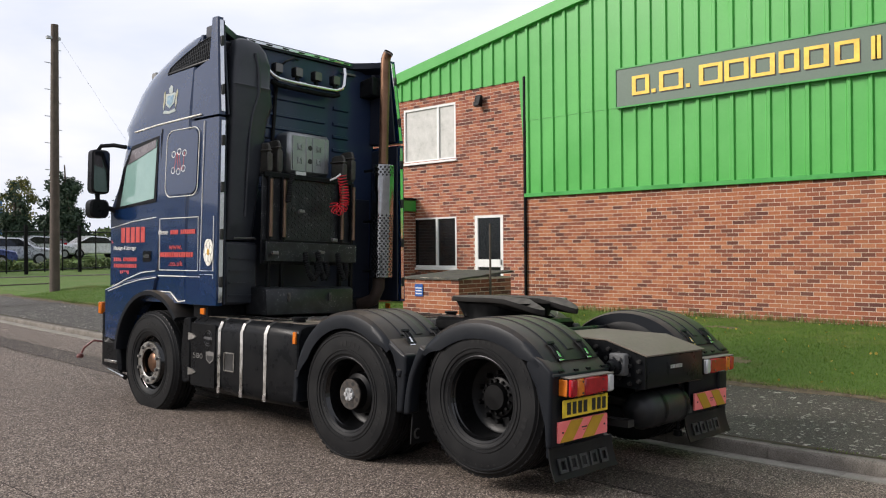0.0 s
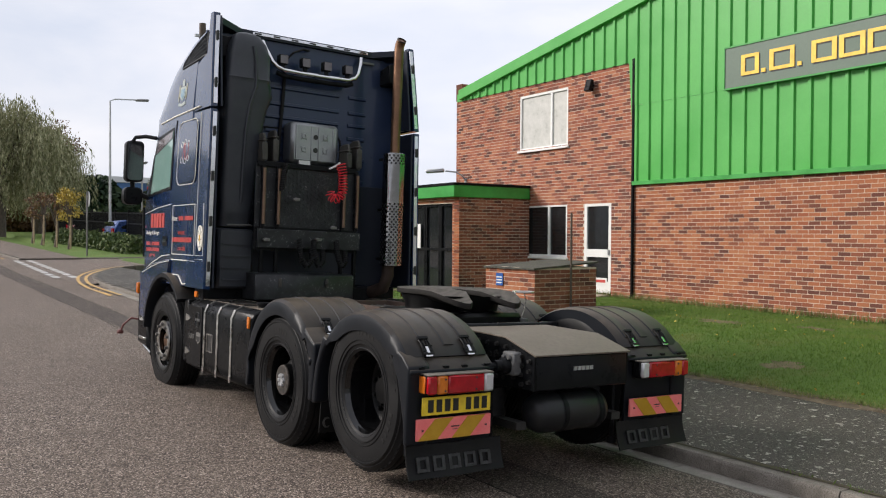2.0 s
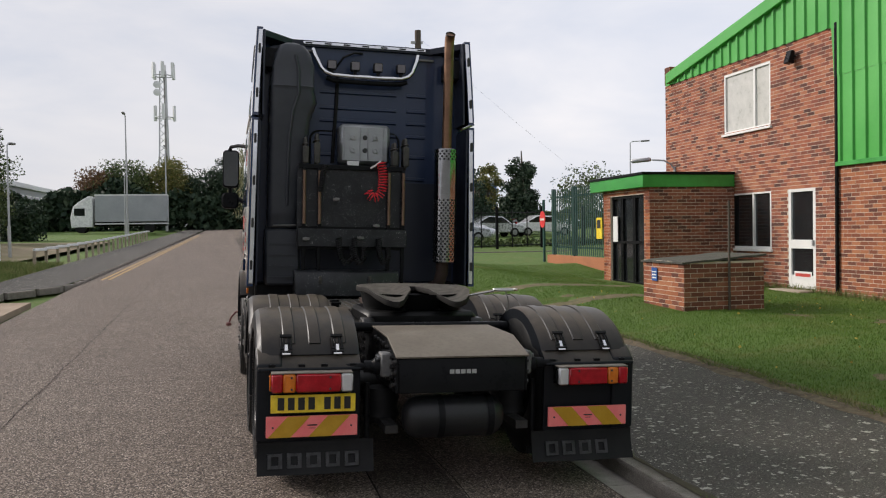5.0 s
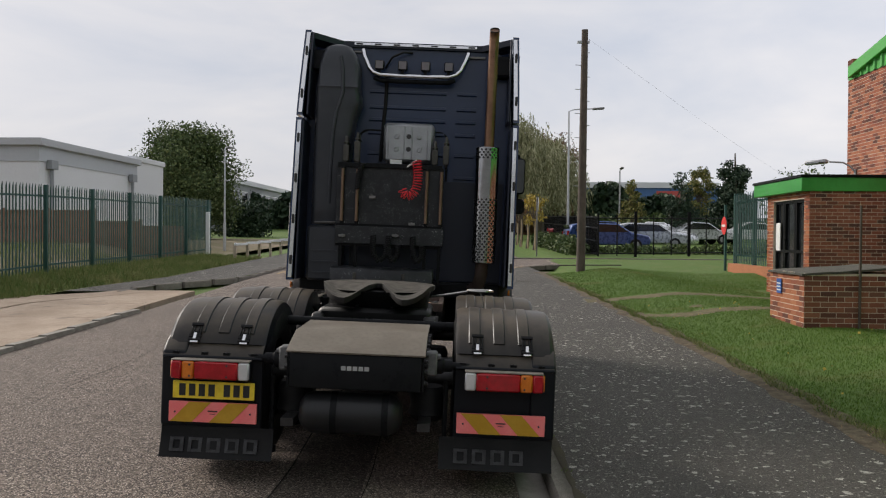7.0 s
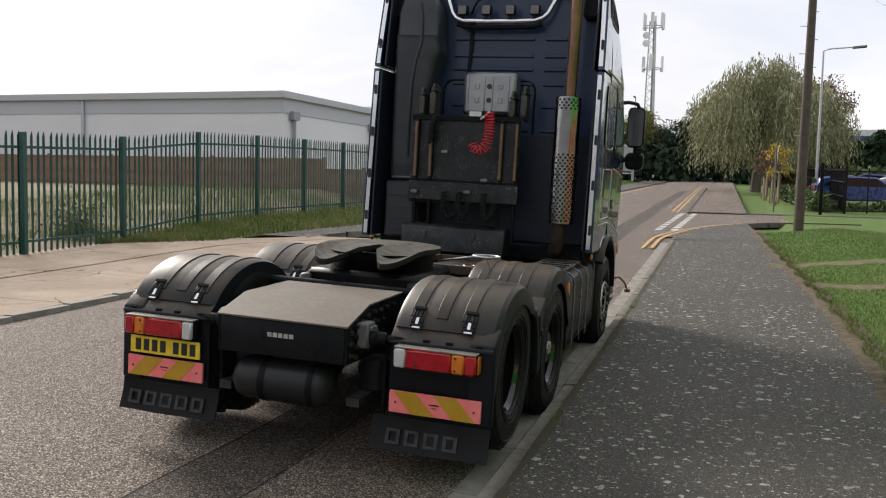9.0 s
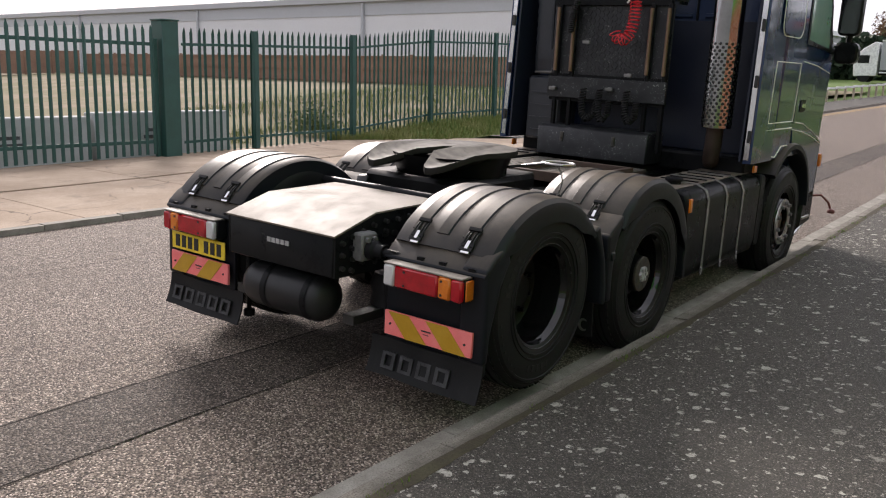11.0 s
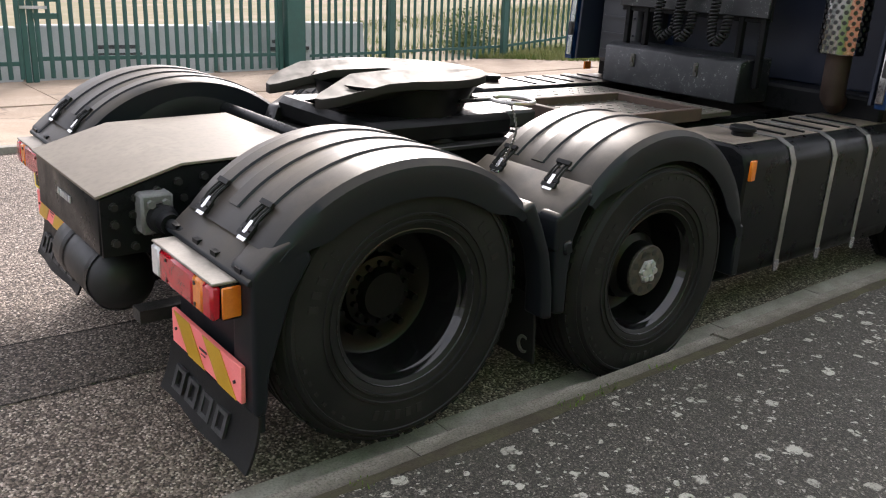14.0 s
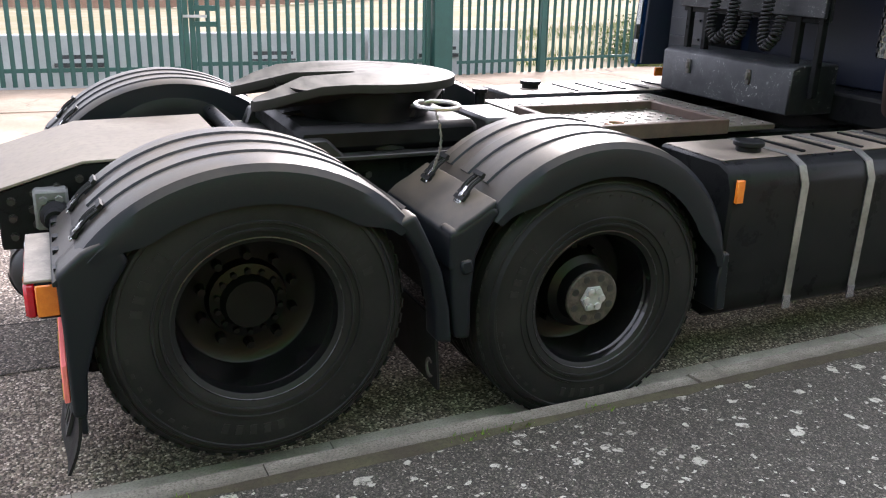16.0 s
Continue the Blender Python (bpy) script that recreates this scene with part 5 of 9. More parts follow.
def chassis():
    for s in (1, -1):
        bm = B()
        y = 0.40 * s
        pts = [(0.12, 0.66), (5.6, 0.66), (5.6, 0.93), (0.30, 0.93), (0.12, 0.86)]
        prism(bm, pts, y - 0.012, y + 0.012)
        prism(bm, [(0.15, 0.918), (5.6, 0.918), (5.6, 0.93), (0.15, 0.93)], y - 0.075 * s, y)
        part("frame_rail", bm, M_BLACK, truck)
        bm = B()
        for i in range(9):
            for z in (0.72, 0.79, 0.86):
                rod(bm, (0.16 + 0.075 * (i % 3) + (0.8 if i > 5 else 0.0) + (i // 3) * 0.09, y + 0.012 * s, z), (0.16 + 0.075 * (i % 3) + (0.8 if i > 5 else 0.0) + (i // 3) * 0.09, y + 0.034 * s, z), 0.016, seg=6)
        tagged(part("frame_bolt", bm, M_GREASE, truck), kind="stuff")
    for x in (1.15, 2.35, 3.1, 3.9):
        part("cross_member", _box(x - 0.05, x + 0.05, -0.39, 0.39, 0.68, 0.90), M_BLACK, truck, bevel=0.01)
    # axles and springs
    for x, z in ((AX1, 0.45), (AX2, RT), (AX3, RT + LIFT)):
        bm = B()
        rod(bm, (x, -0.95, z), (x, 0.95, z), 0.075, seg=12)
        if x == AX2:
            lathe(bm, [(0.0, -0.17), (0.14, -0.15), (0.20, 0.0), (0.14, 0.15), (0.0, 0.17)], Matrix.Translation((x, 0, z)) @ Matrix.Rotation(math.pi / 2, 4, "X"), 16)
        part("axle", bm, M_GREASE, truck)
    for x in (0.30, 1.30, 2.35):
        for s in (1, -1):
            bm = B()
            lathe(bm, [(0.0, 0.42), (0.10, 0.42), (0.125, 0.46), (0.11, 0.52), (0.125, 0.58), (0.10, 0.64), (0.0, 0.64)], Matrix.Translation((x, 0.44 * s, 0)), 16)
            part("air_spring", bm, M_RUBBER, truck)
    for x in (AX3 - 0.3, AX2 + 0.3):
        for s in (1, -1):
            bm = B()
            obox(bm, Matrix.Translation((x, 0.43 * s, 0.43)), 0.75, 0.08, 0.05)
            part("spring_beam", bm, M_GREASE, truck)
    # rear end box
    bm = B()
    prism(bm, [(-0.150, 0.670), (-0.150, 0.885), (-0.10, 0.905), (0.0, 0.905), (0.0, 0.67)], -0.41, 0.41)
    part("rear_cross_beam", bm, M_BLACK, truck, "black rear beam with a plain maker's bar", 0.006)
    for i in range(5):
        part("maker_bar", _box(-0.156, -0.1505, 0.088 - 0.036 * i, 0.060 - 0.036 * i, 0.789, 0.815), M_GALV, truck, "small grey name bar")
    for s in (1, -1):
        bm = B()
        prism(bm, [(-0.145, 0.67), (-0.145, 0.885), (0.155, 0.976), (0.70, 0.985), (0.90, 0.90), (0.90, 0.66)], s * 0.412, s * 0.424)
        part("cheek_plate", bm, M_BLACK, truck)
        bm = B()
        for x, z in ((-0.10, 0.72), (-0.10, 0.79), (-0.10, 0.855), (-0.03, 0.70), (-0.02, 0.76), (-0.03, 0.82), (-0.02, 0.88), (0.05, 0.735), (0.06, 0.90), (0.14, 0.925), (0.24, 0.935), (0.24, 0.88), (0.34, 0.935), (0.44, 0.94), (0.56, 0.94)):
            rod(bm, (x, s * 0.424, z), (x, s * 0.430, z), 0.016, seg=10)
            rod(bm, (x, s * 0.430, z), (x, s * 0.446, z), 0.0135, seg=6)
        tagged(part("cheek_bolt", bm, M_GREASE, truck), kind="stuff")
    bm = B()
    prism(bm, [(-0.160, 0.888), (0.158, 0.981), (0.72, 0.992), (0.72, 1.002), (0.155, 0.992), (-0.162, 0.899)], -0.43, 0.43)
    part("cover_plate", bm, M_COVER, truck, "scratched grey steel cover plate", 0.002)
    # air tank under the tail
    bm = B()
    lathe(bm, [(0.0, -0.33), (0.07, -0.32), (0.115, -0.285), (0.132, -0.24), (0.132, 0.24), (0.115, 0.285), (0.07, 0.32), (0.0, 0.33)], Matrix.Translation((-0.02, 0.03, 0.50)) @ Matrix.Rotation(math.pi / 2, 4, "X"), 28)
    tank = part("air_tank", bm, plain("dark_grey_tank_paint", (0.012, 0.0126, 0.014), 0.4, 0, (0.018, 0.0187, 0.02), 4, 90, 0.3, 0.05, spec=0.35), truck, "dark grey air tank")
    for y in (-0.13, 0.19):
        bm = B()
        lathe(bm, [(0.137, y - 0.02), (0.137, y + 0.02)], Matrix.Translation((-0.02, 0, 0.50)) @ Matrix.Rotation(math.pi / 2, 4, "X"), 28)
        part("tank_band", bm, M_BLACK, tank)
    # cross pipes that carry the guards and lamps
    for s in (1, -1):
        bm = B()
        tube(bm, [(0.045, 0.42 * s, 0.815), (0.045, 0.64 * s, 0.815), (0.10, 1.10 * s, 0.80)], 0.024, 10)
        part("guard_stay", bm, M_BLACK, truck)
        bm = B()
        box(bm, -0.025, 0.095, 0.425 * s, 0.500 * s, 0.755, 0.905)
        soften(bm, 0.010)
        for x in (0.008, 0.062):
            rod(bm, (x, 0.500 * s, 0.872), (x, 0.520 * s, 0.872), 0.015, seg=6)
        clamp = part("stay_clamp", bm, M_CAST, truck, "grey cast clamp block")
        bm = B()
        lathe(bm, [(0.030, 0.0), (0.056, 0.002), (0.054, 0.035), (0.040, 0.05), (0.038, 0.10), (0.024, 0.10)], Matrix.Translation((0.045, 0.498 * s, 0.815)) @ Matrix.Rotation(radians(-90 * s), 4, "X"), 20)
        part("collar", bm, M_BLACK, clamp)
        bm = B()
        rod(bm, (0.12, 0.56 * s, 0.22), (0.12, 0.56 * s, 0.70), 0.016, seg=8)
        lathe(bm, [(0.0, -0.03), (0.035, -0.02), (0.035, 0.02), (0.0, 0.03)], Matrix.Translation((0.12, 0.56 * s, 0.22)), 10)
        part("stabiliser_link", bm, M_BLACK, truck)
    # second air tanks and brake gear in the dark under the frame
    for x, y in ((1.35, 0.0), (2.9, 0.0), (3.4, 0.0)):
        bm = B()
        lathe(bm, [(0.0, -0.35), (0.10, -0.31), (0.12, -0.27), (0.12, 0.27), (0.10, 0.31), (0.0, 0.35)], Matrix.Translation((x, y, 0.58)) @ Matrix.Rotation(math.pi / 2, 4, "X"), 18)
        part("air_tank", bm, M_BLACK, truck)


chassis()


# --- wheel guards
def arc_guard(cx, cz, rx, rz, a0, a1, n, name, label, side, ribs, y0=0.615, y1=1.260):
    """A moulded half-round guard with a rolled outer lip and raised ribs."""
    bm = B()
    sec = [(y0, -0.13), (y0, 0.0), (y0 + 0.03, 0.016), (y1 - 0.09, 0.016), (y1 - 0.035, 0.008), (y1 - 0.010, -0.014), (y1, -0.050), (y1 - 0.002, -0.118), (y1 - 0.012, -0.118), (y1 - 0.018, -0.035), (y1 - 0.045, -0.008), (y1 - 0.09, 0.002), (y0 + 0.03, 0.002), (y0 + 0.012, -0.13)]
    def at(a):
        return lambda p: Vector((cx + (rx + p[1]) * math.cos(a), side * p[0], cz + (rz + p[1]) * math.sin(a)))
    rings = []
    for i in range(n + 1):
        k = 0.42 + 0.58 * smooth(0.0, 0.16, min(i, n - i) / n)
        rings.append([bm.verts.new(at(radians(a0 + (a1 - a0) * i / n))((p[0], p[1] * k if p[1] < -0.03 else p[1]))) for p in sec])
    for u, v in zip(rings, rings[1:]):
        for j in range(len(sec)):
            bm.faces.new((u[j], u[(j + 1) % len(sec)], v[(j + 1) % len(sec)], v[j]))
    bm.faces.new(rings[0][::-1]), bm.faces.new(rings[-1])
    g = part(name, bm, M_PLASTIC, truck, label, sharp=32)
    for y, w in ribs:
        rb = B()
        s2 = [(y - w / 2, 0.012), (y - w / 2 + 0.010, 0.0235), (y + w / 2 - 0.010, 0.0235), (y + w / 2, 0.012)]
        b0, b1 = a0 + (a1 - a0) * 0.18, a0 + (a1 - a0) * 0.93
        sweep(rb, s2, [at(radians(b0 + (b1 - b0) * i / n)) for i in range(n + 1)])
        part("rib", rb, M_PLASTIC, g, sharp=32)
    return g


def clip(parent, y, p, q, side):
    """A rubber toggle strap with a bright hook."""
    p, q = Vector((p[0], 0, p[1])), Vector((q[0], 0, q[1]))
    d = (q - p).normalized()
    m = Matrix.Translation((p.x, side * y, p.z)) @ Matrix(((d.x, 0, d.z, 0), (0, 1, 0, 0), (d.z, 0, -d.x, 0), (0, 0, 0, 1)))
    L = (q - p).length
    bm = B()
    for s in (-1, 1):
        for k in range(2):
            pts = [m @ Vector((L * i / 8, s * (0.030 - 0.016 * k), 0.003 + 0.013 * math.sin(math.pi * i / 8))) for i in range(9)]
            tube(bm, pts, 0.0055, 6)
    for t in (0.0, 0.75, 0.95):
        obox(bm, m @ Matrix.Translation((L * t, 0, 0.012)), 0.018, 0.075, 0.012)
    part("strap", bm, M_RUBBER, parent, "black rubber toggle strap")
    bm = B()
    obox(bm, m @ Matrix.Translation((L * 1.03, 0, 0.010)), 0.028, 0.052, 0.006)
    obox(bm, m @ Matrix.Translation((L * 1.03 - 0.035, 0, 0.016)), 0.05, 0.022, 0.005)
    part("hook", bm, M_CHROME, parent, "bright metal hook", 0.002)


def guards(side):
    ribs = ((0.735, 0.085), (0.895, 0.085), (1.055, 0.085))
    # rear guard, over the raised axle
    g3 = arc_guard(AX3, 0.575, 0.635, 0.548, 34, 146, 26, "rear_guard", "black plastic rear wheel guard", side, ribs)
    bm = B()
    # lower rear part: slopes back to the lamp, then hangs straight
    y0, y1 = 0.615, 1.250
    pts = [(0.115, 0.895), (0.02, 0.815), (0.02, 0.80), (0.055, 0.80), (0.055, 0.30), (0.075, 0.30), (0.080, 0.78), (0.135, 0.865)]
    prism(bm, pts, side * y0, side * y1)
    soften(bm, 0.010, 30, 2)
    part("rear_apron", bm, M_PLASTIC, g3, sharp=50)
    bm = B()
    prism(bm, [(0.036, 0.36), (0.080, 0.36), (0.090, 0.50), (0.128, 0.625), (0.165, 0.74), (0.240, 0.86), (0.20, 0.945), (0.105, 0.900), (0.030, 0.835), (0.036, 0.66)], side * 1.10, side * 1.258)
    soften(bm, 0.024, 30, 3)
    part("rear_cheek", bm, M_PLASTIC, g3, sharp=50)
    for y in (0.755, 1.075):
        clip(g3, y, (0.185, 0.990), (0.100, 0.898), side)
        for dy in (-0.09, 0.09):
            part("rivet_pad", _box(0.028, 0.05, side * (y + dy) - 0.02, side * (y + dy) + 0.02, 0.822, 0.838), M_BLACK, g3)
    # guard over the drive axle
    g2 = arc_guard(AX2, 0.515, 0.625, 0.603, 6, 143, 26, "drive_guard", "black plastic drive wheel guard", side, ribs)
    for y in (0.755, 1.075):
        clip(g2, y, (1.505, 0.995), (1.425, 0.905), side)
    bm = B()
    prism(bm, [(1.485, 0.950), (1.40, 0.896), (1.345, 0.866), (1.304, 0.830), (1.306, 0.70), (1.335, 0.70), (1.345, 0.80), (1.40, 0.845), (1.49, 0.905)], side * y0, side * 1.2535)
    soften(bm, 0.024, 30, 3)
    part("saddle", bm, M_PLASTIC, g2, sharp=50)
    # legs that hang between the wheels
    bm = B()
    prism(bm, [(1.172, 0.925), (1.235, 0.80), (1.278, 0.700), (1.312, 0.55), (1.325, 0.416), (1.262, 0.43), (1.255, 0.56), (1.225, 0.70), (1.175, 0.80), (1.100, 0.895)], side * 1.150, side * 1.261)
    soften(bm, 0.020, 30, 3)
    part("front_leg", bm, M_PLASTIC, g3, sharp=50)
    bm = B()
    prism(bm, [(1.172, 0.925), (1.235, 0.80), (1.278, 0.700), (1.312, 0.55), (1.300, 0.55), (1.266, 0.695), (1.222, 0.795), (1.160, 0.915)], side * y0, side * 1.16)
    part("front_wall", bm, M_PLASTIC, g3)
    bm = B()
    prism(bm, [(1.304, 0.845), (1.318, 0.60), (1.336, 0.43), (1.402, 0.420), (1.398, 0.60), (1.412, 0.736), (1.450, 0.83), (1.505, 0.905), (1.470, 0.935), (1.40, 0.888), (1.340, 0.855)], side * 1.140, side * 1.256)
    soften(bm, 0.026, 30, 3)
    part("rear_leg", bm, M_PLASTIC, g2, sharp=50)
    bm = B()
    obox(bm, Matrix.Translation((1.372, side * 1.258, 0.71)) @ Matrix.Rotation(radians(-12), 4, "Y"), 0.045, 0.020, 0.055)
    part("moulded_boss", bm, M_PLASTIC, g2, bevel=0.008)
    bm = B()
    prism(bm, [(2.585, 0.62), (2.615, 0.62), (2.63, 0.36), (2.575, 0.36), (2.565, 0.5)], side * 0.62, side * 1.24)
    part("front_apron", bm, M_PLASTIC, g2, bevel=0.008)
    # rubber flap between the wheels
    bm = B()
    prism(bm, [(1.275, 0.50), (1.29, 0.50), (1.31, 0.20), (1.295, 0.20)], side * 0.66, side * 1.20)
    mid_flap = part("mud_flap", bm, M_RUBBER, truck, "rubber flap between the wheels", 0.003)
    bm = B()
    cy, cz = side * 1.145, 0.275
    rim_o = [(cy + 0.034 * math.cos(radians(a)), cz + 0.040 * math.sin(radians(a))) for a in range(-120, 121, 20)]
    rim_i = [(cy - 0.006 + 0.026 * math.cos(radians(a)), cz + 0.029 * math.sin(radians(a))) for a in range(-120, 121, 20)]
    for (o0, o1), (i0, i1) in zip(zip(rim_o, rim_o[1:]), zip(rim_i, rim_i[1:])):
        prism(bm, [o0, o1, i1, i0], 1.283, 1.302, "x")
    bmesh.ops.remove_doubles(bm, verts=bm.verts, dist=0.0004)
    part("crescent_mark", bm, M_DULL, mid_flap, "pale worn crescent mark")
    # rear mud flap with a worn name bar
    bm = B()
    n = 8
    grid = [[bm.verts.new((0.045 - 0.05 * (1 - k / 6) ** 2 + 0.008 * math.sin(i * 1.1), side * (0.53 + 0.72 * i / n), 0.165 + (0.36 - 0.165) * k / 6)) for k in range(7)] for i in range(n + 1)]
    for a, b in zip(grid, grid[1:]):
        for k in range(6):
            bm.faces.new((a[k], a[k + 1], b[k + 1], b[k]))
    ret = bmesh.ops.extrude_face_region(bm, geom=list(bm.faces))
    for v in ret["geom"]:
        if isinstance(v, bmesh.types.BMVert):
            v.co.x += 0.01
    flap = part("mud_flap", bm, M_RUBBER, truck, "black rubber mud flap with worn grey letter blocks")
    for i in range(5):
        if side < 0 and i == 4:
            continue
        yy = side * 0.905 + 0.236 - 0.118 * i
        bm = B()
        for ya, yb, za, zb in ((-0.044, -0.022, 0.205, 0.290), (0.022, 0.044, 0.205, 0.290), (-0.022, 0.022, 0.274, 0.290), (-0.022, 0.022, 0.205, 0.221)):
            q = []
            for dy, z in ((ya, za), (yb, za), (yb, zb), (ya, zb)):
                u = (z - 0.165) / 0.195
                q.append(Vector((0.045 - 0.05 * (1 - u) ** 2 - 0.0095, yy + dy, z)))
            r1, r2 = [bm.verts.new(v) for v in q], [bm.verts.new(v + Vector((0.011, 0, 0))) for v in q]
            bm.faces.new(r1), bm.faces.new(r2[::-1])
            for k in range(4):
                bm.faces.new((r1[k], r2[k], r2[(k + 1) % 4], r1[(k + 1) % 4]))
        part("letter_bar", bm, M_FLAPMARK, flap)


guards(1), guards(-1)


# --- lamps, plate and marker boards
def tail(side):
    o0, o1 = 1.172, 0.678
    bm = B()
    box(bm, -0.030, 0.05, side * o0, side * o1, 0.672, 0.800)
    lamp = part("tail_lamp", bm, M_BLACK, truck, "wide red and amber rear lamp cluster", 0.01)
    c = [(o0, o0 - 0.068, M_RED, "outer_lens"), (o0 - 0.069, o0 - 0.145, M_AMBER, "indicator_lens"), (o0 - 0.146, o1 + 0.072, M_RED, "brake_lens"), (o1 + 0.071, o1, M_CLEAR, "reversing_lens")]
    for a, b, mt, nm in c:
        part(nm, _box(-0.062, -0.026, side * a, side * b, 0.679, 0.792), mt, lamp, bevel=0.010)
    part("side_lens", _box(-0.030, 0.035, side * (o0 + 0.001), side * (o0 + 0.010), 0.684, 0.787), M_AMBER, lamp, bevel=0.004)
    bm = B()
    for a in (o0 - 0.12, o1 + 0.14):
        for z in (0.700, 0.770):
            rod(bm, (-0.0655, side * a, z), (-0.060, side * a, z), 0.007, seg=8)
    tagged(part("screws", bm, M_INK, lamp), kind="stuff")
    part("lamp_top", _box(-0.058, 0.05, side * o0, side * o1, 0.7925, 0.802), M_LAMPTOP, lamp, "pale dusty lamp top", 0.003)
    # marker board: slanting yellow bars on red
    b0, b1, z0, z1, x = 1.198, 0.636, 0.392, 0.522, 0.016
    board = part("marker_board", _box(x, x + 0.018, side * b0, side * b1, z0, z1), M_PINK, truck, "slanted red and yellow reflective marker board", 0.003)
    w, h = b0 - b1, z1 - z0
    for k in range(2):
        bm = B()
        if side > 0:
            q = [(b0 - w * (0.02 + 0.44 * k), z0 + 0.001), (b0 - w * (0.265 + 0.44 * k), z0 + 0.001), (b0 - w * (0.265 + 0.44 * k) - 0.12, z1 - 0.001), (b0 - w * (0.02 + 0.44 * k) - 0.12, z1 - 0.001)]
        else:
            q = [(-b1 - w * (0.26 + 0.44 * k), z0 + 0.001), (-b1 - w * (0.505 + 0.44 * k), z0 + 0.001), (-b1 - w * (0.505 + 0.44 * k) + 0.12, z1 - 0.001), (-b1 - w * (0.26 + 0.44 * k) + 0.12, z1 - 0.001)]
        prism(bm, q, x - 0.003, x - 0.0005, "x")
        part("yellow_bar", bm, M_GOLD, board)
    mid = side * (b0 + b1) / 2
    bm = B()
    box(bm, x - 0.005, x - 0.0035, mid - 0.03, mid + 0.03, 0.462, 0.469)
    box(bm, x - 0.005, x - 0.0035, mid - 0.018, mid + 0.018, 0.446, 0.449)
    for s in (-1, 1):
        rod(bm, (x - 0.006, mid + s * 0.24, 0.455), (x, mid + s * 0.24, 0.455), 0.006, seg=8)
    tagged(part("print_mark", bm, M_INK, board), kind="stuff")
    if side > 0:
        plate = part("number_plate", _box(0.004, 0.014, 1.172, 0.652, 0.545, 0.656), M_YELLOW, truck, "yellow number plate with black bars", 0.003)
        for i in range(7):
            y = 1.130 - 0.062 * i - (0.035 if i > 3 else 0)
            part("plate_bar", _box(0.0005, 0.0035, y, y - 0.040, 0.563, 0.639), M_INK, plate)


tail(1), tail(-1)


# --- fifth wheel
def worn_plate(cx):
    """Greased steel, rubbed bright in rings about the king pin."""
    m, nt, b = nodes("greasy_worn_steel")
    co = coords(nt)
    off = nt.nodes.new("ShaderNodeVectorMath")
    off.operation = "SUBTRACT"
    off.inputs[1].default_value = (cx, 0, 1.255)
    nt.links.new(co, off.inputs[0])
    wv = add(nt, "ShaderNodeTexWave", Scale=3.2, Distortion=6.0, Detail=5.0, Detail_Scale=1.6)
    wv.wave_type, wv.rings_direction = "RINGS", "Z"
    nt.links.new(off.outputs[0], wv.inputs["Vector"])
    big = noise_tex(nt, co, 7, 6, 0.65)
    up = nt.nodes.new("ShaderNodeSeparateXYZ")
    nt.links.new(nt.nodes.new("ShaderNodeNewGeometry").outputs["Normal"], up.inputs[0])
    flat = grey(nt, up.outputs["Z"], 0.6, 0.9)
    rub = maths(nt, "MULTIPLY", flat, grey(nt, wv.outputs["Fac"], 0.0, 1.0, 0.62, 1.0))
    col = mixc(nt, rub, (0.020, 0.0185, 0.017), (0.104, 0.094, 0.080))
    col = mixc(nt, grey(nt, big, 0.52, 0.68, 0, 0.6), col, (0.035, 0.033, 0.030))
    nt.links.new(col, b.inputs["Base Color"])
    nt.links.new(grey(nt, big, 0.3, 0.7, 0.50, 0.74), b.inputs["Roughness"])
    b.inputs["Specular IOR Level"].default_value = 0.14
    bump(nt, b, noise_tex(nt, co, 50, 4, 0.6), 0.15, 0.002)
    return m


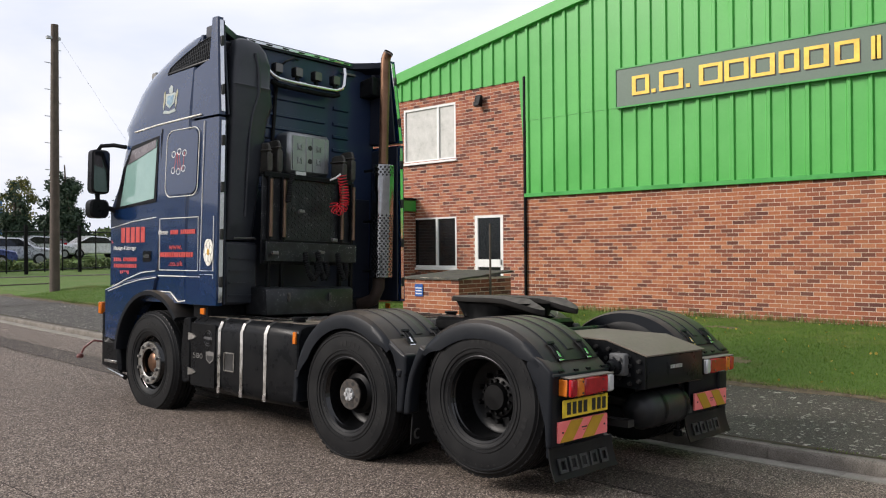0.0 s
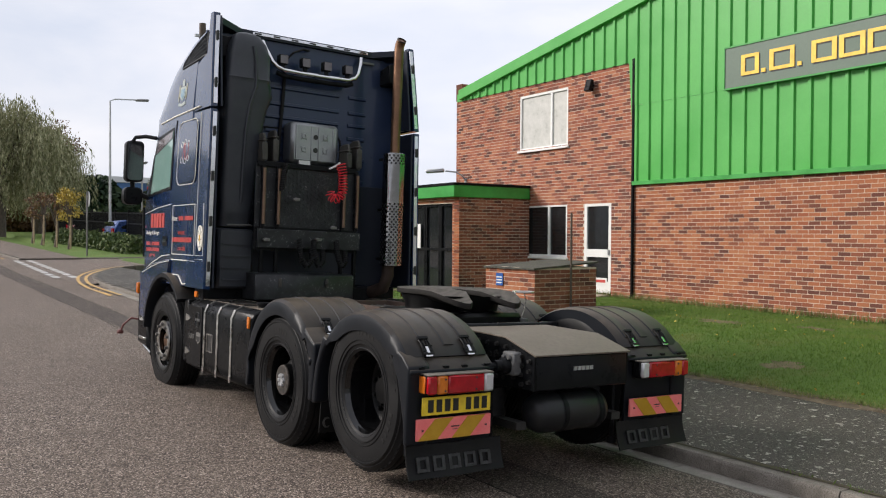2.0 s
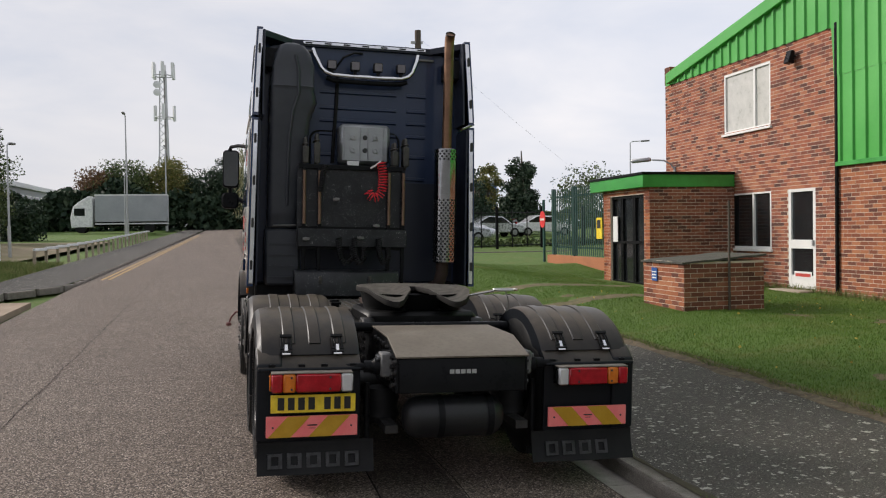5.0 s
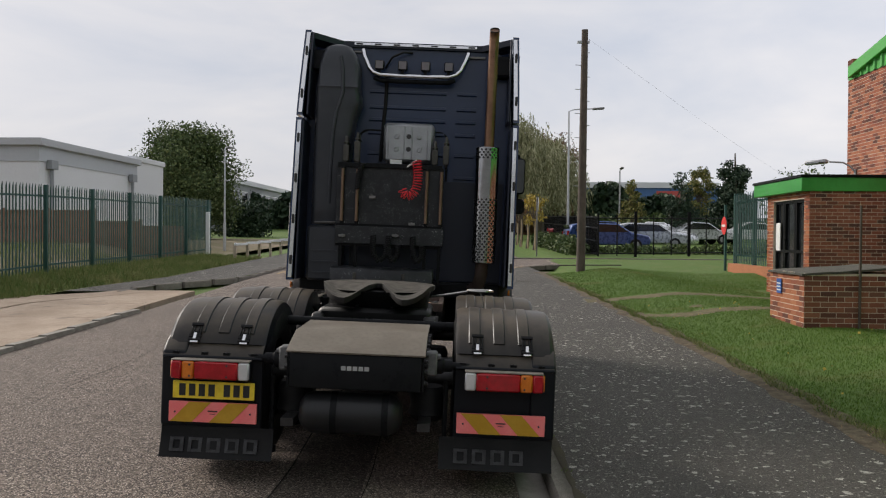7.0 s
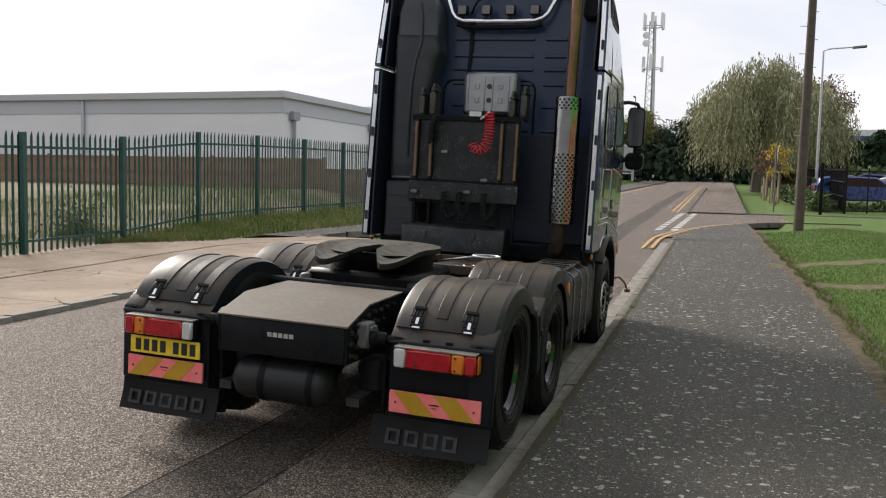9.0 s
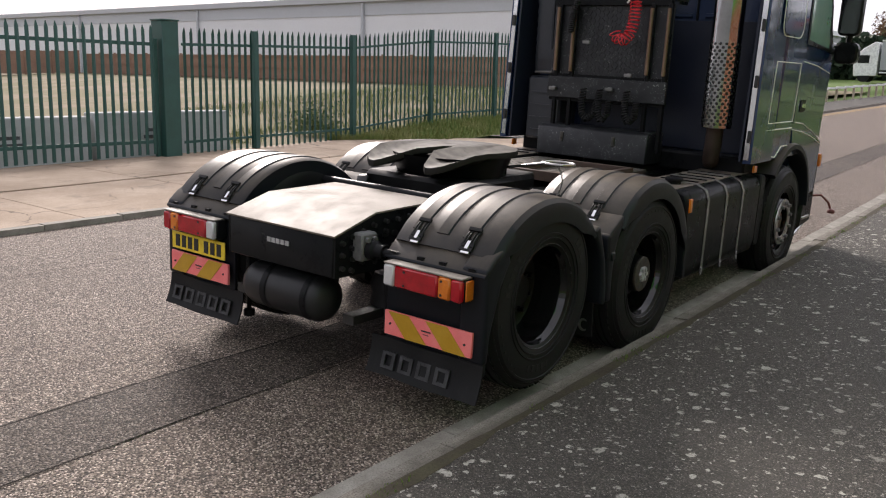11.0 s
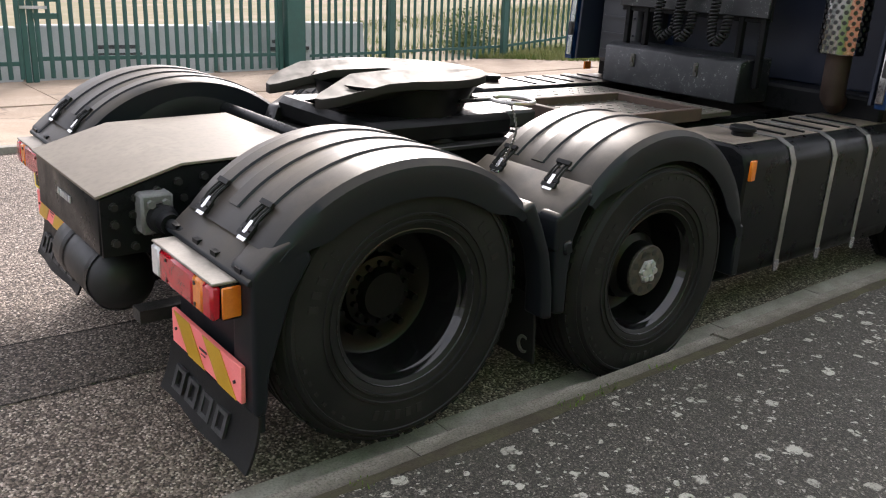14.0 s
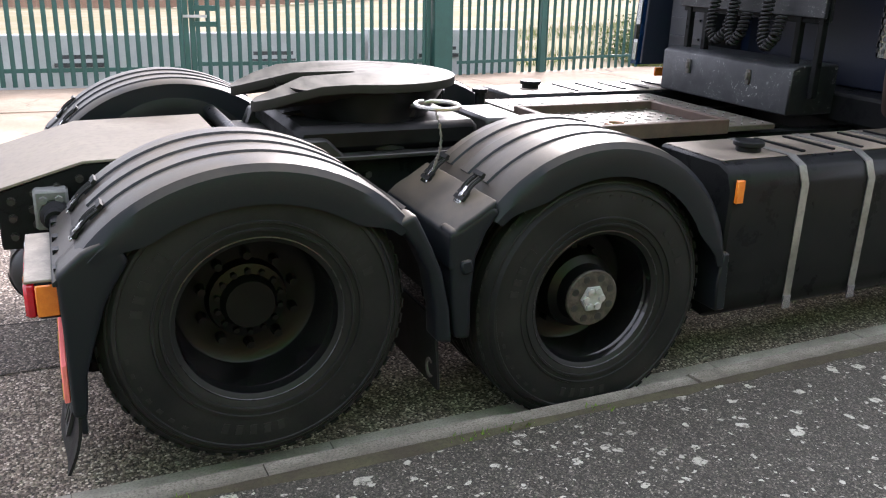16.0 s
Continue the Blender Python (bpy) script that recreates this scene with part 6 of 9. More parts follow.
def coupling():
    cx = 1.40
    bm = B()
    outline = []
    for a in range(-112, 113, 8):
        outline.append((cx + 0.44 * math.cos(radians(a)), 0.44 * math.sin(radians(a))))
    left = [(cx - 0.30, 0.395), (cx - 0.42, 0.360), (cx - 0.51, 0.310), (cx - 0.555, 0.255), (cx - 0.560, 0.210), (cx - 0.53, 0.175), (cx - 0.30, 0.070), (cx - 0.06, 0.032), (cx - 0.03, 0.020)]
    pts = outline + left + [(x, -y) for x, y in left[::-1]]
    tops = [bm.verts.new((x, y, 1.245 - max(0, (cx - 0.26) - x) ** 1.3 * 0.40)) for x, y in pts]
    bots = [bm.verts.new((x, y, 1.207 - max(0, (cx - 0.26) - x) ** 1.3 * 0.43)) for x, y in pts]
    n = len(pts)
    for i, j, k in tessellate_polygon([[Vector((x, y, 0)) for x, y in pts]]):
        bm.faces.new((tops[i], tops[j], tops[k]))
        bm.faces.new((bots[k], bots[j], bots[i]))
    for i in range(n):
        bm.faces.new((tops[i], bots[i], bots[(i + 1) % n], tops[(i + 1) % n]))
    soften(bm, 0.012, 55, 2)
    fw = part("fifth_wheel", bm, worn_plate(cx), truck, "worn greasy fifth wheel coupling plate")
    bm = B()
    for s in (1, -1):
        prism(bm, [(cx - 0.42, 1.09), (cx + 0.34, 1.18), (cx + 0.30, 1.10), (cx - 0.2, 1.03)], s * 0.12, s * 0.15)
    box(bm, cx - 0.14, cx + 0.14, -0.36, 0.36, 1.08, 1.19)
    part("pedestal", bm, M_HUBDARK, fw, bevel=0.01)
    bm = B()
    ring0 = [bm.verts.new((cx + 0.40 * math.cos(k * math.tau / 24), 0.41 * math.sin(k * math.tau / 24), 1.200)) for k in range(24)]
    ring1 = [bm.verts.new((cx - 0.02 + 0.33 * math.cos(k * math.tau / 24), 0.39 * math.sin(k * math.tau / 24), 1.09)) for k in range(24)]
    ring2 = [bm.verts.new((cx + 0.22 * math.cos(k * math.tau / 24), 0.42 * math.sin(k * math.tau / 24), 0.96)) for k in range(24)]
    for u, v in ((ring0, ring1), (ring1, ring2)):
        for k in range(24):
            bm.faces.new((u[k], u[(k + 1) % 24], v[(k + 1) % 24], v[k]))
    part("skirt", bm, M_HUBDARK, fw, "greasy cast underside")
    part("slider_bed", _box(cx - 0.42, cx + 0.42, -0.42, 0.42, 0.956, 1.075), M_HUBDARK, fw, "", 0.03)
    part("frame_plate", _box(0.80, 3.70, -0.388, 0.388, 0.895, 0.905), M_GREASE, truck)
    part("sub_plate", _box(cx - 0.55, cx + 0.50, -0.47, 0.47, 0.934, 0.955), M_GREASE, fw, bevel=0.004)
    bm = B()
    tube(bm, [(cx + 0.10, -0.38, 1.14), (cx + 0.06, -0.58, 1.18), (cx + 0.03, -0.70, 1.205)] + [(cx + 0.04 + 0.085 * math.cos(a), -0.80 - 0.10 * math.sin(a), 1.214) for a in [math.pi * 0.55 + k * math.tau / 16 + math.pi for k in range(16)]], 0.009, 8)
    part("release_handle", bm, M_STEEL, fw, "bright release handle ring")
    bm = B()
    for k in range(20):
        u = k / 19
        obox(bm, Matrix.Translation((cx + 0.03 + 0.02 * math.sin(3 * u), -0.80 - 0.03 * math.sin(5 * u), 1.20 - 0.30 * u)) @ Matrix.Rotation(k * 1.57, 4, "Z") @ Matrix.Rotation(0.3 * math.sin(4 * u), 4, "Y"), 0.009, 0.0035, 0.019)
    part("chain", bm, M_DULL, fw, "thin dull steel chain")
    bm = B()
    rod(bm, (0.80, -0.60, 0.985), (0.80, 0.60, 0.985), 0.034, seg=12)
    part("cross_tube", bm, M_BLACK, truck)
    # ramps on the frame
    for s in (1, -1):
        bm = B()
        prism(bm, [(0.92, 0.93), (1.20, 0.93), (1.10, 1.03), (0.96, 1.03)], s * 0.37, s * 0.46)
        part("slide_ramp", bm, M_GREASE, truck, bevel=0.01)


coupling()


# --- deck between coupling and cab
def deck():
    part("catwalk", _box(2.35, 3.55, -0.46, 0.62, 0.955, 0.985), M_CATWALK, truck, "scuffed chequer-plate catwalk", 0.004)
    bm = B()
    for i in range(16):
        for j in range(14):
            a = 45 if (i + j) % 2 else -45
            obox(bm, Matrix.Translation((2.42 + i * 0.072, -0.42 + j * 0.075, 0.987)) @ Matrix.Rotation(radians(a), 4, "Z"), 0.036, 0.009, 0.005)
    tagged(part("tread_pattern", bm, M_DULL, truck), kind="stuff")
    bm = B()
    for a, b, c, d in ((2.30, 3.20, -0.50, -0.46), (2.30, 3.20, 0.10, 0.14), (2.30, 2.34, -0.46, 0.10), (3.16, 3.20, -0.46, 0.10)):
        box(bm, a, b, c, d, 0.955, 1.03)
    part("battery_tray_rim", bm, plain("rusty_brown_iron", (0.050, 0.031, 0.024), 0.8, 0.0, (0.095, 0.060, 0.045), 6, 80), truck, "rusty brown rim of a deck tray", 0.004)
    for x, y in ((2.45, -0.20), (2.62, -0.34)):
        bm = B()
        tube(bm, [(x + 0.05 * math.cos(t), y + 0.05 * math.sin(t), 1.0) for t in [k * 0.6 for k in range(11)]], 0.012, 8)
        part("lashing_ring", bm, M_RUST, truck)
    # hoses and fittings ahead of the coupling
    for k in range(3):
        bm = B()
        tube(bm, [(1.86, 0.10 + 0.07 * k, 0.97), (2.0, 0.14 + 0.06 * k, 1.0), (2.16, 0.20 + 0.08 * k, 0.985), (2.36, 0.16 + 0.09 * k, 0.95)], 0.012, 8)
        part("hose", bm, M_RUBBER, truck)
    bm = B()
    box(bm, 1.98, 2.20, -0.18, 0.22, 0.94, 1.03)
    part("valve_block", bm, M_GREASE, truck, bevel=0.015)
    for x, y in ((2.02, 0.52), (2.28, 0.50)):
        bm = B()
        rod(bm, (x, y, 0.93), (x, y, 1.05), 0.03, seg=12)
        rod(bm, (x, y, 1.05), (x, y, 1.07), 0.045, seg=12)
        part("filler_cap", bm, M_BLACK, truck)


deck()


# --- fuel tanks and lockers
def side_tank(side, x0, x1, straps):
    bm = B()
    yo = 1.215
    sec = [(0.72, 0.34), (yo - 0.09, 0.285), (yo - 0.02, 0.33), (yo, 0.42), (yo, 0.88), (yo - 0.03, 0.955), (yo - 0.10, 0.985), (0.72, 0.985)]
    sweep(bm, sec, [(lambda p, x=x: Vector((x, side * p[0], p[1]))) for x in (x0, x1)])
    t = part("fuel_tank", bm, M_BLACK, truck, "black side tank with steel straps", 0.012)
    part("top_plate", _box(x0 + 0.02, x1 - 0.02, side * 0.735, side * (yo - 0.105), 0.9855, 0.9895), M_TANKTOP, t, "dusty brown tank top", 0.002)
    for x in straps:
        bm = B()
        s2 = [(0.74, 0.9935), (yo - 0.098, 0.9935), (yo - 0.026, 0.960), (yo + 0.006, 0.885), (yo + 0.006, 0.32), (yo + 0.002, 0.32), (yo + 0.001, 0.885), (yo - 0.03, 0.955), (yo - 0.10, 0.9895), (0.74, 0.9895)]
        sweep(bm, s2, [(lambda p, xx=xx: Vector((xx, side * p[0], p[1]))) for xx in (x - 0.021, x + 0.021)])
        st = part("strap", bm, M_STEEL if side > 0 else M_DULL, t, "worn steel strap")
        part("strap_end", _box(x - 0.022, x + 0.022, side * (yo + 0.006), side * (yo + 0.010), 0.31, 0.37), M_CHROME, t, "bright strap end")
    bm = B()
    rod(bm, (x0 + 0.28, side * 0.98, 0.985), (x0 + 0.28, side * 0.98, 1.012), 0.055, seg=18)
    rod(bm, (x0 + 0.28, side * 0.98, 1.012), (x0 + 0.28, side * 0.98, 1.035), 0.068, seg=18)
    part("filler_cap", bm, M_BLACK, t, bevel=0.004)
    for i in range(5):
        part("top_ridge", _box(x0 + 0.5 + 0.18 * i, x0 + 0.52 + 0.18 * i, side * 0.78, side * 1.08, 0.9895, 0.998), M_BLACK, t)
    mk = part("side_marker", _box(x0 + 0.012, x0 + 0.052, side * yo, side * (yo + 0.018), 0.83, 0.93), M_AMBER, t, "amber side marker lamp", 0.004)
    return t


tl = side_tank(1, 2.60, 4.22, (3.04, 3.39, 3.74))
tr = side_tank(-1, 2.60, 4.22, (3.00, 3.40, 3.78))


def locker():
    """Locker door on the left tank line, with hinges and painted marks."""
    bm = B()
    box(bm, 3.80, 4.21, 1.212, 1.226, 0.34, 0.93)
    d = part("locker_door", bm, M_BLACK, truck, "black locker door with pale painted marks", 0.006)
    for z in (0.47, 0.80):
        bm = B()
        prism(bm, [(4.24, z - 0.035), (4.24, z + 0.035), (4.17, z + 0.025), (4.11, z), (4.17, z - 0.025)], 1.227, 1.236)
        part("hinge", bm, M_STEEL, d, "grey steel hinge")
    bm = B()
    for r in (0.074, 0.052):
        lathe(bm, [(r, -0.001), (r, 0.0015), (r - 0.006, 0.0015), (r - 0.006, -0.001)], Matrix.Translation((3.915, 1.228, 0.798)) @ Matrix.Rotation(math.pi / 2, 4, "X"), 28)
    box(bm, 3.845, 3.985, 1.227, 1.2285, 0.785, 0.811)
    part("painted_ring", bm, M_FADED, d)
    words("painted_number", "580", 4.164, 4.000, 0.602, 0.650, 1.2285, M_DULL, d, 0.0, False)
    bm = B()
    prism(bm, [(3.88, 0.565), (3.82, 0.60), (3.815, 0.672), (3.88, 0.680), (3.945, 0.672), (3.94, 0.60)], 1.227, 1.2285)
    shield = part("crest_shape", bm, M_DULL, d)
    bm = B()
    prism(bm, [(3.88, 0.580), (3.832, 0.608), (3.828, 0.640), (3.932, 0.640), (3.928, 0.608)], 1.2287, 1.2296)
    part("crest_field", bm, M_INK, shield)
    bm = B()
    for a, b, c, e in ((3.50, 3.66, 0.52, 0.53), (3.50, 3.66, 0.68, 0.69), (3.50, 3.51, 0.53, 0.68), (3.65, 3.66, 0.53, 0.68)):
        box(bm, a, b, 1.214, 1.224, c, e)
    part("tank_recess_rim", bm, M_STEEL, tl)
    part("tank_recess", _box(3.51, 3.65, 1.214, 1.217, 0.53, 0.68), M_INK, tl)
    # square guard behind each front wheel and amber lamp on a stalk
    for s in (1, -1):
        bm = B()
        prism(bm, [(4.26, 0.36), (4.40, 0.34), (4.44, 0.60), (4.40, 0.96), (4.28, 0.98)], s * 0.80, s * 1.20)
        part("front_wheel_apron", bm, M_BLACK, truck, bevel=0.015)
        part("stalk_marker", _box(4.02, 4.09, s * 1.19, s * 1.21, 1.01, 1.07), M_AMBER, truck, "amber lamp under the cab", 0.004)


locker()


# --- cab
def cab_shell():
    bm = B()
    # levels: height, front, half width, front corner along and across
    levels = [(1.10, 5.98, 1.205, 0.22, 0.20), (1.40, 6.02, 1.220, 0.26, 0.22), (2.05, 6.05, 1.230, 0.32, 0.28), (2.50, 5.92, 1.225, 0.36, 0.30), (2.83, 5.78, 1.215, 0.30, 0.26), (2.92, 5.96, 1.213, 0.50, 0.36), (3.05, 6.02, 1.208, 0.78, 0.44), (3.27, 5.86, 1.190, 0.78, 0.46), (3.40, 5.72, 1.180, 0.80, 0.46), (3.52, 5.50, 1.165, 0.80, 0.46), (3.64, 5.16, 1.140, 0.62, 0.46), (3.72, 4.84, 1.10, 0.40, 0.42), (3.765, 4.58, 1.03, 0.22, 0.34)]
    rings = []
    xr = 4.34
    for z, xf, hw, r, ry in levels:
        pts = [(xr, -hw + 0.04), (xr + 0.04, -hw)]
        pts += [(xr + (xf - r - xr) * t, -hw) for t in (0.25, 0.5, 0.75)]
        for k in range(7):
            a = radians(-90 + 15 * k)
            pts.append((xf - r + r * math.cos(a), -hw + ry + ry * math.sin(a)))
        half = pts
        full = half + [(x, -y) for x, y in half[::-1]]
        rings.append([bm.verts.new((x, y, z)) for x, y in full])
    n = len(rings[0])
    for a, b in zip(rings, rings[1:]):
        for k in range(n):
            bm.faces.new((a[k], a[(k + 1) % n], b[(k + 1) % n], b[k]))
    bm.faces.new(rings[0][::-1]), bm.faces.new(rings[-1])
    return cpart("cab", bm, M_BLUE, truck, "glossy dark blue high-roof sleeper cab", sharp=30)


cab = cab_shell()


def on_side(x, z, s, out=0.003):
    """A place on the cab's flank."""
    zs = [(1.10, 1.205), (1.40, 1.220), (2.05, 1.230), (2.50, 1.225), (2.92, 1.213), (3.05, 1.208), (3.27, 1.19), (3.40, 1.18), (3.52, 1.165)]
    hw = zs[0][1]
    for (a, ha), (b, hb) in zip(zs, zs[1:]):
        if a <= z <= b:
            hw = ha + (hb - ha) * (z - a) / (b - a)
    return Vector((x, s * (hw + out), z))


def side_panel(name, pts, mat, s, out, label="", parent=None):
    """A thin panel that follows the flank."""
    bm = B()
    a = [bm.verts.new(on_side(x, z, s, out)) for x, z in pts]
    b = [bm.verts.new(on_side(x, z, s, out - 0.006)) for x, z in pts]
    n = len(pts)
    bm.faces.new(a), bm.faces.new(b[::-1])
    for i in range(n):
        bm.faces.new((a[i], b[i], b[(i + 1) % n], a[(i + 1) % n]))
    return cpart(name, bm, mat, parent or cab, label)


def side_line(pts, s, r=0.005, mat=None, closed=False, parent=None, name="coach_line"):
    bm = B()
    q = [on_side(x, z, s, 0.003) for x, z in (pts + pts[:1] if closed else pts)]
    tube(bm, q, r, 6)
    return cpart(name, bm, mat or M_CREAMLINE, parent or cab)


def rounded(x0, x1, z0, z1, r, n=4):
    pts = []
    for cx, cz, a0 in ((x1 - r, z1 - r, 0), (x0 + r, z1 - r, 90), (x0 + r, z0 + r, 180), (x1 - r, z0 + r, 270)):
        for k in range(n + 1):
            a = radians(a0 + 90 * k / n)
            pts.append((cx + r * math.cos(a), cz + r * math.sin(a)))
    return pts


# opaque pale green paints the sky seen through the tinted glass
M_CABGLASS = plain("cab_glass_painted_sky", (0.21, 0.36, 0.32), 0.05, 0, (0.26, 0.41, 0.37), 2, 20, 0.1, 0.0, coat=1.0)
M_VISOR = plain("smoked_wind_deflector", (0.10, 0.085, 0.09), 0.2, 0, None, 3, 30, 0.1, 0.0, coat=0.6)


def fairing_edge(z):
    """Trailing edge of a fairing: place along and half width at a height."""
    if z < 2.87:
        u = (z - 1.1) / 1.76
        return 3.815 + 0.055 * u, 1.196 - 0.021 * u
    u = (z - 2.86) / 0.94
    return 3.87 + 0.13 * u, 1.175 - 0.035 * u ** 1.3


def letter_row(s, x0, x1, z0, z1, n, mat, gaps=(), name="letter_bar"):
    """Plain blocks in place of painted letters."""
    w = (x1 - x0) / n
    bm = B()
    for i in range(n):
        if i in gaps:
            continue
        a, b = x0 + w * (i + 0.12), x0 + w * (i + 0.88)
        q = [on_side(a, z0, s, 0.004), on_side(b, z0, s, 0.004), on_side(b, z1, s, 0.004), on_side(a, z1, s, 0.004)]
        f = [bm.verts.new(v) for v in q]
        g = [bm.verts.new(v - Vector((0, s * 0.003, 0))) for v in q]
        bm.faces.new(f), bm.faces.new(g[::-1])
        for k in range(4):
            bm.faces.new((f[k], g[k], g[(k + 1) % 4], f[(k + 1) % 4]))
    return tagged(cpart(name, bm, mat, cab), kind="stuff")


def cab_side(s):
    # door with window
    door = side_panel("door", [(5.87, 1.24), (5.50, 1.33), (4.885, 1.42), (4.885, 2.80), (5.42, 2.78), (5.60, 2.45), (5.87, 2.05)], M_BLUE, s, 0.006, "glossy blue cab door")
    side_panel("door_seal", [(5.78, 2.055), (4.925, 2.105), (4.915, 2.775), (5.46, 2.715), (5.63, 2.48)], M_BLACK, s, 0.008, "", door)
    side_panel("door_glass", [(5.66, 2.085), (4.965, 2.140), (4.945, 2.735), (5.45, 2.64), (5.555, 2.49)], M_CABGLASS, s, 0.011, "door window with pale sky painted in", door)
    side_panel("wind_deflector", [(5.52, 2.52), (4.96, 2.66), (4.955, 2.74), (5.44, 2.665)], M_VISOR, s, 0.016, "smoked wind deflector", door)
    side_panel("handle_recess", rounded(5.00, 5.17, 1.50, 1.61, 0.02), M_BLACK, s, 0.009, "", door)
    side_panel("handle", rounded(5.02, 5.14, 1.54, 1.575, 0.012), M_CHROME, s, 0.020, "chrome door handle", door)
    # sleeper panel and its blind window
    side_panel("sleeper_panel", rounded(4.19, 4.74, 2.16, 2.78, 0.09), M_BLUE, s, 0.008, "blind sleeper window panel")
    side_line(rounded(4.17, 4.76, 2.14, 2.80, 0.10), s, 0.0045, closed=True)
    side_line([(5.42, 2.86), (4.95, 2.89), (4.16, 2.91)], s, 0.009, M_CREAMLINE)
    side_line([(4.868, 1.40), (4.868, 2.84)], s, 0.006, M_INK, name="door_gap")
    side_line([(4.845, 1.42), (4.845, 1.93), (4.14, 1.93), (4.14, 1.42)], s, 0.005, closed=True)
    side_line([(5.86, 1.86), (5.40, 1.92), (4.92, 1.95)], s, 0.005)
    side_line([(5.86, 1.22), (5.55, 1.31), (5.20, 1.39), (4.93, 1.41)], s, 0.006)
    side_line([(4.86, 1.362), (4.10, 1.362), (4.13, 1.15), (4.50, 1.115), (4.64, 1.205), (4.86, 1.205)], s, 0.006)
    bm = B()
    tube(bm, [(4.87, s * 1.234, 1.345), (5.20, s * 1.234, 1.315), (5.50, s * 1.234, 1.265), (5.86, s * 1.234, 1.185)], 0.005, 6)
    part("coach_line", bm, M_CREAMLINE, truck)
    # lettering as plain blocks
    if s > 0:
        letter_row(s, 5.13, 5.86, 1.70, 1.86, 7, M_REDLET, (5,))
        words("painted_words", "Haulage & Storage", 5.796, 5.318, 1.612, 1.668, on_side(5.5, 1.64, s, 0.0075).y, M_CREAMLINE, cab, 0.25)
        for z in (1.522, 1.455):
            letter_row(s, 5.30, 5.80, z - 0.018, z + 0.022, 12, M_REDLET)
        letter_row(s, 5.46, 5.66, 1.372, 1.408, 5, M_REDLET)
        words("painted_words", "Phone", 4.872, 4.690, 1.772, 1.822, on_side(4.8, 1.80, s, 0.0045).y, M_CREAMLINE, cab, 0.3)
        letter_row(s, 4.19, 4.645, 1.772, 1.815, 12, M_REDLET, (7,))
        words("painted_words", "www.", 4.660, 4.425, 1.622, 1.662, on_side(4.5, 1.64, s, 0.0045).y, M_REDLET, cab)
        letter_row(s, 4.223, 4.836, 1.548, 1.597, 14, M_REDLET)
        words("painted_words", ".co.uk", 4.665, 4.405, 1.462, 1.512, on_side(4.5, 1.49, s, 0.0045).y, M_REDLET, cab)
        side_line([(4.10, 1.42), (4.10, 2.84)], s, 0.004)
        side_line([(4.10, 1.385), (3.88, 1.385), (3.88, 1.13), (4.10, 1.13)], s, 0.004, closed=True)
        side_line([(4.10, 1.42), (3.88, 1.42), (3.88, 1.93)], s, 0.004)
        # knotted monogram: interlaced loops
        for k, (cx, cz) in enumerate(((4.62, 2.56), (4.52, 2.58), (4.42, 2.56), (4.62, 2.40), (4.52, 2.385), (4.43, 2.41))):
            side_line([(cx + 0.035 * math.cos(a), cz + 0.03 * math.sin(a)) for a in [i * math.tau / 10 for i in range(10)]], s, 0.005, closed=True, name="monogram_loop")
        for x0, x1 in ((4.60, 4.56), (4.52, 4.56), (4.48, 4.52), (4.44, 4.42)):
            side_line([(x0, 2.40), (x1, 2.57)], s, 0.006, M_REDLET, name="monogram_stroke")
        # faded crest on the roof flank
        faded = plain("faded_crest_paint", (0.42, 0.44, 0.40), 0.4, 0, (0.22, 0.34, 0.36), 14, 60)
        crest = side_panel("crest", [(4.755, 3.035), (4.84, 3.085), (4.85, 3.19), (4.665, 3.19), (4.675, 3.085)], faded, s, 0.004, "faded pale crest")
        side_panel("crest_field", [(4.757, 3.06), (4.81, 3.095), (4.815, 3.165), (4.70, 3.165), (4.705, 3.095)], plain("faded_blue_crest_paint", (0.10, 0.22, 0.34), 0.4, 0, (0.30, 0.40, 0.42), 30, 60), s, 0.006, "", crest)
        side_panel("crest_top", [(4.79, 3.195), (4.80, 3.245), (4.765, 3.275), (4.725, 3.25), (4.725, 3.195)], faded, s, 0.004, "", crest)
        gilt = plain("faded_gilt_paint", (0.40, 0.36, 0.20), 0.4, 0, (0.30, 0.36, 0.34), 25, 60)
        for x, e in ((4.868, 1), (4.648, -1)):
            side_panel("crest_supporter", [(x, 3.03), (x + 0.022 * e, 3.07), (x + 0.012 * e, 3.13), (x + 0.026 * e, 3.19), (x + 0.002 * e, 3.225), (x - 0.012 * e, 3.16), (x - 0.008 * e, 3.08)][::e], gilt, s, 0.004, "", crest)
        side_panel("crest_ribbon", [(4.88, 2.995), (4.86, 3.025), (4.757, 3.008), (4.655, 3.025), (4.635, 2.995), (4.757, 2.98)], faded, s, 0.0045, "", crest)
        petals = [(a, 1.0 + 0.10 * abs(math.cos(2.5 * a + 0.78))) for a in [i * math.tau / 40 for i in range(40)]]
        rose = side_panel("rose_badge", [(3.95 + 0.072 * q * math.cos(a), 1.595 + 0.118 * q * math.sin(a)) for a, q in petals], M_CREAMLINE, s, 0.012, "white rose badge")
        for k in range(5):
            a = math.tau * (k + 0.25) / 5
            cx, cz = 3.95 + 0.040 * math.cos(a), 1.595 + 0.066 * math.sin(a)
            bm = B()
            tube(bm, [on_side(cx + 0.026 * math.cos(b), cz + 0.042 * math.sin(b), s, 0.0125) for b in [i * math.tau / 12 for i in range(13)]], 0.0022, 5)
            cpart("petal_line", bm, M_DULL, rose)
        side_panel("rose_centre", rounded(3.932, 3.968, 1.565, 1.625, 0.017), M_GOLD, s, 0.015, "", rose)
    # side cheek of the roof with its ribbed air grille
    bm = B()
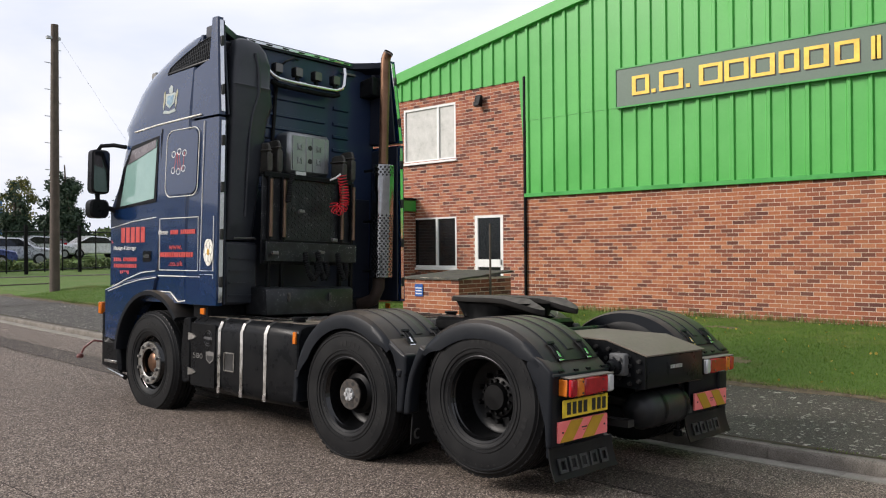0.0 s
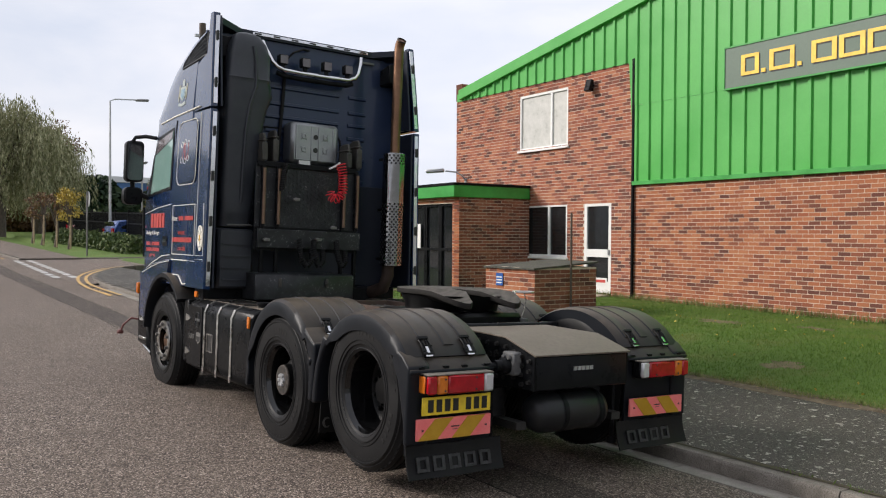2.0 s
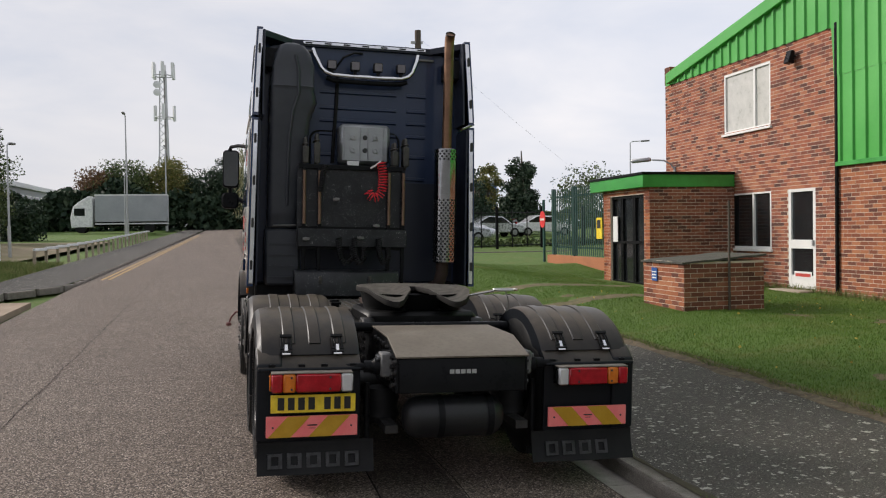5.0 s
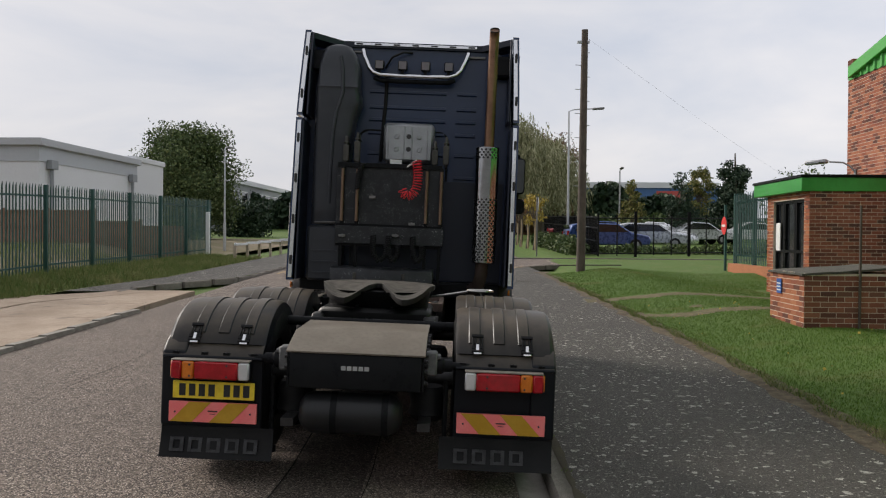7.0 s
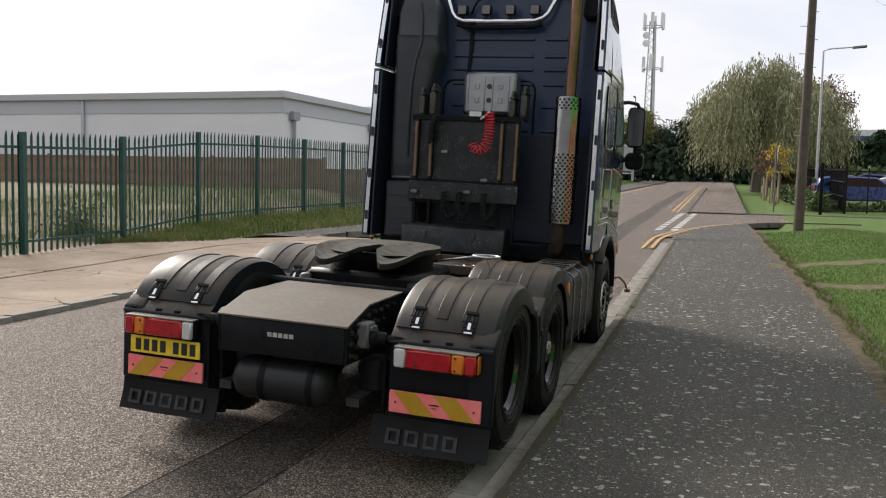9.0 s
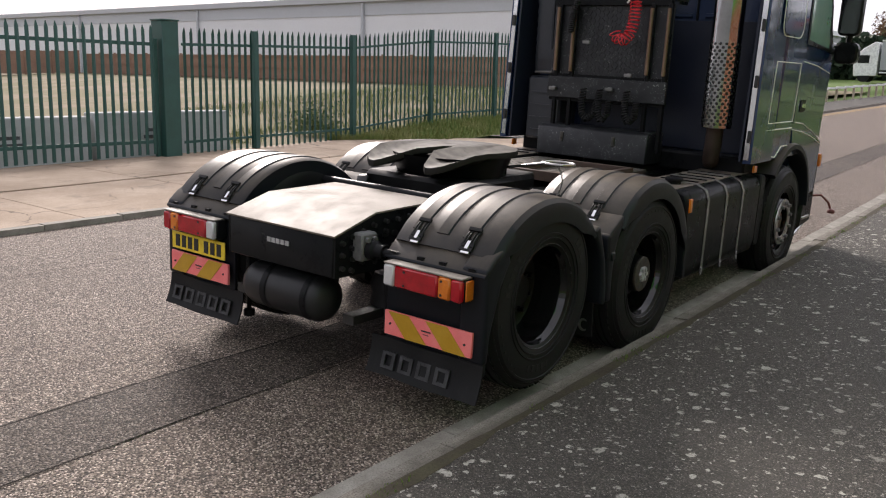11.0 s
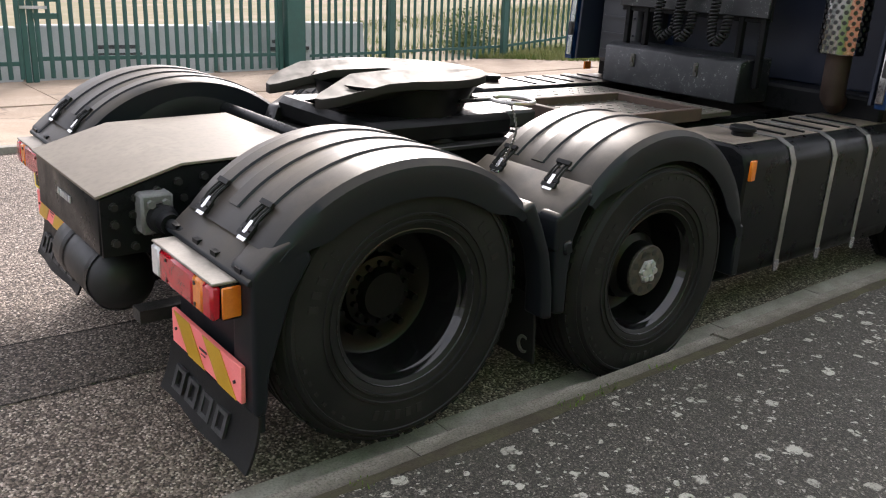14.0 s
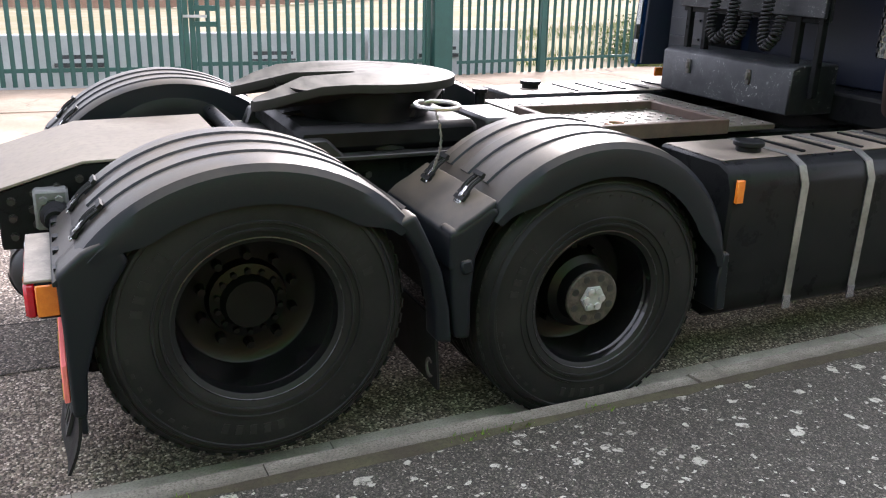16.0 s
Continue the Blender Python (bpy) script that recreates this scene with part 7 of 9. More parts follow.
    def top_at(x):
        return 3.648 - 0.18 * max(0.0, (x - 4.05) / 0.70) ** 1.5

    def foot_at(x):
        return 3.428 - 0.045 * (x - 4.09)

    along = (4.10, 4.24, 4.40, 4.56, 4.70, 4.80)
    prism(bm, [(4.85, 3.395), (4.09, 3.428)] + [(x, top_at(x)) for x in along], s * 0.92, s * 1.180)
    g = cpart("roof_grille", bm, M_BLACK, cab, "black framed roof side grille", 0.010)
    bm = B()
    tube(bm, [(x, s * 1.180, z) for x, z in [(4.85, 3.395), (4.10, 3.428)] + [(x, top_at(x)) for x in along] + [(4.85, 3.395)]], 0.012, 6)
    cpart("grille_frame", bm, M_PLASTIC, g, "dark moulded grille frame")
    for i in range(20):
        bm = B()
        x = 4.12 + 0.034 * i
        prism(bm, [(x + 0.022, foot_at(x)), (x + 0.030, foot_at(x)), (x + 0.008, top_at(x)), (x, top_at(x))], s * 1.179, s * 1.186)
        cpart("grille_bar", bm, M_PLASTIC, g)
    for k in range(1, 5):
        bm = B()
        tube(bm, [(x, s * 1.1825, foot_at(x) + (top_at(x) - foot_at(x)) * k / 5) for x in (4.10, 4.30, 4.48, 4.66, 4.78)], 0.004, 5)
        cpart("grille_bar", bm, M_PLASTIC, g)
    # fairings behind the cab
    for z0, z1, nm in ((1.10, 2.86, "side_fairing"), (2.885, 3.835, "upper_fairing")):
        bm = B()
        n = 12
        outer, inner = [], []
        for i in range(n + 1):
            z = z0 + (z1 - z0) * i / n
            xr, hw = fairing_edge(z)
            xf = 4.34 if z < 3.40 else 4.085
            outer.append([bm.verts.new((x, s * (hw + 0.030 + 0.004 * math.sin(math.pi * (x - xr) / (xf - xr + 0.001) * 0.7)), z)) for x in (xr, xr * 0.6 + xf * 0.4, xf)])
            inner.append([bm.verts.new((x, s * (hw - 0.035), z)) for x in (xr, xr * 0.6 + xf * 0.4, xf)])
        for a, b in zip(outer, outer[1:]):
            for k in range(2):
                bm.faces.new((a[k], a[k + 1], b[k + 1], b[k]))
        for a, b in zip(inner, inner[1:]):
            for k in range(2):
                bm.faces.new((a[k + 1], a[k], b[k], b[k + 1]))
        for a, b, c, d in zip(outer, outer[1:], inner, inner[1:]):
            bm.faces.new((a[0], b[0], d[0], c[0])), bm.faces.new((a[2], b[2], d[2], c[2]))
        for row, row2 in ((outer[0], inner[0]), (outer[-1], inner[-1])):
            for k in range(2):
                bm.faces.new((row[k], row[k + 1], row2[k + 1], row2[k]))
        f = cpart(nm, bm, M_BLUE, cab, "blue air fairing behind the cab", sharp=30)
        # inner face is covered in a darker navy than the outside
        bm = B()
        a0, a1 = fairing_edge(z0 + 0.01), fairing_edge(z1 - 0.02)
        prism(bm, [(a0[0] + 0.012, z0 + 0.01), (4.30, z0 + 0.01), (4.30, z1 - 0.04), (a1[0] + 0.012, z1 - 0.02)], s * (min(a0[1], a1[1]) - 0.060), s * (min(a0[1], a1[1]) - 0.037))
        cpart("fairing_liner", bm, M_NAVY, f, "dark navy inner liner", 0.004)
        # bright trim with little marker lamps down the trailing edge
        bm = B()
        pts = []
        for i in range(n + 1):
            z = z0 + 0.03 + (z1 - z0 - 0.06) * i / n
            xr, hw = fairing_edge(z)
            pts.append((xr, hw, z))
        sweep(bm, [(-0.010, -0.026), (-0.010, 0.014), (-0.002, 0.016), (-0.002, -0.028)], [(lambda p, q=q: Vector((q[0] + p[0], s * (q[1] - 0.005 + p[1]), q[2]))) for q in pts])
        tr = cpart("edge_trim", bm, M_CHROME, f, "bright edge trim")
        for i in range(4 if z0 < 2 else 2):
            z = z0 + (z1 - z0) * (i + 0.5) / (4 if z0 < 2 else 2)
            xr, hw = fairing_edge(z)
            bm = B()
            prism(bm, [(p[0] + s * (hw - 0.008), p[1]) for p in rounded(-0.016, 0.010, z - 0.05, z + 0.05, 0.012, 3)], xr - 0.024, xr - 0.009, "x")
            cpart("marker_lamp", bm, M_INK, f)
    # front wing, arch and bumper corner
    bm = B()
    arch = [(AX1 + 0.66 * math.cos(radians(a)), 0.52 + 0.66 * math.sin(radians(a))) for a in range(12, 100, 8)]
    pts = [(5.93, 0.68), (5.95, 1.20), (5.50, 1.30), (5.0, 1.36), (4.87, 1.36)] + arch[::-1]
    prism(bm, pts, s * 1.0, s * 1.232)
    part("front_wing", bm, M_BLUE, truck, "blue front wing", 0.012)
    bm = B()
    sec = [(1.02, 0.0), (1.24, 0.0), (1.268, -0.01), (1.268, -0.05), (1.25, -0.06), (1.02, -0.03)]
    def at(a):
        return lambda p: Vector((AX1 + (0.70 + p[1]) * math.cos(a), s * p[0], 0.52 + (0.70 + p[1]) * math.sin(a)))
    sweep(bm, sec, [at(radians(a)) for a in range(5, 141, 5)])
    part("wheel_arch", bm, M_PLASTIC, truck, "black wheel arch lip")
    bm = B()
    prism(bm, [(5.60, 0.32), (6.02, 0.36), (6.04, 0.95), (5.95, 1.00), (5.93, 0.66), (5.66, 0.66)], s * 0.85, s * 1.22)
    part("bumper_corner", bm, M_BLACK, truck, "black bumper corner", 0.03)
    bm = B()
    box(bm, 5.66, 5.92, s * 1.10, s * 1.235, 0.42, 0.45)
    part("step_tread", bm, M_STEEL, truck, "bright step tread", 0.006)
    bm = B()
    rod(bm, (5.55, s * 1.18, 0.28), (5.95, s * 1.15, 0.33), 0.028, seg=12)
    part("under_bar", bm, M_CHROME, truck, "chrome tube under the bumper")
    part("corner_marker", _box(6.02, 6.09, s * 1.10, s * 1.235, 0.93, 1.06), M_AMBER, truck, "amber corner indicator", 0.01)
    bm = B()
    tube(bm, [(6.0, s * 1.15, 0.62), (6.08, s * 1.28, 0.64), (6.17, s * 1.34, 0.56), (6.19, s * 1.36, 0.50)], 0.012, 8)
    lathe(bm, [(0.0, -0.025), (0.035, -0.02), (0.04, 0.0), (0.03, 0.02), (0.0, 0.028)], Matrix.Translation((6.20, s * 1.37, 0.47)), 10)
    part("feeler_rod", bm, plain("dull_red_knob", (0.12, 0.03, 0.025), 0.5) if "dull_red_knob" not in bpy.data.materials else bpy.data.materials["dull_red_knob"], truck)
    # mirrors on two arms
    mir = B()
    prism(mir, [(p[0], p[1]) for p in rounded(1.27 if s > 0 else -1.47, 1.47 if s > 0 else -1.27, 2.22, 2.69, 0.05)], 5.80, 5.93, "x")
    m1 = part("mirror", mir, M_BLACK, truck, "tall black door mirror", 0.02)
    bm = B()
    prism(bm, rounded(1.285 if s > 0 else -1.455, 1.455 if s > 0 else -1.285, 2.24, 2.67, 0.04), 5.792, 5.799, "x")
    part("mirror_glass", bm, plain("mirror_glass", (0.10, 0.105, 0.11), 0.06, 1.0, None, 1, 10, 0.1, 0) if "mirror_glass" not in bpy.data.materials else bpy.data.materials["mirror_glass"], m1)
    mir = B()
    prism(mir, rounded(1.27 if s > 0 else -1.48, 1.48 if s > 0 else -1.27, 1.96, 2.16, 0.06), 5.80, 5.94, "x")
    part("mirror", mir, M_BLACK, truck, "small wide-angle door mirror", 0.02)
    bm = B()
    tube(bm, [(5.62, s * 1.19, 2.72), (5.72, s * 1.28, 2.74), (5.82, s * 1.37, 2.73), (5.86, s * 1.40, 2.66)], 0.022, 8)
    part("mirror_arm", bm, M_BLACK, truck)
    bm = B()
    tube(bm, [(5.80, s * 1.19, 2.04), (5.84, s * 1.28, 2.08), (5.87, s * 1.37, 2.14), (5.87, s * 1.38, 2.24)], 0.028, 8)
    part("mirror_arm", bm, M_BLACK, truck)
    # sun visor end and roof marker
    bm = B()
    prism(bm, [(5.60, 2.80), (5.82, 2.80), (5.92, 2.86), (5.88, 2.96), (5.62, 2.94)], s * 0.85, s * 1.02)
    cpart("visor_end", bm, M_BLACK, cab, "dark visor end", 0.01)
    bm = B()
    obox(bm, Matrix.Translation((5.64, s * 0.88, 3.54)) @ Matrix.Scale(1, 4), 0.10, 0.06, 0.08)
    cpart("roof_marker", bm, M_DULL, cab, "", 0.012)


cab_side(1), cab_side(-1)

# windscreen and front, plain but true in shape
bm = B()
prism(bm, [(6.060, 2.06), (5.735, 2.84), (5.70, 2.84), (6.02, 2.06)], -0.92, 0.92)
cpart("windscreen", bm, M_GLASS_DARK, cab, "dark windscreen", 0.01)
part("bumper", _box(5.60, 6.07, -1.0, 1.0, 0.30, 1.08), M_BLACK, truck, "black front bumper", 0.03)
part("engine_block", _box(4.2, 5.6, -0.5, 0.5, 0.55, 1.08), M_GREASE, truck, bevel=0.03)


def cab_back():
    # pressed ribs
    bm = B()
    box(bm, 4.305, 4.345, -1.13, 1.13, 1.12, 3.72)
    back = cpart("back_panel", bm, M_BLUE_DIRTY, cab, "dusty dark blue cab back", 0.004)
    for z in (2.30, 2.55, 2.78, 2.93, 3.07, 3.245):
        for y0, y1 in ((0.46, -0.40), (-0.52, -0.74)):
            bm = B()
            sec = [(0, -0.030), (-0.020, -0.016), (-0.020, 0.010), (0, 0.015)]
            sweep(bm, sec, [(lambda p, y=y: Vector((4.306 + p[0], y, z + p[1]))) for y in (y0, y1)])
            cpart("pressed_rib", bm, M_BLUE_DIRTY, back)
    bm = B()
    tube(bm, [(4.300, y, z) for y, z in rounded(-0.44, 0.56, 1.75, 2.80, 0.10)] + [(4.300, -0.44 + 1.0, 2.70)], 0.012, 6)
    cpart("window_moulding", bm, M_BLACK, back)
    # roof lip between the upper fairings
    bm = B()
    n = 14
    sec_rows = []
    for i in range(n + 1):
        y = -1.09 + 2.18 * i / n
        up = 0.085 * smooth(0.78, 1.09, abs(y))
        sec_rows.append([(4.265 - 2.2 * up, 3.785 + up * 0.5), (4.38 - 3.0 * up, 3.808 - up * 0.2), (4.66 - 6.0 * up, 3.780 - up * 0.5), (4.66 - 6.0 * up, 3.73 - up * 0.5), (4.40 - 3.2 * up, 3.74 - up * 0.3), (4.268 - 2.2 * up, 3.722 + up * 0.5)])
    rings = [[bm.verts.new((x, -1.09 + 2.18 * i / n, z)) for x, z in r] for i, r in enumerate(sec_rows)]
    for a, b in zip(rings, rings[1:]):
        for k in range(6):
            bm.faces.new((a[k], a[(k + 1) % 6], b[(k + 1) % 6], b[k]))
    bm.faces.new(rings[0]), bm.faces.new(rings[-1][::-1])
    lip = cpart("roof_lip", bm, M_NAVY, cab, "dark roof spoiler lip", sharp=30)
    bm = B()
    obox(bm, Matrix.Translation((4.258, -0.03, 3.757)), 0.012, 1.38, 0.030)
    cpart("lip_trim", bm, M_CHROME, lip, "bright trim strip", 0.003)
    for i in range(7):
        bm = B()
        obox(bm, Matrix.Translation((4.250, 0.60 - 0.21 * i, 3.757)), 0.008, 0.075, 0.016)
        cpart("trim_lamp", bm, M_INK, lip, "", 0.002)
    # white roof seam moulding pieces
    for y0, y1, z in ((-0.62, -0.82, 3.64), (0.54, 0.66, 3.66)):
        bm = B()
        box(bm, 4.27, 4.30, y0, y1, z, z + 0.025)
        cpart("seam_strip", bm, M_DULL, back, "", 0.004)
    # lamp bar
    bm = B()
    bar = [(4.25, 0.552, 3.69), (4.21, 0.53, 3.61), (4.16, 0.47, 3.475), (4.14, 0.42, 3.425), (4.14, 0.34, 3.398)] + [(4.14, y, 3.392) for y in (0.16, -0.04, -0.22)] + [(4.14, -0.42, 3.398), (4.14, -0.50, 3.425), (4.16, -0.55, 3.475), (4.21, -0.605, 3.61), (4.25, -0.628, 3.69)]
    tube(bm, bar, 0.024, 12)
    lb = cpart("lamp_bar", bm, M_CHROME, cab, "bent chrome lamp bar")
    bm = B()
    tube(bm, [(x + 0.03, y * 0.98, z - 0.055) for x, y, z in bar[3:-3]], 0.026, 10)
    cpart("lower_bar", bm, M_BLACK, lb)
    for y in (0.355, 0.098, -0.158, -0.415):
        bm = B()
        box(bm, 4.12, 4.20, y - 0.052, y + 0.052, 3.455, 3.560)
        wl_ = cpart("work_lamp", bm, M_BLACK, cab, "square black work lamp", 0.012)
        bm = B()
        box(bm, 4.113, 4.119, y - 0.042, y + 0.042, 3.465, 3.55)
        cpart("lens", bm, M_VISOR, wl_)
        bm = B()
        box(bm, 4.14, 4.17, y - 0.018, y + 0.018, 3.40, 3.457)
        cpart("lamp_foot", bm, M_BLACK, wl_)
    bm = B()
    tube(bm, [(4.28, 0.30, 3.50), (4.20, 0.22, 3.61), (4.22, 0.10, 3.67), (4.28, 0.0, 3.68)], 0.012, 8)
    tube(bm, [(4.27, 0.275, 3.44), (4.285, 0.28, 3.10), (4.285, 0.30, 2.75), (4.28, 0.31, 2.45)], 0.020, 8)
    cpart("cable", bm, M_RUBBER, cab)
    # air intake stack
    bm = B()
    rings = []
    levels = [(1.72, 0.70, 1.02, 4.00), (1.84, 0.69, 1.02, 3.99)]
    for i in range(32):
        z = 1.88 + 0.042 * i
        u = (z - 1.88) / 1.32
        k = 0.0035 if i % 2 else -0.0035
        bulge = 0.045 * math.exp(-((z - 3.05) / 0.10) ** 2)
        levels.append((z, 0.685 - 0.13 * u - bulge + k, 1.02 - k, 3.985 - 0.040 * u + k))
    levels += [(3.22, 0.55, 1.02, 3.94), (3.24, 0.555, 1.015, 3.955), (3.45, 0.56, 1.00, 3.95), (3.58, 0.60, 0.97, 3.97), (3.665, 0.66, 0.93, 4.00), (3.70, 0.73, 0.87, 4.06)]
    for z, y0, y1, x0 in levels:
        r = 0.06
        q = rounded(y0, y1, x0, 4.30, r, 3)
        rings.append([bm.verts.new((x, y, z)) for y, x in q])
    k_n = len(rings[0])
    for a, b in zip(rings, rings[1:]):
        for k in range(k_n):
            bm.faces.new((a[k], a[(k + 1) % k_n], b[(k + 1) % k_n], b[k]))
    bm.faces.new(rings[0][::-1]), bm.faces.new(rings[-1])
    st = cpart("air_intake", bm, M_STACK, truck, "tall black plastic air intake stack", sharp=40)
    bm = B()
    tube(bm, [(3.955, 0.76, 3.55), (3.945, 0.73, 3.40), (3.945, 0.72, 3.15), (3.955, 0.78, 2.95), (3.955, 0.81, 2.70), (3.965, 0.82, 2.30), (3.985, 0.82, 1.95)], 0.018, 8)
    cpart("stack_ridge", bm, M_STACK, st)
    part("air_filter_box", _box(3.96, 4.30, 0.66, 1.03, 1.10, 1.70), M_STACK, truck, "black air filter box", 0.025)
    for i in range(4):
        part("filter_rib", _box(3.946, 3.96, 0.70, 0.99, 1.18 + 0.12 * i, 1.195 + 0.12 * i), M_STACK, truck)
    bm = B()
    tube(bm, [(3.98, 0.68, 1.735), (3.95, 0.72, 1.742), (3.95, 0.95, 1.735)], 0.010, 6)
    part("latch_wire", bm, M_DULL, truck)
    # frame of posts that carries the coupling lines
    for y in (0.640, 0.480, -0.262, -0.418):
        bm = B()
        box(bm, 3.80, 3.84, y - 0.018, y + 0.018, 1.10, 2.36)
        p = part("rack_post", bm, M_BLACK, truck, "", 0.004)
        bm = B()
        rod(bm, (3.785, y, 1.76), (3.785, y, 2.32), 0.017, seg=10)
        part("gas_strut", bm, plain("tarnished_brown_strut", (0.16, 0.10, 0.065), 0.45, 0.5, (0.24, 0.16, 0.11), 6, 90) if "tarnished_brown_strut" not in bpy.data.materials else bpy.data.materials["tarnished_brown_strut"], p, "tarnished brown strut")
    for y, zt in ((0.625, 2.68), (0.505, 2.72), (-0.335, 2.66), (-0.455, 2.71)):
        bm = B()
        prism(bm, [(3.84, 2.38), (4.05, 2.38), (4.05, zt - 0.02), (3.99, zt), (3.87, zt), (3.84, zt - 0.04)], y - 0.014, y + 0.014)
        box(bm, 3.835, 4.06, y - 0.030, y + 0.030, zt - 0.085, zt - 0.065)
        box(bm, 3.832, 3.850, y - 0.032, y + 0.032, 2.40, zt - 0.10)
        q = part("bump_stop", bm, M_GRIME, truck, "grimy grey upright bracket", 0.010)
        bm = B()
        rod(bm, (3.85, y, zt - 0.20), (3.865, y, zt - 0.20), 0.016, seg=12)
        part("bracket_bolt", bm, M_DULL, q)
        part("bracket_web", _box(3.91, 4.04, y - 0.012, y + 0.012, 2.36, zt - 0.08), M_BLACK, q)
    for z, h in ((2.34, 0.05), (1.70, 0.035), (1.49, 0.04)):
        part("rack_rail", _box(3.81, 3.85, -0.42, 0.70, z, z + h), M_BLACK, truck, "", 0.004)
    back2 = part("rack_plate", _box(3.84, 3.86, -0.44, 0.71, 1.50, 2.36), M_SCUFF, truck, "grimy black chequered back plate", 0.004)
    bm = B()
    for i in range(17):
        for j in range(22):
            a = 45 if (i + j) % 2 else -45
            obox(bm, Matrix.Translation((3.838, -0.20 + i * 0.042, 1.76 + j * 0.027)) @ Matrix.Rotation(radians(a), 4, "X"), 0.005, 0.034, 0.007)
    tagged(part("tread_pattern", bm, M_SCUFF, back2), kind="stuff")
    part("lower_plate", _box(3.775, 3.80, -0.46, 0.70, 1.52, 1.71), M_SCUFF, truck, "scuffed black step plate", 0.006)
    # cast silver box with bosses
    bm = B()
    box(bm, 4.05, 4.29, -0.315, 0.245, 2.43, 2.863)
    sb = part("silver_box", bm, M_ALU, truck, "cast silver housing with bolted bosses", 0.035)
    for y in (0.10, -0.15):
        for z in (2.575, 2.715):
            bm = B()
            lathe(bm, [(0.032, 0.0), (0.030, 0.012), (0.018, 0.014), (0.016, 0.004), (0.0, 0.004)], Matrix.Translation((4.052, y, z)) @ Matrix.Rotation(-math.pi / 2, 4, "Y"), 14)
            for k in range(4):
                a = math.tau * (k + 0.5) / 4
                rod(bm, (4.052, y + 0.040 * math.cos(a), z + 0.040 * math.sin(a)), (4.042, y + 0.040 * math.cos(a), z + 0.040 * math.sin(a)), 0.008, seg=6)
            part("boss", bm, M_ALU, sb)
    for z in (2.575, 2.715):
        bm = B()
        rod(bm, (4.055, -0.035, z), (4.045, -0.035, z), 0.027, seg=14)
        part("plug", bm, M_INK, sb, "dark rubber plug")
    for y in (0.19, 0.015, -0.07, -0.24):
        part("cast_rib", _box(4.041, 4.055, y - 0.006, y + 0.006, 2.47, 2.83), M_ALU, sb, "", 0.003)
    part("data_plate", _box(4.030, 4.036, 0.16, 0.03, 2.395, 2.455), M_WHITE, sb, "small white data label")
    # toolbox on the deck
    bm = B()
    prism(bm, [(3.71, 1.00), (4.05, 1.00), (4.05, 1.272), (3.77, 1.272), (3.71, 1.250)], -0.365, 0.730)
    tb = part("toolbox", bm, M_SCUFF, truck, "scuffed black steel toolbox", 0.008)
    for y in (0.47, -0.05):
        bm = B()
        box(bm, 3.697, 3.71, y - 0.016, y + 0.016, 1.13, 1.215)
        box(bm, 3.687, 3.70, y - 0.011, y + 0.011, 1.16, 1.20)
        part("hasp", bm, M_GRIME, tb, "worn grey hasp", 0.003)
    # added plate: its near-black colour paints shade and dirt behind the exhaust
    part("soot_plate", _box(4.285, 4.303, -1.10, 0.60, 1.13, 2.25), M_NAVY, truck, "dark navy plate painting shade and grime on the lower cab back", 0.004)
    part("cab_foot", _box(4.08, 4.36, -1.10, 1.12, 0.95, 1.12), M_BLACK, truck, "", 0.02)
    # exhaust stack, guard and tip
    bm = B()
    tube(bm, [(3.863, -0.893, 2.50), (3.863, -0.893, 3.70), (3.861, -0.893, 3.77), (3.848, -0.893, 3.82), (3.818, -0.893, 3.855)], 0.053, 20)
    ex = cpart("exhaust_pipe", bm, M_RUST, truck, "heat-browned upright exhaust pipe")
    bm = B()
    lathe(bm, [(0.054, 0.0), (0.052, 0.012), (0.046, 0.010), (0.045, -0.10)], Matrix.Translation((3.818, -0.893, 3.855)) @ Matrix.Rotation(radians(-40), 4, "Y"), 20)
    cpart("exhaust_tip", bm, M_INK, ex)
    bm = B()
    tube(bm, [(3.88, -0.885, 2.52), (3.88, -0.885, 1.25), (3.93, -0.86, 1.12), (4.10, -0.80, 1.06)], 0.07, 16)
    part("silencer_pipe", bm, plain("sooty_brown_pipe", (0.05, 0.035, 0.028), 0.6, 0.5, (0.09, 0.06, 0.05), 6, 80), ex)
    bm = B()
    lathe(bm, [(0.120, 1.365), (0.124, 1.37), (0.124, 2.60), (0.120, 2.605)], Matrix.Translation((3.855, -0.90, 0)), 36, 75, 285)
    sh = part("heat_shield", bm, M_SHIELD, truck, "perforated polished heat shield")
    bm = B()
    for j in range(43):
        z = 1.40 + 0.028 * j
        if 2.05 < z < 2.47:
            continue
        for i in range(10):
            a = radians(82 + 22 * i + (11 if j % 2 else 0))
            if a > radians(280):
                continue
            lathe(bm, [(0.0125, 0.0), (0.0, 0.0)], Matrix.Translation((3.855 + 0.1255 * math.cos(a), -0.90 + 0.1255 * math.sin(a), z)) @ Matrix.Rotation(a, 4, "Z") @ Matrix.Rotation(math.pi / 2, 4, "Y"), 8)
    tagged(part("perforation", bm, M_INK, sh), kind="stuff")
    for z in (1.42, 1.97, 2.54):
        part("shield_clamp", _box(3.90, 4.13, -0.90, -0.87, z, z + 0.03), M_BLACK, sh)


cab_back()


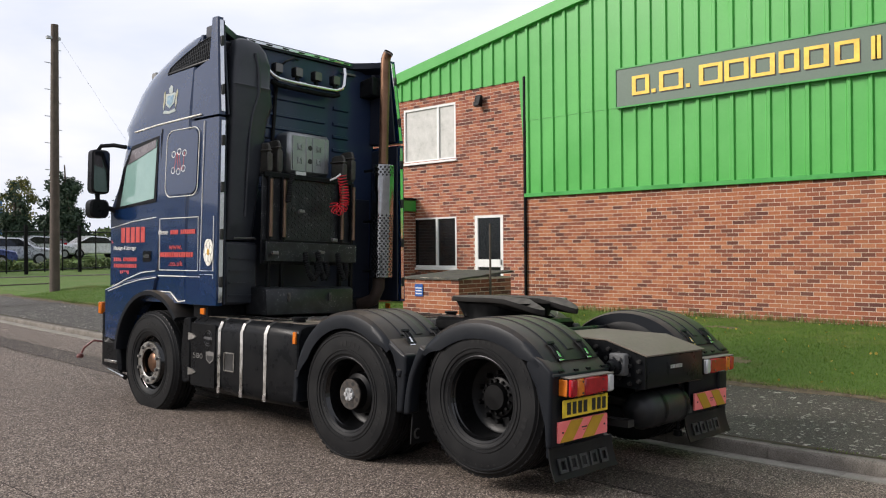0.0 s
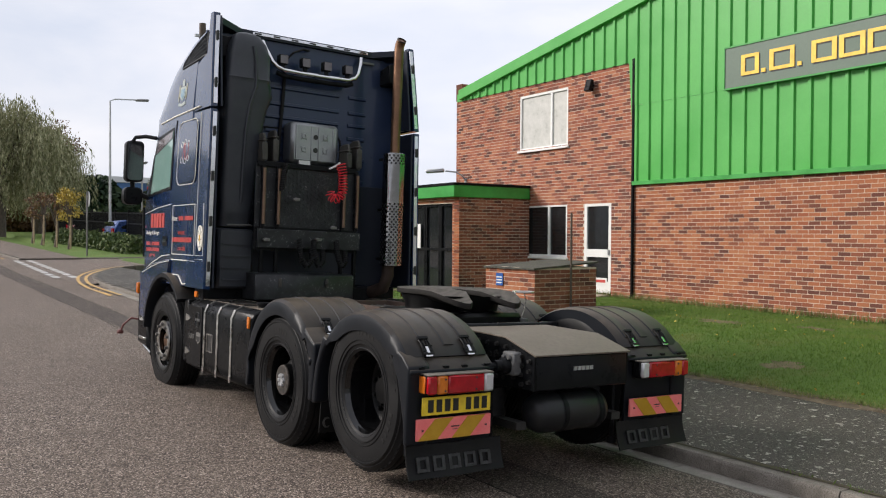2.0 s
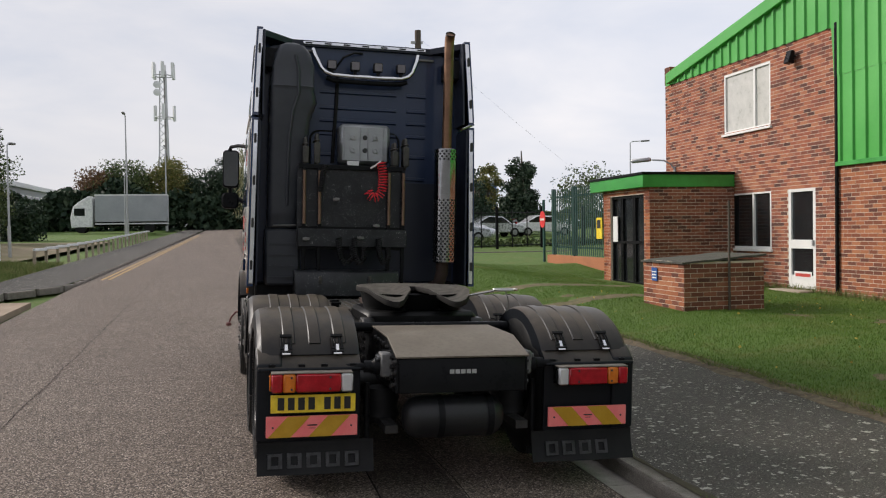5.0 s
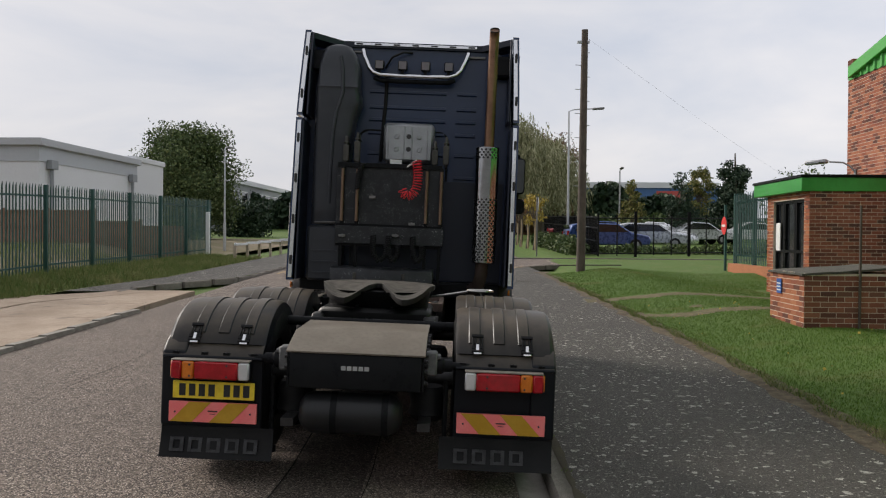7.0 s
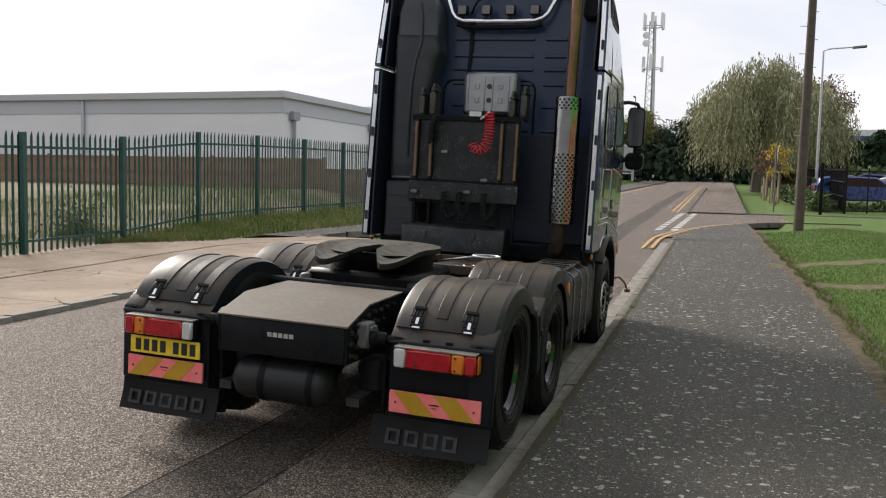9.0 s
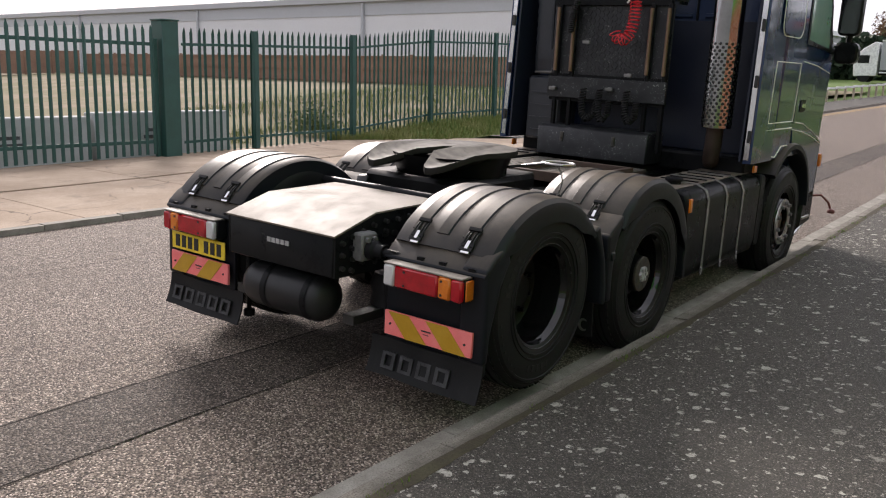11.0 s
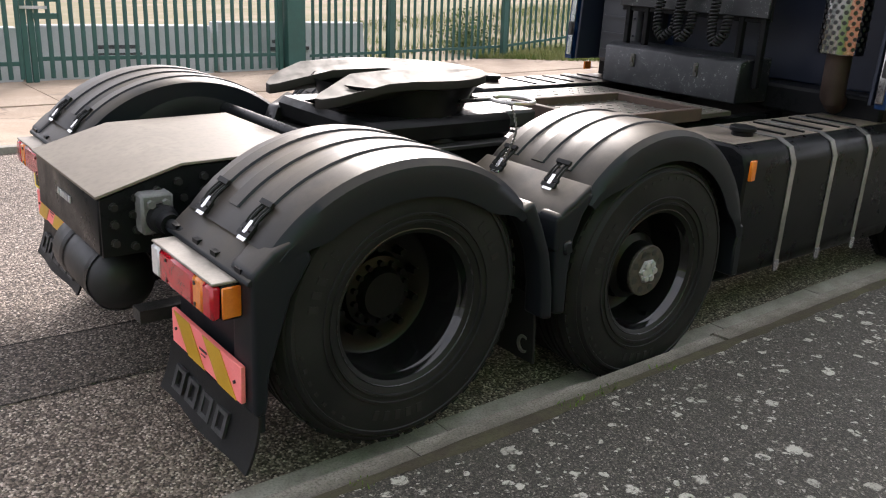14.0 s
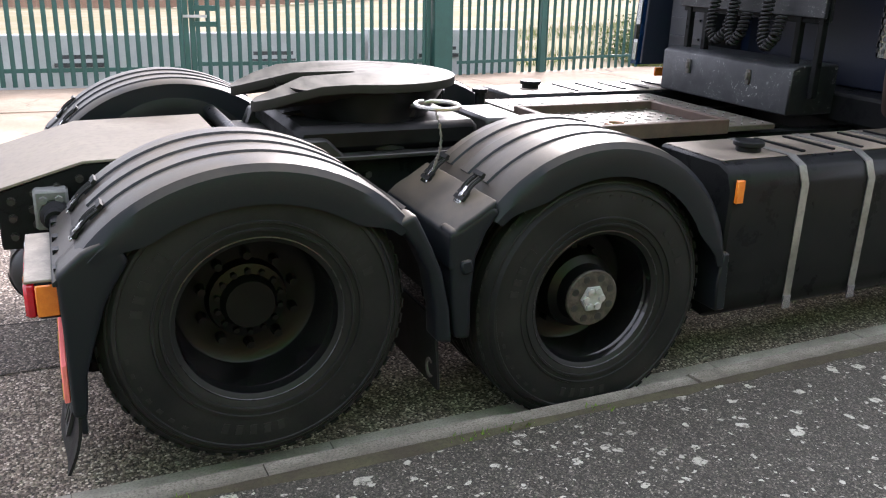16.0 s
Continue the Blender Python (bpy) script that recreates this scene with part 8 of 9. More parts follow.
def coil(name, r1, axis_pts, r, wire, turns, mat, label):
    """A helical air line wound along a line of points."""
    pts = [Vector(p) for p in axis_pts]
    segs = [(a, b) for a, b in zip(pts, pts[1:])]
    L = sum((b - a).length for a, b in segs)
    out, n = [], turns * 10
    up = Vector((1, 0, 0))
    for i in range(n + 1):
        d = L * i / n
        for a, b in segs:
            l = (b - a).length
            if d <= l + 1e-9:
                break
            d -= l
        t = (b - a).normalized()
        p = a + t * d
        u = (up - t * up.dot(t)).normalized()
        v = t.cross(u)
        w = i / 10 * math.tau
        rr = r if r1 is None else r + (r1 - r) * max(0.0, i / n - 0.45) / 0.55
        out.append(p + (u * math.cos(w) + v * math.sin(w)) * rr)
    bm = B()
    tube(bm, out, wire, 6)
    return part(name, bm, mat, truck, label)


coil("air_line", None, [(3.68, -0.150, 2.42), (3.66, -0.168, 2.30), (3.64, -0.168, 2.18), (3.63, -0.150, 2.10), (3.63, -0.112, 2.052), (3.63, -0.062, 2.045), (3.63, -0.022, 2.072), (3.63, -0.008, 2.115)], 0.048, 0.0047, 18, M_REDCOIL, "coiled bright red air hose")
coil("air_line", None, [(3.73, 0.42, 2.38), (3.73, 0.46, 2.28), (3.73, 0.475, 2.10)], 0.022, 0.009, 16, M_RUBBER, "coiled black air hose")
for y0, y1 in ((0.28, 0.14), (0.12, 0.02), (-0.14, -0.24)):
    ym = (y0 + y1) / 2
    coil("air_line", None, [(3.70, y0, 1.62), (3.68, y0, 1.50), (3.66, y0 - 0.02, 1.40), (3.66, ym, 1.345), (3.67, y1, 1.41), (3.70, y1, 1.52)], 0.024, 0.009, 22, M_RUBBER, "coiled black air hose")
bm = B()
tube(bm, [(3.74, -0.05, 2.36), (3.70, -0.10, 2.39), (3.69, -0.15, 2.43)], 0.010, 6)
part("hose_tail", bm, M_WHITE, truck)
for y, z in ((0.62, 1.60), (0.31, 2.02), (0.05, 1.62), (-0.12, 1.75)):
    bm = B()
    rod(bm, (3.775, y, z), (3.73, y, z), 0.02, seg=10)
    obox(bm, Matrix.Translation((3.735, y, z)), 0.03, 0.07, 0.03)
    part("hose_socket", bm, M_DULL, truck, "grey hose socket", 0.004)


# ---------------------------------------------------------------- planting
def quads(name, centres, ups, size, mat, parent, label="", kind="", aspect=1.6, seed=1):
    """Many small leaf blades: numpy arrays of places and directions."""
    rng = np.random.default_rng(seed)
    n = len(centres)
    c = np.asarray(centres, float)
    u = np.asarray(ups, float)
    u /= np.linalg.norm(u, axis=1)[:, None] + 1e-9
    r = rng.normal(size=(n, 3))
    s = np.cross(u, r)
    s /= np.linalg.norm(s, axis=1)[:, None] + 1e-9
    sz = size * rng.uniform(0.6, 1.4, n)[:, None]
    a, b = u * sz * aspect / 2, s * sz / 2
    v = np.stack([c - a, c + b * 0.9, c + a, c - b * 0.9], 1).reshape(-1, 3)
    me = bpy.data.meshes.new(name)
    me.from_pydata(v.tolist(), [], np.arange(4 * n).reshape(-1, 4).tolist())
    me.materials.append(mat)
    ob = new(name, me)
    if parent is not None:
        ob.parent = parent
    return tagged(ob, label, kind=kind)


def trunk_mesh(bm, h, r, lean, limbs, rng):
    pts = [(lean * (t ** 2) * 0.5, 0.1 * math.sin(3 * t), h * t) for t in steps(0, 1, 6)]
    tube(bm, pts, [r * (1.25 - 0.95 * i / 6) for i in range(7)], 8)
    for p in limbs:
        t = rng.uniform(0.35, 0.85)
        a = Vector((lean * t * t * 0.5, 0, h * t))
        b = Vector(p)
        m = (a + b) / 2 + Vector((0, 0, 0.12 * h))
        tube(bm, [a, a * 0.4 + m * 0.6, m * 0.3 + b * 0.7, b], [r * 0.45, r * 0.32, r * 0.2, r * 0.06], 6)


def tree(name, x, y, h, w, mat, label, clumps=70, per=55, leaf=0.22, base=0.25, seed=1, cone=False, group="roadside trees", z=None):
    rng = np.random.default_rng(seed)
    t = thing(name, label, "tree", Matrix.Translation((x, y, (rise(x) if z is None else z) - 0.05)), group=group)
    cs = []
    while len(cs) < clumps:
        p = rng.uniform(-1, 1, 3)
        q = (p[2] + 1) / 2
        if cone:
            lim = (1 - q) ** 0.8 * (0.75 + 0.35 * rng.random())
        else:
            lim = math.sqrt(max(0, 1 - (p[2] * 0.95) ** 2)) * (0.72 + 0.4 * rng.random())
        if math.hypot(p[0], p[1]) > lim or math.hypot(p[0], p[1]) < lim * 0.25 and rng.random() < 0.6:
            continue
        cs.append((p[0] * w / 2, p[1] * w / 2, h * base + q * h * (1 - base) * 0.95))
    cs = np.array(cs)
    bm = B()
    trunk_mesh(bm, h * (0.9 if cone else 0.72), max(0.08, h * 0.022), rng.uniform(-0.6, 0.6), [tuple(c) for c in cs[:14]], rng)
    part("trunk", bm, M_BARK, t)
    per, leaf = int(per * 2.4), leaf * 0.62
    k = np.repeat(np.arange(clumps), per)
    spread = w * (0.075 if cone else 0.10)
    c = cs[k] + np.clip(rng.normal(size=(len(k), 3)), -1.7, 1.7) * np.array([spread, spread, spread * 0.75])
    ups = rng.normal(size=(len(k), 3)) + np.array([0, 0, -0.3 if cone else 0.1])
    quads("crown", c, ups, leaf, mat, t, seed=seed)
    return t


def willow(x, y, h, w, seed=3):
    rng = np.random.default_rng(seed)
    t = thing("willow_tree", "broad pale green weeping willow by the road", "tree", Matrix.Translation((x, y, rise(x) - 0.05)), group="roadside trees")
    tips, cs, ups = [], [], []
    lobes = []
    while len(lobes) < 46:
        p = rng.uniform(-1, 1, 2)
        if p[0] ** 2 + p[1] ** 2 < 1:
            lobes.append((p[0] * w * 0.42, p[1] * w * 0.42, h * (1 - 0.42 * (p[0] ** 2 + p[1] ** 2)) * rng.uniform(0.82, 1.0)))
    for lx, ly, lz in lobes:
        tips.append((lx * 0.8, ly * 0.8, lz * 0.85))
        for _ in range(24):
            a = rng.uniform(0, math.tau)
            out = rng.uniform(0.3, 1.0)
            drop = rng.uniform(0.18, 0.80) * lz
            px, py, pz = lx + rng.normal() * 0.6, ly + rng.normal() * 0.6, lz + rng.normal() * 0.35
            n = int(20 + drop * 5)
            for i in range(n):
                s = i / n
                cs.append((px + math.cos(a) * out * 1.3 * math.sqrt(s) + rng.normal() * 0.16, py + math.sin(a) * out * 1.3 * math.sqrt(s) + rng.normal() * 0.10, pz + 0.3 * math.sin(s * 3) - drop * s))
                ups.append((0.25 * math.cos(a) + rng.normal() * 0.25, 0.25 * math.sin(a) + rng.normal() * 0.25, -1))
    bm = B()
    trunk_mesh(bm, h * 0.6, 0.32, 0.4, tips[:18], rng)
    part("trunk", bm, M_BARK, t)
    quads("crown", cs, ups, 0.080, M_WILLOW, t, aspect=3.4, seed=seed)


willow(-66.0, 8.2, 9.8, 10.0)
willow(-73.0, 11.5, 8.8, 8.0, 8)
tree("tree", -78.0, 12.6, 9.6, 5.6, M_AUTUMN, "brown autumn tree with thinning leaves", 80, 60, 0.22, 0.3, 11)
for i, (tx, ty) in enumerate(((-44.8, 9.2), (-47.3, 8.95), (-50.0, 8.7), (-53.0, 8.6))):
    t_ = tree("sapling", tx, ty, 3.0, 1.5, M_YLEAF if i == 0 else M_AUTUMN, "staked young street tree with yellow leaves" if i == 0 else "staked young street tree, nearly bare", 26 if i == 0 else 12, 16, 0.12, 0.45, 20 + i, group="young street trees")
    bm = B()
    rod(bm, (0.12, 0.05, 0), (0.12, 0.05, 1.65), 0.045, seg=8)
    part("stake", bm, plain("pale_timber_stake", (0.36, 0.27, 0.17), 0.8) if "pale_timber_stake" not in bpy.data.materials else bpy.data.materials["pale_timber_stake"], t_)

M_BIRCH = leaf_material("yellowing_birch_leaves", [(0, (0.09, 0.11, 0.03)), (0.6, (0.17, 0.17, 0.05)), (1, (0.32, 0.27, 0.08))])
# dark belt at the end of the road
rs = random.Random(5)
for i, (ty, hh, ww, mt, cn, lb) in enumerate(((-12.6, 7.6, 6.5, M_AUTUMN, False, "browning rounded tree in the belt"), (-28, 6.5, 9, M_LEAF, False, "dark rounded tree in the belt"), (-9.8, 8.0, 6.5, M_LEAF, False, "dark rounded tree in the belt"), (-4.8, 8.6, 5.5, M_BIRCH, False, "yellowing birch in the belt"), (-0.5, 7.0, 6.5, M_CONIFER, False, "dark evergreen in the belt"), (1.8, 10.2, 6.0, M_CONIFER, True, "dark conifer in the belt"), (4.5, 7.5, 7, M_CONIFER, False, "dark evergreen in the belt"), (9.0, 7.5, 8, M_LEAF, False, "dark rounded tree in the belt"), (16, 8.0, 8, M_CONIFER, True, "dark conifer in the belt"), (-36, 6.8, 9, M_LEAF, False, "dark rounded tree in the belt"))):
    tree("tree", -104 + rs.uniform(-2, 2), ty, hh, ww, mt, lb, 80, 70, 0.27, 0.12, 40 + i, cn, "tree belt")


def hedge(name, x0, y0, x1, y1, h, d, mat, label, n, leaf=0.2, seed=7, z=None):
    rng = np.random.default_rng(seed)
    s = rng.random(n)
    bumpy = 1 + 0.16 * np.sin(s * 37) + 0.12 * np.sin(s * 91 + 1)
    along = np.stack([x0 + (x1 - x0) * s, y0 + (y1 - y0) * s], 1)
    zz = rng.random(n) ** 0.8 * h * bumpy
    dn = np.array([-(y1 - y0), x1 - x0]) / math.hypot(x1 - x0, y1 - y0)
    off = rng.uniform(-0.5, 0.5, n) * d
    base = np.array([rise(q) for q in along[:, 0]]) if z is None else z
    c = np.column_stack([along + dn * off[:, None], base + zz])
    return tagged(quads(name, c, rng.normal(size=(n, 3)), leaf, mat, None, seed=seed), label, "hedge", kind="stuff")


hedge("hedge", -100, -60, -100, 30, 4.6, 3.0, M_CONIFER, "dense dark evergreen screen at the road end", 26000, 0.55)
hedge("hedge", -37.5, 10.7, -52.0, 9.9, 0.72, 0.9, M_LEAF, "low clipped hedge behind the grass strip", 9000, 0.10, 8)
hedge("hedge", -39.5, 10.6, -40.5, 24, 0.42, 1.0, M_LEAF, "low shrub bed inside the black railings", 2600, 0.12, 9)
hedge("hedge", -80, 9, -79, 15, 3.0, 3.0, M_AUTUMN, "brown and green shrubs along the car park", 5200, 0.28, 12)
hedge("hedge", -84, 16, -72, 50, 1.7, 3.0, M_LEAF, "mixed dark shrubs before the blue warehouse", 5200, 0.32, 10)

tree("tree", -57.5, -14.2, 8.5, 6.3, M_LEAF, "dense dark green tree beyond the grey shed", 190, 110, 0.19, 0.05, 61)
hedge("hedge", -66.0, -14.5, -64.0, -10.4, 2.4, 2.0, M_CONIFER, "dark evergreen shrubs before the far offices", 5500, 0.16, 62)
tree("conifer", -61.0, 24.6, 7.2, 3.9, M_CONIFER, "tall dark cedar with layered boughs", 130, 70, 0.24, 0.08, 63, True)
tree("conifer", -57.0, 19.9, 5.0, 3.4, M_CONIFER, "dark spreading conifer in the car park", 70, 40, 0.2, 0.05, 64, True)
tree("tree", -57.4, 16.6, 4.9, 2.2, M_BIRCH, "thin green tree in the car park", 34, 26, 0.2, 0.2, 65, True)
tree("tree", -66.0, 23.3, 5.8, 2.2, M_BIRCH, "yellow-green tree in the car park", 50, 40, 0.2, 0.2, 66)
tree("tree", -48.6, 25.2, 4.6, 4.2, M_LEAF, "thinning tree behind the green fence", 46, 46, 0.17, 0.15, 67)


# ---------------------------------------------------------------- poles and lamps
def telegraph_pole():
    t = thing("telegraph_pole", "tarred timber telegraph pole with step irons", "telegraph pole", Matrix.Translation((-23.70, 9.28, 0.55)))
    bm = B()
    rod(bm, (0, 0, -0.1), (0.0, 0.06, 7.25), 0.135, 0.095, 14)
    part("shaft", bm, M_WOODPOLE, t)
    for i in range(12):
        bm = B()
        s = 1 if i % 2 else -1
        z = 2.6 + i * 0.36
        rod(bm, (0, s * 0.05, z), (0.0, s * 0.22, z + 0.01), 0.011, seg=6)
        part("step_iron", bm, M_GALV, t)
    part("cap_bracket", _box(-0.05, 0.05, -0.16, 0.2, 6.85, 6.92), M_GALV, t)
    w = thing("overhead_wire", "thin black overhead telephone wire", "wire")
    for q in (((-23.7, 9.36, 7.6), (-41.4, 22.0, 4.35)),):
        a, b = Vector(q[0]), Vector(q[1])
        bm = B()
        tube(bm, [a.lerp(b, s) - Vector((0, 0, 0.12 * math.sin(math.pi * s))) for s in steps(0, 1, 10)], 0.0022, 5)
        part("strand", bm, M_INK, w)


telegraph_pole()


def street_lamp(x, y, h, arm, ang, label, r=0.07):
    t = thing("street_lamp", label, "street lamp", Matrix.Translation((x, y, rise(x))) @ Matrix.Rotation(radians(ang), 4, "Z"), group="street lamps")
    bm = B()
    rod(bm, (0, 0, 0), (0, 0, 1.4), r * 1.5, r * 1.4, 10)
    tube(bm, [(0, 0, 1.4), (0, 0, h - 0.05), (arm * 0.2, 0, h + 0.05), (arm, 0, h + 0.10)], [r, r * 0.6, r * 0.5, r * 0.45], 8)
    part("column", bm, M_GALV, t)
    bm = B()
    obox(bm, Matrix.Translation((arm + 0.25, 0, h + 0.10)) @ Matrix.Rotation(radians(-4), 4, "Y"), 0.62, 0.22, 0.11)
    part("lantern", bm, M_DULL, t, bevel=0.03)


street_lamp(-43.66, 10.9, 7.4, 1.3, 90, "tall galvanised street lamp by the junction")
street_lamp(-66.0, -4.7, 9.2, 0.7, 0, "tall galvanised street lamp across the road")
street_lamp(-73.0, -5.8, 5.0, 0.5, 180, "short galvanised street lamp across the road", 0.05)
street_lamp(-39.0, -6.1, 5.0, 0.5, 180, "galvanised street lamp beside the far footway", 0.05)
street_lamp(-54.5, 30.6, 6.6, 0.9, 90, "galvanised car park lamp")
street_lamp(-58.0, 15.9, 5.0, 0.5, 0, "galvanised car park lamp")
street_lamp(-95.0, -4.5, 9.0, 0.6, 0, "far street lamp at the road end", 0.10)


def mast():
    t = thing("radio_mast", "pale lattice radio mast with panel aerials", "radio mast", Matrix.Translation((-160.6, -10.4, 2.3)))
    H = 29.0
    half = lambda z: 1.35 - 0.7 * z / H
    legs = []
    for a in (30, 150, 270):
        bm = B()
        rod(bm, (half(0) * math.cos(radians(a)), half(0) * math.sin(radians(a)), 0), (half(H) * math.cos(radians(a)), half(H) * math.sin(radians(a)), H), 0.16, 0.12, 6)
        part("leg", bm, M_GALV, t)
    bm = B()
    for i in range(22):
        z0, z1 = H * i / 22, H * (i + 1) / 22
        for a, b in ((30, 150), (150, 270), (270, 30)):
            if i % 2:
                a, b = b, a
            rod(bm, (half(z0) * math.cos(radians(a)), half(z0) * math.sin(radians(a)), z0), (half(z1) * math.cos(radians(b)), half(z1) * math.sin(radians(b)), z1), 0.055, seg=5)
    tagged(part("bracing", bm, M_GALV, t), kind="stuff")
    bm = B()
    rod(bm, (0.2, 0.2, 0), (0.2, 0.2, H), 0.22, seg=6)
    part("cable_run", bm, M_DULL, t)
    for z in (29.0, 21.5):
        for k in range(6 if z > 25 else 3):
            a = math.tau * k / (6 if z > 25 else 3)
            bm = B()
            box(bm, -0.2, 0.2, -0.3, 0.3, -1.4, 1.4)
            ob = part("aerial_panel", bm, M_SHEDW, t, bevel=0.05)
            ob.matrix_basis = Matrix.Translation((1.9 * math.cos(a), 1.9 * math.sin(a), z)) @ Matrix.Rotation(a, 4, "Z")
        bm = B()
        tube(bm, [(1.6 * math.cos(q), 1.6 * math.sin(q), z - 0.9) for q in [i * math.tau / 12 for i in range(13)]], 0.1, 5)
        part("headframe", bm, M_GALV, t)
    for y, z in ((1.1, 26.4), (1.1, 25.0)):
        bm = B()
        lathe(bm, [(0.0, -0.2), (0.6, -0.15), (0.65, 0.15), (0.0, 0.25)], Matrix.Translation((0.9, -y, z)) @ Matrix.Rotation(math.pi / 2, 4, "Y"), 14)
        part("dish", bm, M_SHEDW, t)


mast()


# ---------------------------------------------------------------- buildings beyond
def grey_shed():
    t = thing("warehouse", "long pale grey metal-clad warehouse with a flat roof", "warehouse")
    x0, y0 = -35.0, -13.2
    part("wall", _box(-45.7, x0, y0 - 70, y0, 0.3, 4.80), M_SHEDW, t)
    part("upper_band", _box(-45.75, x0 + 0.05, y0 - 70, y0 + 0.05, 4.80, 5.48), M_SHEDP, t, "light grey upper cladding band")
    part("parapet", _box(-45.9, x0 + 0.25, y0 - 70, y0 + 0.25, 5.48, 5.82), plain("grey_parapet", (0.45, 0.46, 0.48), 0.5, 0, (0.48, 0.49, 0.51), 0.3, 10, 0.1, 0.02), t, "grey parapet trim", 0.03)
    for i in range(4):
        bm = B()
        rod(bm, (x0 + 0.12, y0 - 11.8 - i * 15.0, 0.6), (x0 + 0.12, y0 - 11.8 - i * 15.0, 5.45), 0.09, seg=8)
        part("downpipe", bm, M_SHEDP, t)
    for xx in (x0 - 0.9, x0 - 9.9):
        bm = B()
        rod(bm, (xx, y0 + 0.14, 0.6), (xx, y0 + 0.14, 4.6), 0.09, seg=8)
        obox(bm, Matrix.Translation((xx, y0 + 0.16, 4.7)), 0.6, 0.25, 0.4)
        part("downpipe", bm, M_SHEDG, t)
    t2 = thing("warehouse", "lower white metal-clad warehouse wing", "warehouse")
    part("wall", _box(-50.4, -45.95, y0 - 24, y0 - 0.2, 0.5, 5.75), M_SHEDW, t2)
    part("parapet", _box(-50.5, -45.95, y0 - 24, y0 - 0.1, 5.75, 6.05), M_SHEDW, t2, "", 0.03)
    # timber screen fence in front
    f = thing("timber_fence", "brown close-boarded timber fence below the warehouse", "fence")
    for i in range(23):
        ya = -5.2 - i * 1.83
        z = yard_z(-31, ya) + 0.03
        for k in range(12):
            part("board", _box(-31.02 - 0.006 * (k % 2), -31.0, ya - 0.152 * (k + 1) + 0.006, ya - 0.152 * k, z, z + 1.28), M_REDWALL, f)
        part("post", _box(-31.08, -30.97, ya - 0.05, ya + 0.05, z - 0.1, z + 1.36), M_REDWALL, f)
        for h in (0.05, 0.62, 1.22):
            part("rail", _box(-30.995, -30.95, ya - 1.78, ya - 0.06, z + h, z + h + 0.07), M_REDWALL, f)


def back_boards():
    """Brown boarded fence along the back of the yard."""
    f = thing("timber_fence", "brown close-boarded timber fence at the back of the yard", "fence")
    for i in range(34):
        xa = -30.9 + i * 1.83
        z = yard_z(xa, -48.0) + 0.02
        for k in range(6):
            part("board", _box(xa + 0.305 * k, xa + 0.305 * (k + 1) - 0.008, -48.02 - 0.006 * (k % 2), -48.0, z, z + 1.45), M_REDWALL, f)
        part("post", _box(xa - 0.05, xa + 0.05, -48.03, -47.94, z - 0.1, z + 1.52), M_REDWALL, f)


def yard_z(x, y):
    e = smooth(FY - 1.2, FY - 4.0, y)
    return (rise(x) + 0.02) * (1 - e) + e * max(rise(x) + 0.02, 0.03 + 1.20 * smooth(-8.0, -32.0, x))


def sandy_material():
    m, nt, b = nodes("dry_sandy_ground")
    co = coords(nt)
    big = noise_tex(nt, co, 0.35, 6, 0.65)
    col = mixc(nt, grey(nt, big, 0.34, 0.54), (0.26, 0.205, 0.150), (0.165, 0.150, 0.078))
    col = mixc(nt, grey(nt, noise_tex(nt, co, 12, 5, 0.7), 0.4, 0.75, 0, 0.5), col, (0.22, 0.18, 0.12))
    nt.links.new(col, b.inputs["Base Color"])
    b.inputs["Roughness"].default_value = 0.95
    b.inputs["Specular IOR Level"].default_value = 0.2
    return m


M_SAND = sandy_material()
sheet("yard_ground", steps(-60, 40, 50), lambda x: [FY - 0.12 - 13.88 * i / 14 for i in range(15)] + [FY - 20.0, FY - 30.0, FY - 46.0, FY - 90.0], yard_z, M_SAND, "dry sandy yard sloping up behind the fence", "ground")
grey_shed()
back_boards()


def blue_warehouse():
    t = thing("warehouse", "blue and white metal-clad warehouse in the distance", "warehouse")
    part("wall", _box(-150, -108, 15.5, 36, 1.0, 6.0), M_SHEDG, t)
    part("blue_band", _box(-150, -107.9, 15.4, 36.1, 6.0, 7.9), M_SHEDB, t, "blue cladding band")
    part("parapet", _box(-150, -107.7, 15.2, 36.3, 7.9, 8.6), M_SHEDW, t, "white parapet")
    part("end_panel", _box(-108, -107.6, 32.6, 36.2, 2.0, 7.9), M_SHEDB, t)
    part("sign_bar", _box(-107.6, -107.5, 28.4, 31.9, 6.6, 7.5), M_REDLET, t, "red sign bar")


blue_warehouse()


def far_offices():
    """Long low building with a pale roof edge, past the shrubs."""
    t = thing("office_building", "low grey office building with a pale roof edge", "building", Matrix.Translation((-90.0, -21.0, 2.0)))
    part("wall", _box(-30, 0, -14, 0, -0.4, 5.3), M_SHEDG, t)
    part("roof_edge", _box(-30.4, 0.4, -14.4, 0.4, 5.3, 5.85), M_SHEDW, t, "pale roof edge", 0.03)
    for k in range(8):
        for z in (0.9, 3.3):
            w = part("window", _box(-1.2 - 3.6 * k, -3.8 - 3.6 * k, 0.0, 0.05, z, z + 1.3), M_WHITE, t)
            part("pane", _box(-1.35 - 3.6 * k, -3.65 - 3.6 * k, 0.05, 0.07, z + 0.12, z + 1.18), M_GLASS_DARK, w)


far_offices()


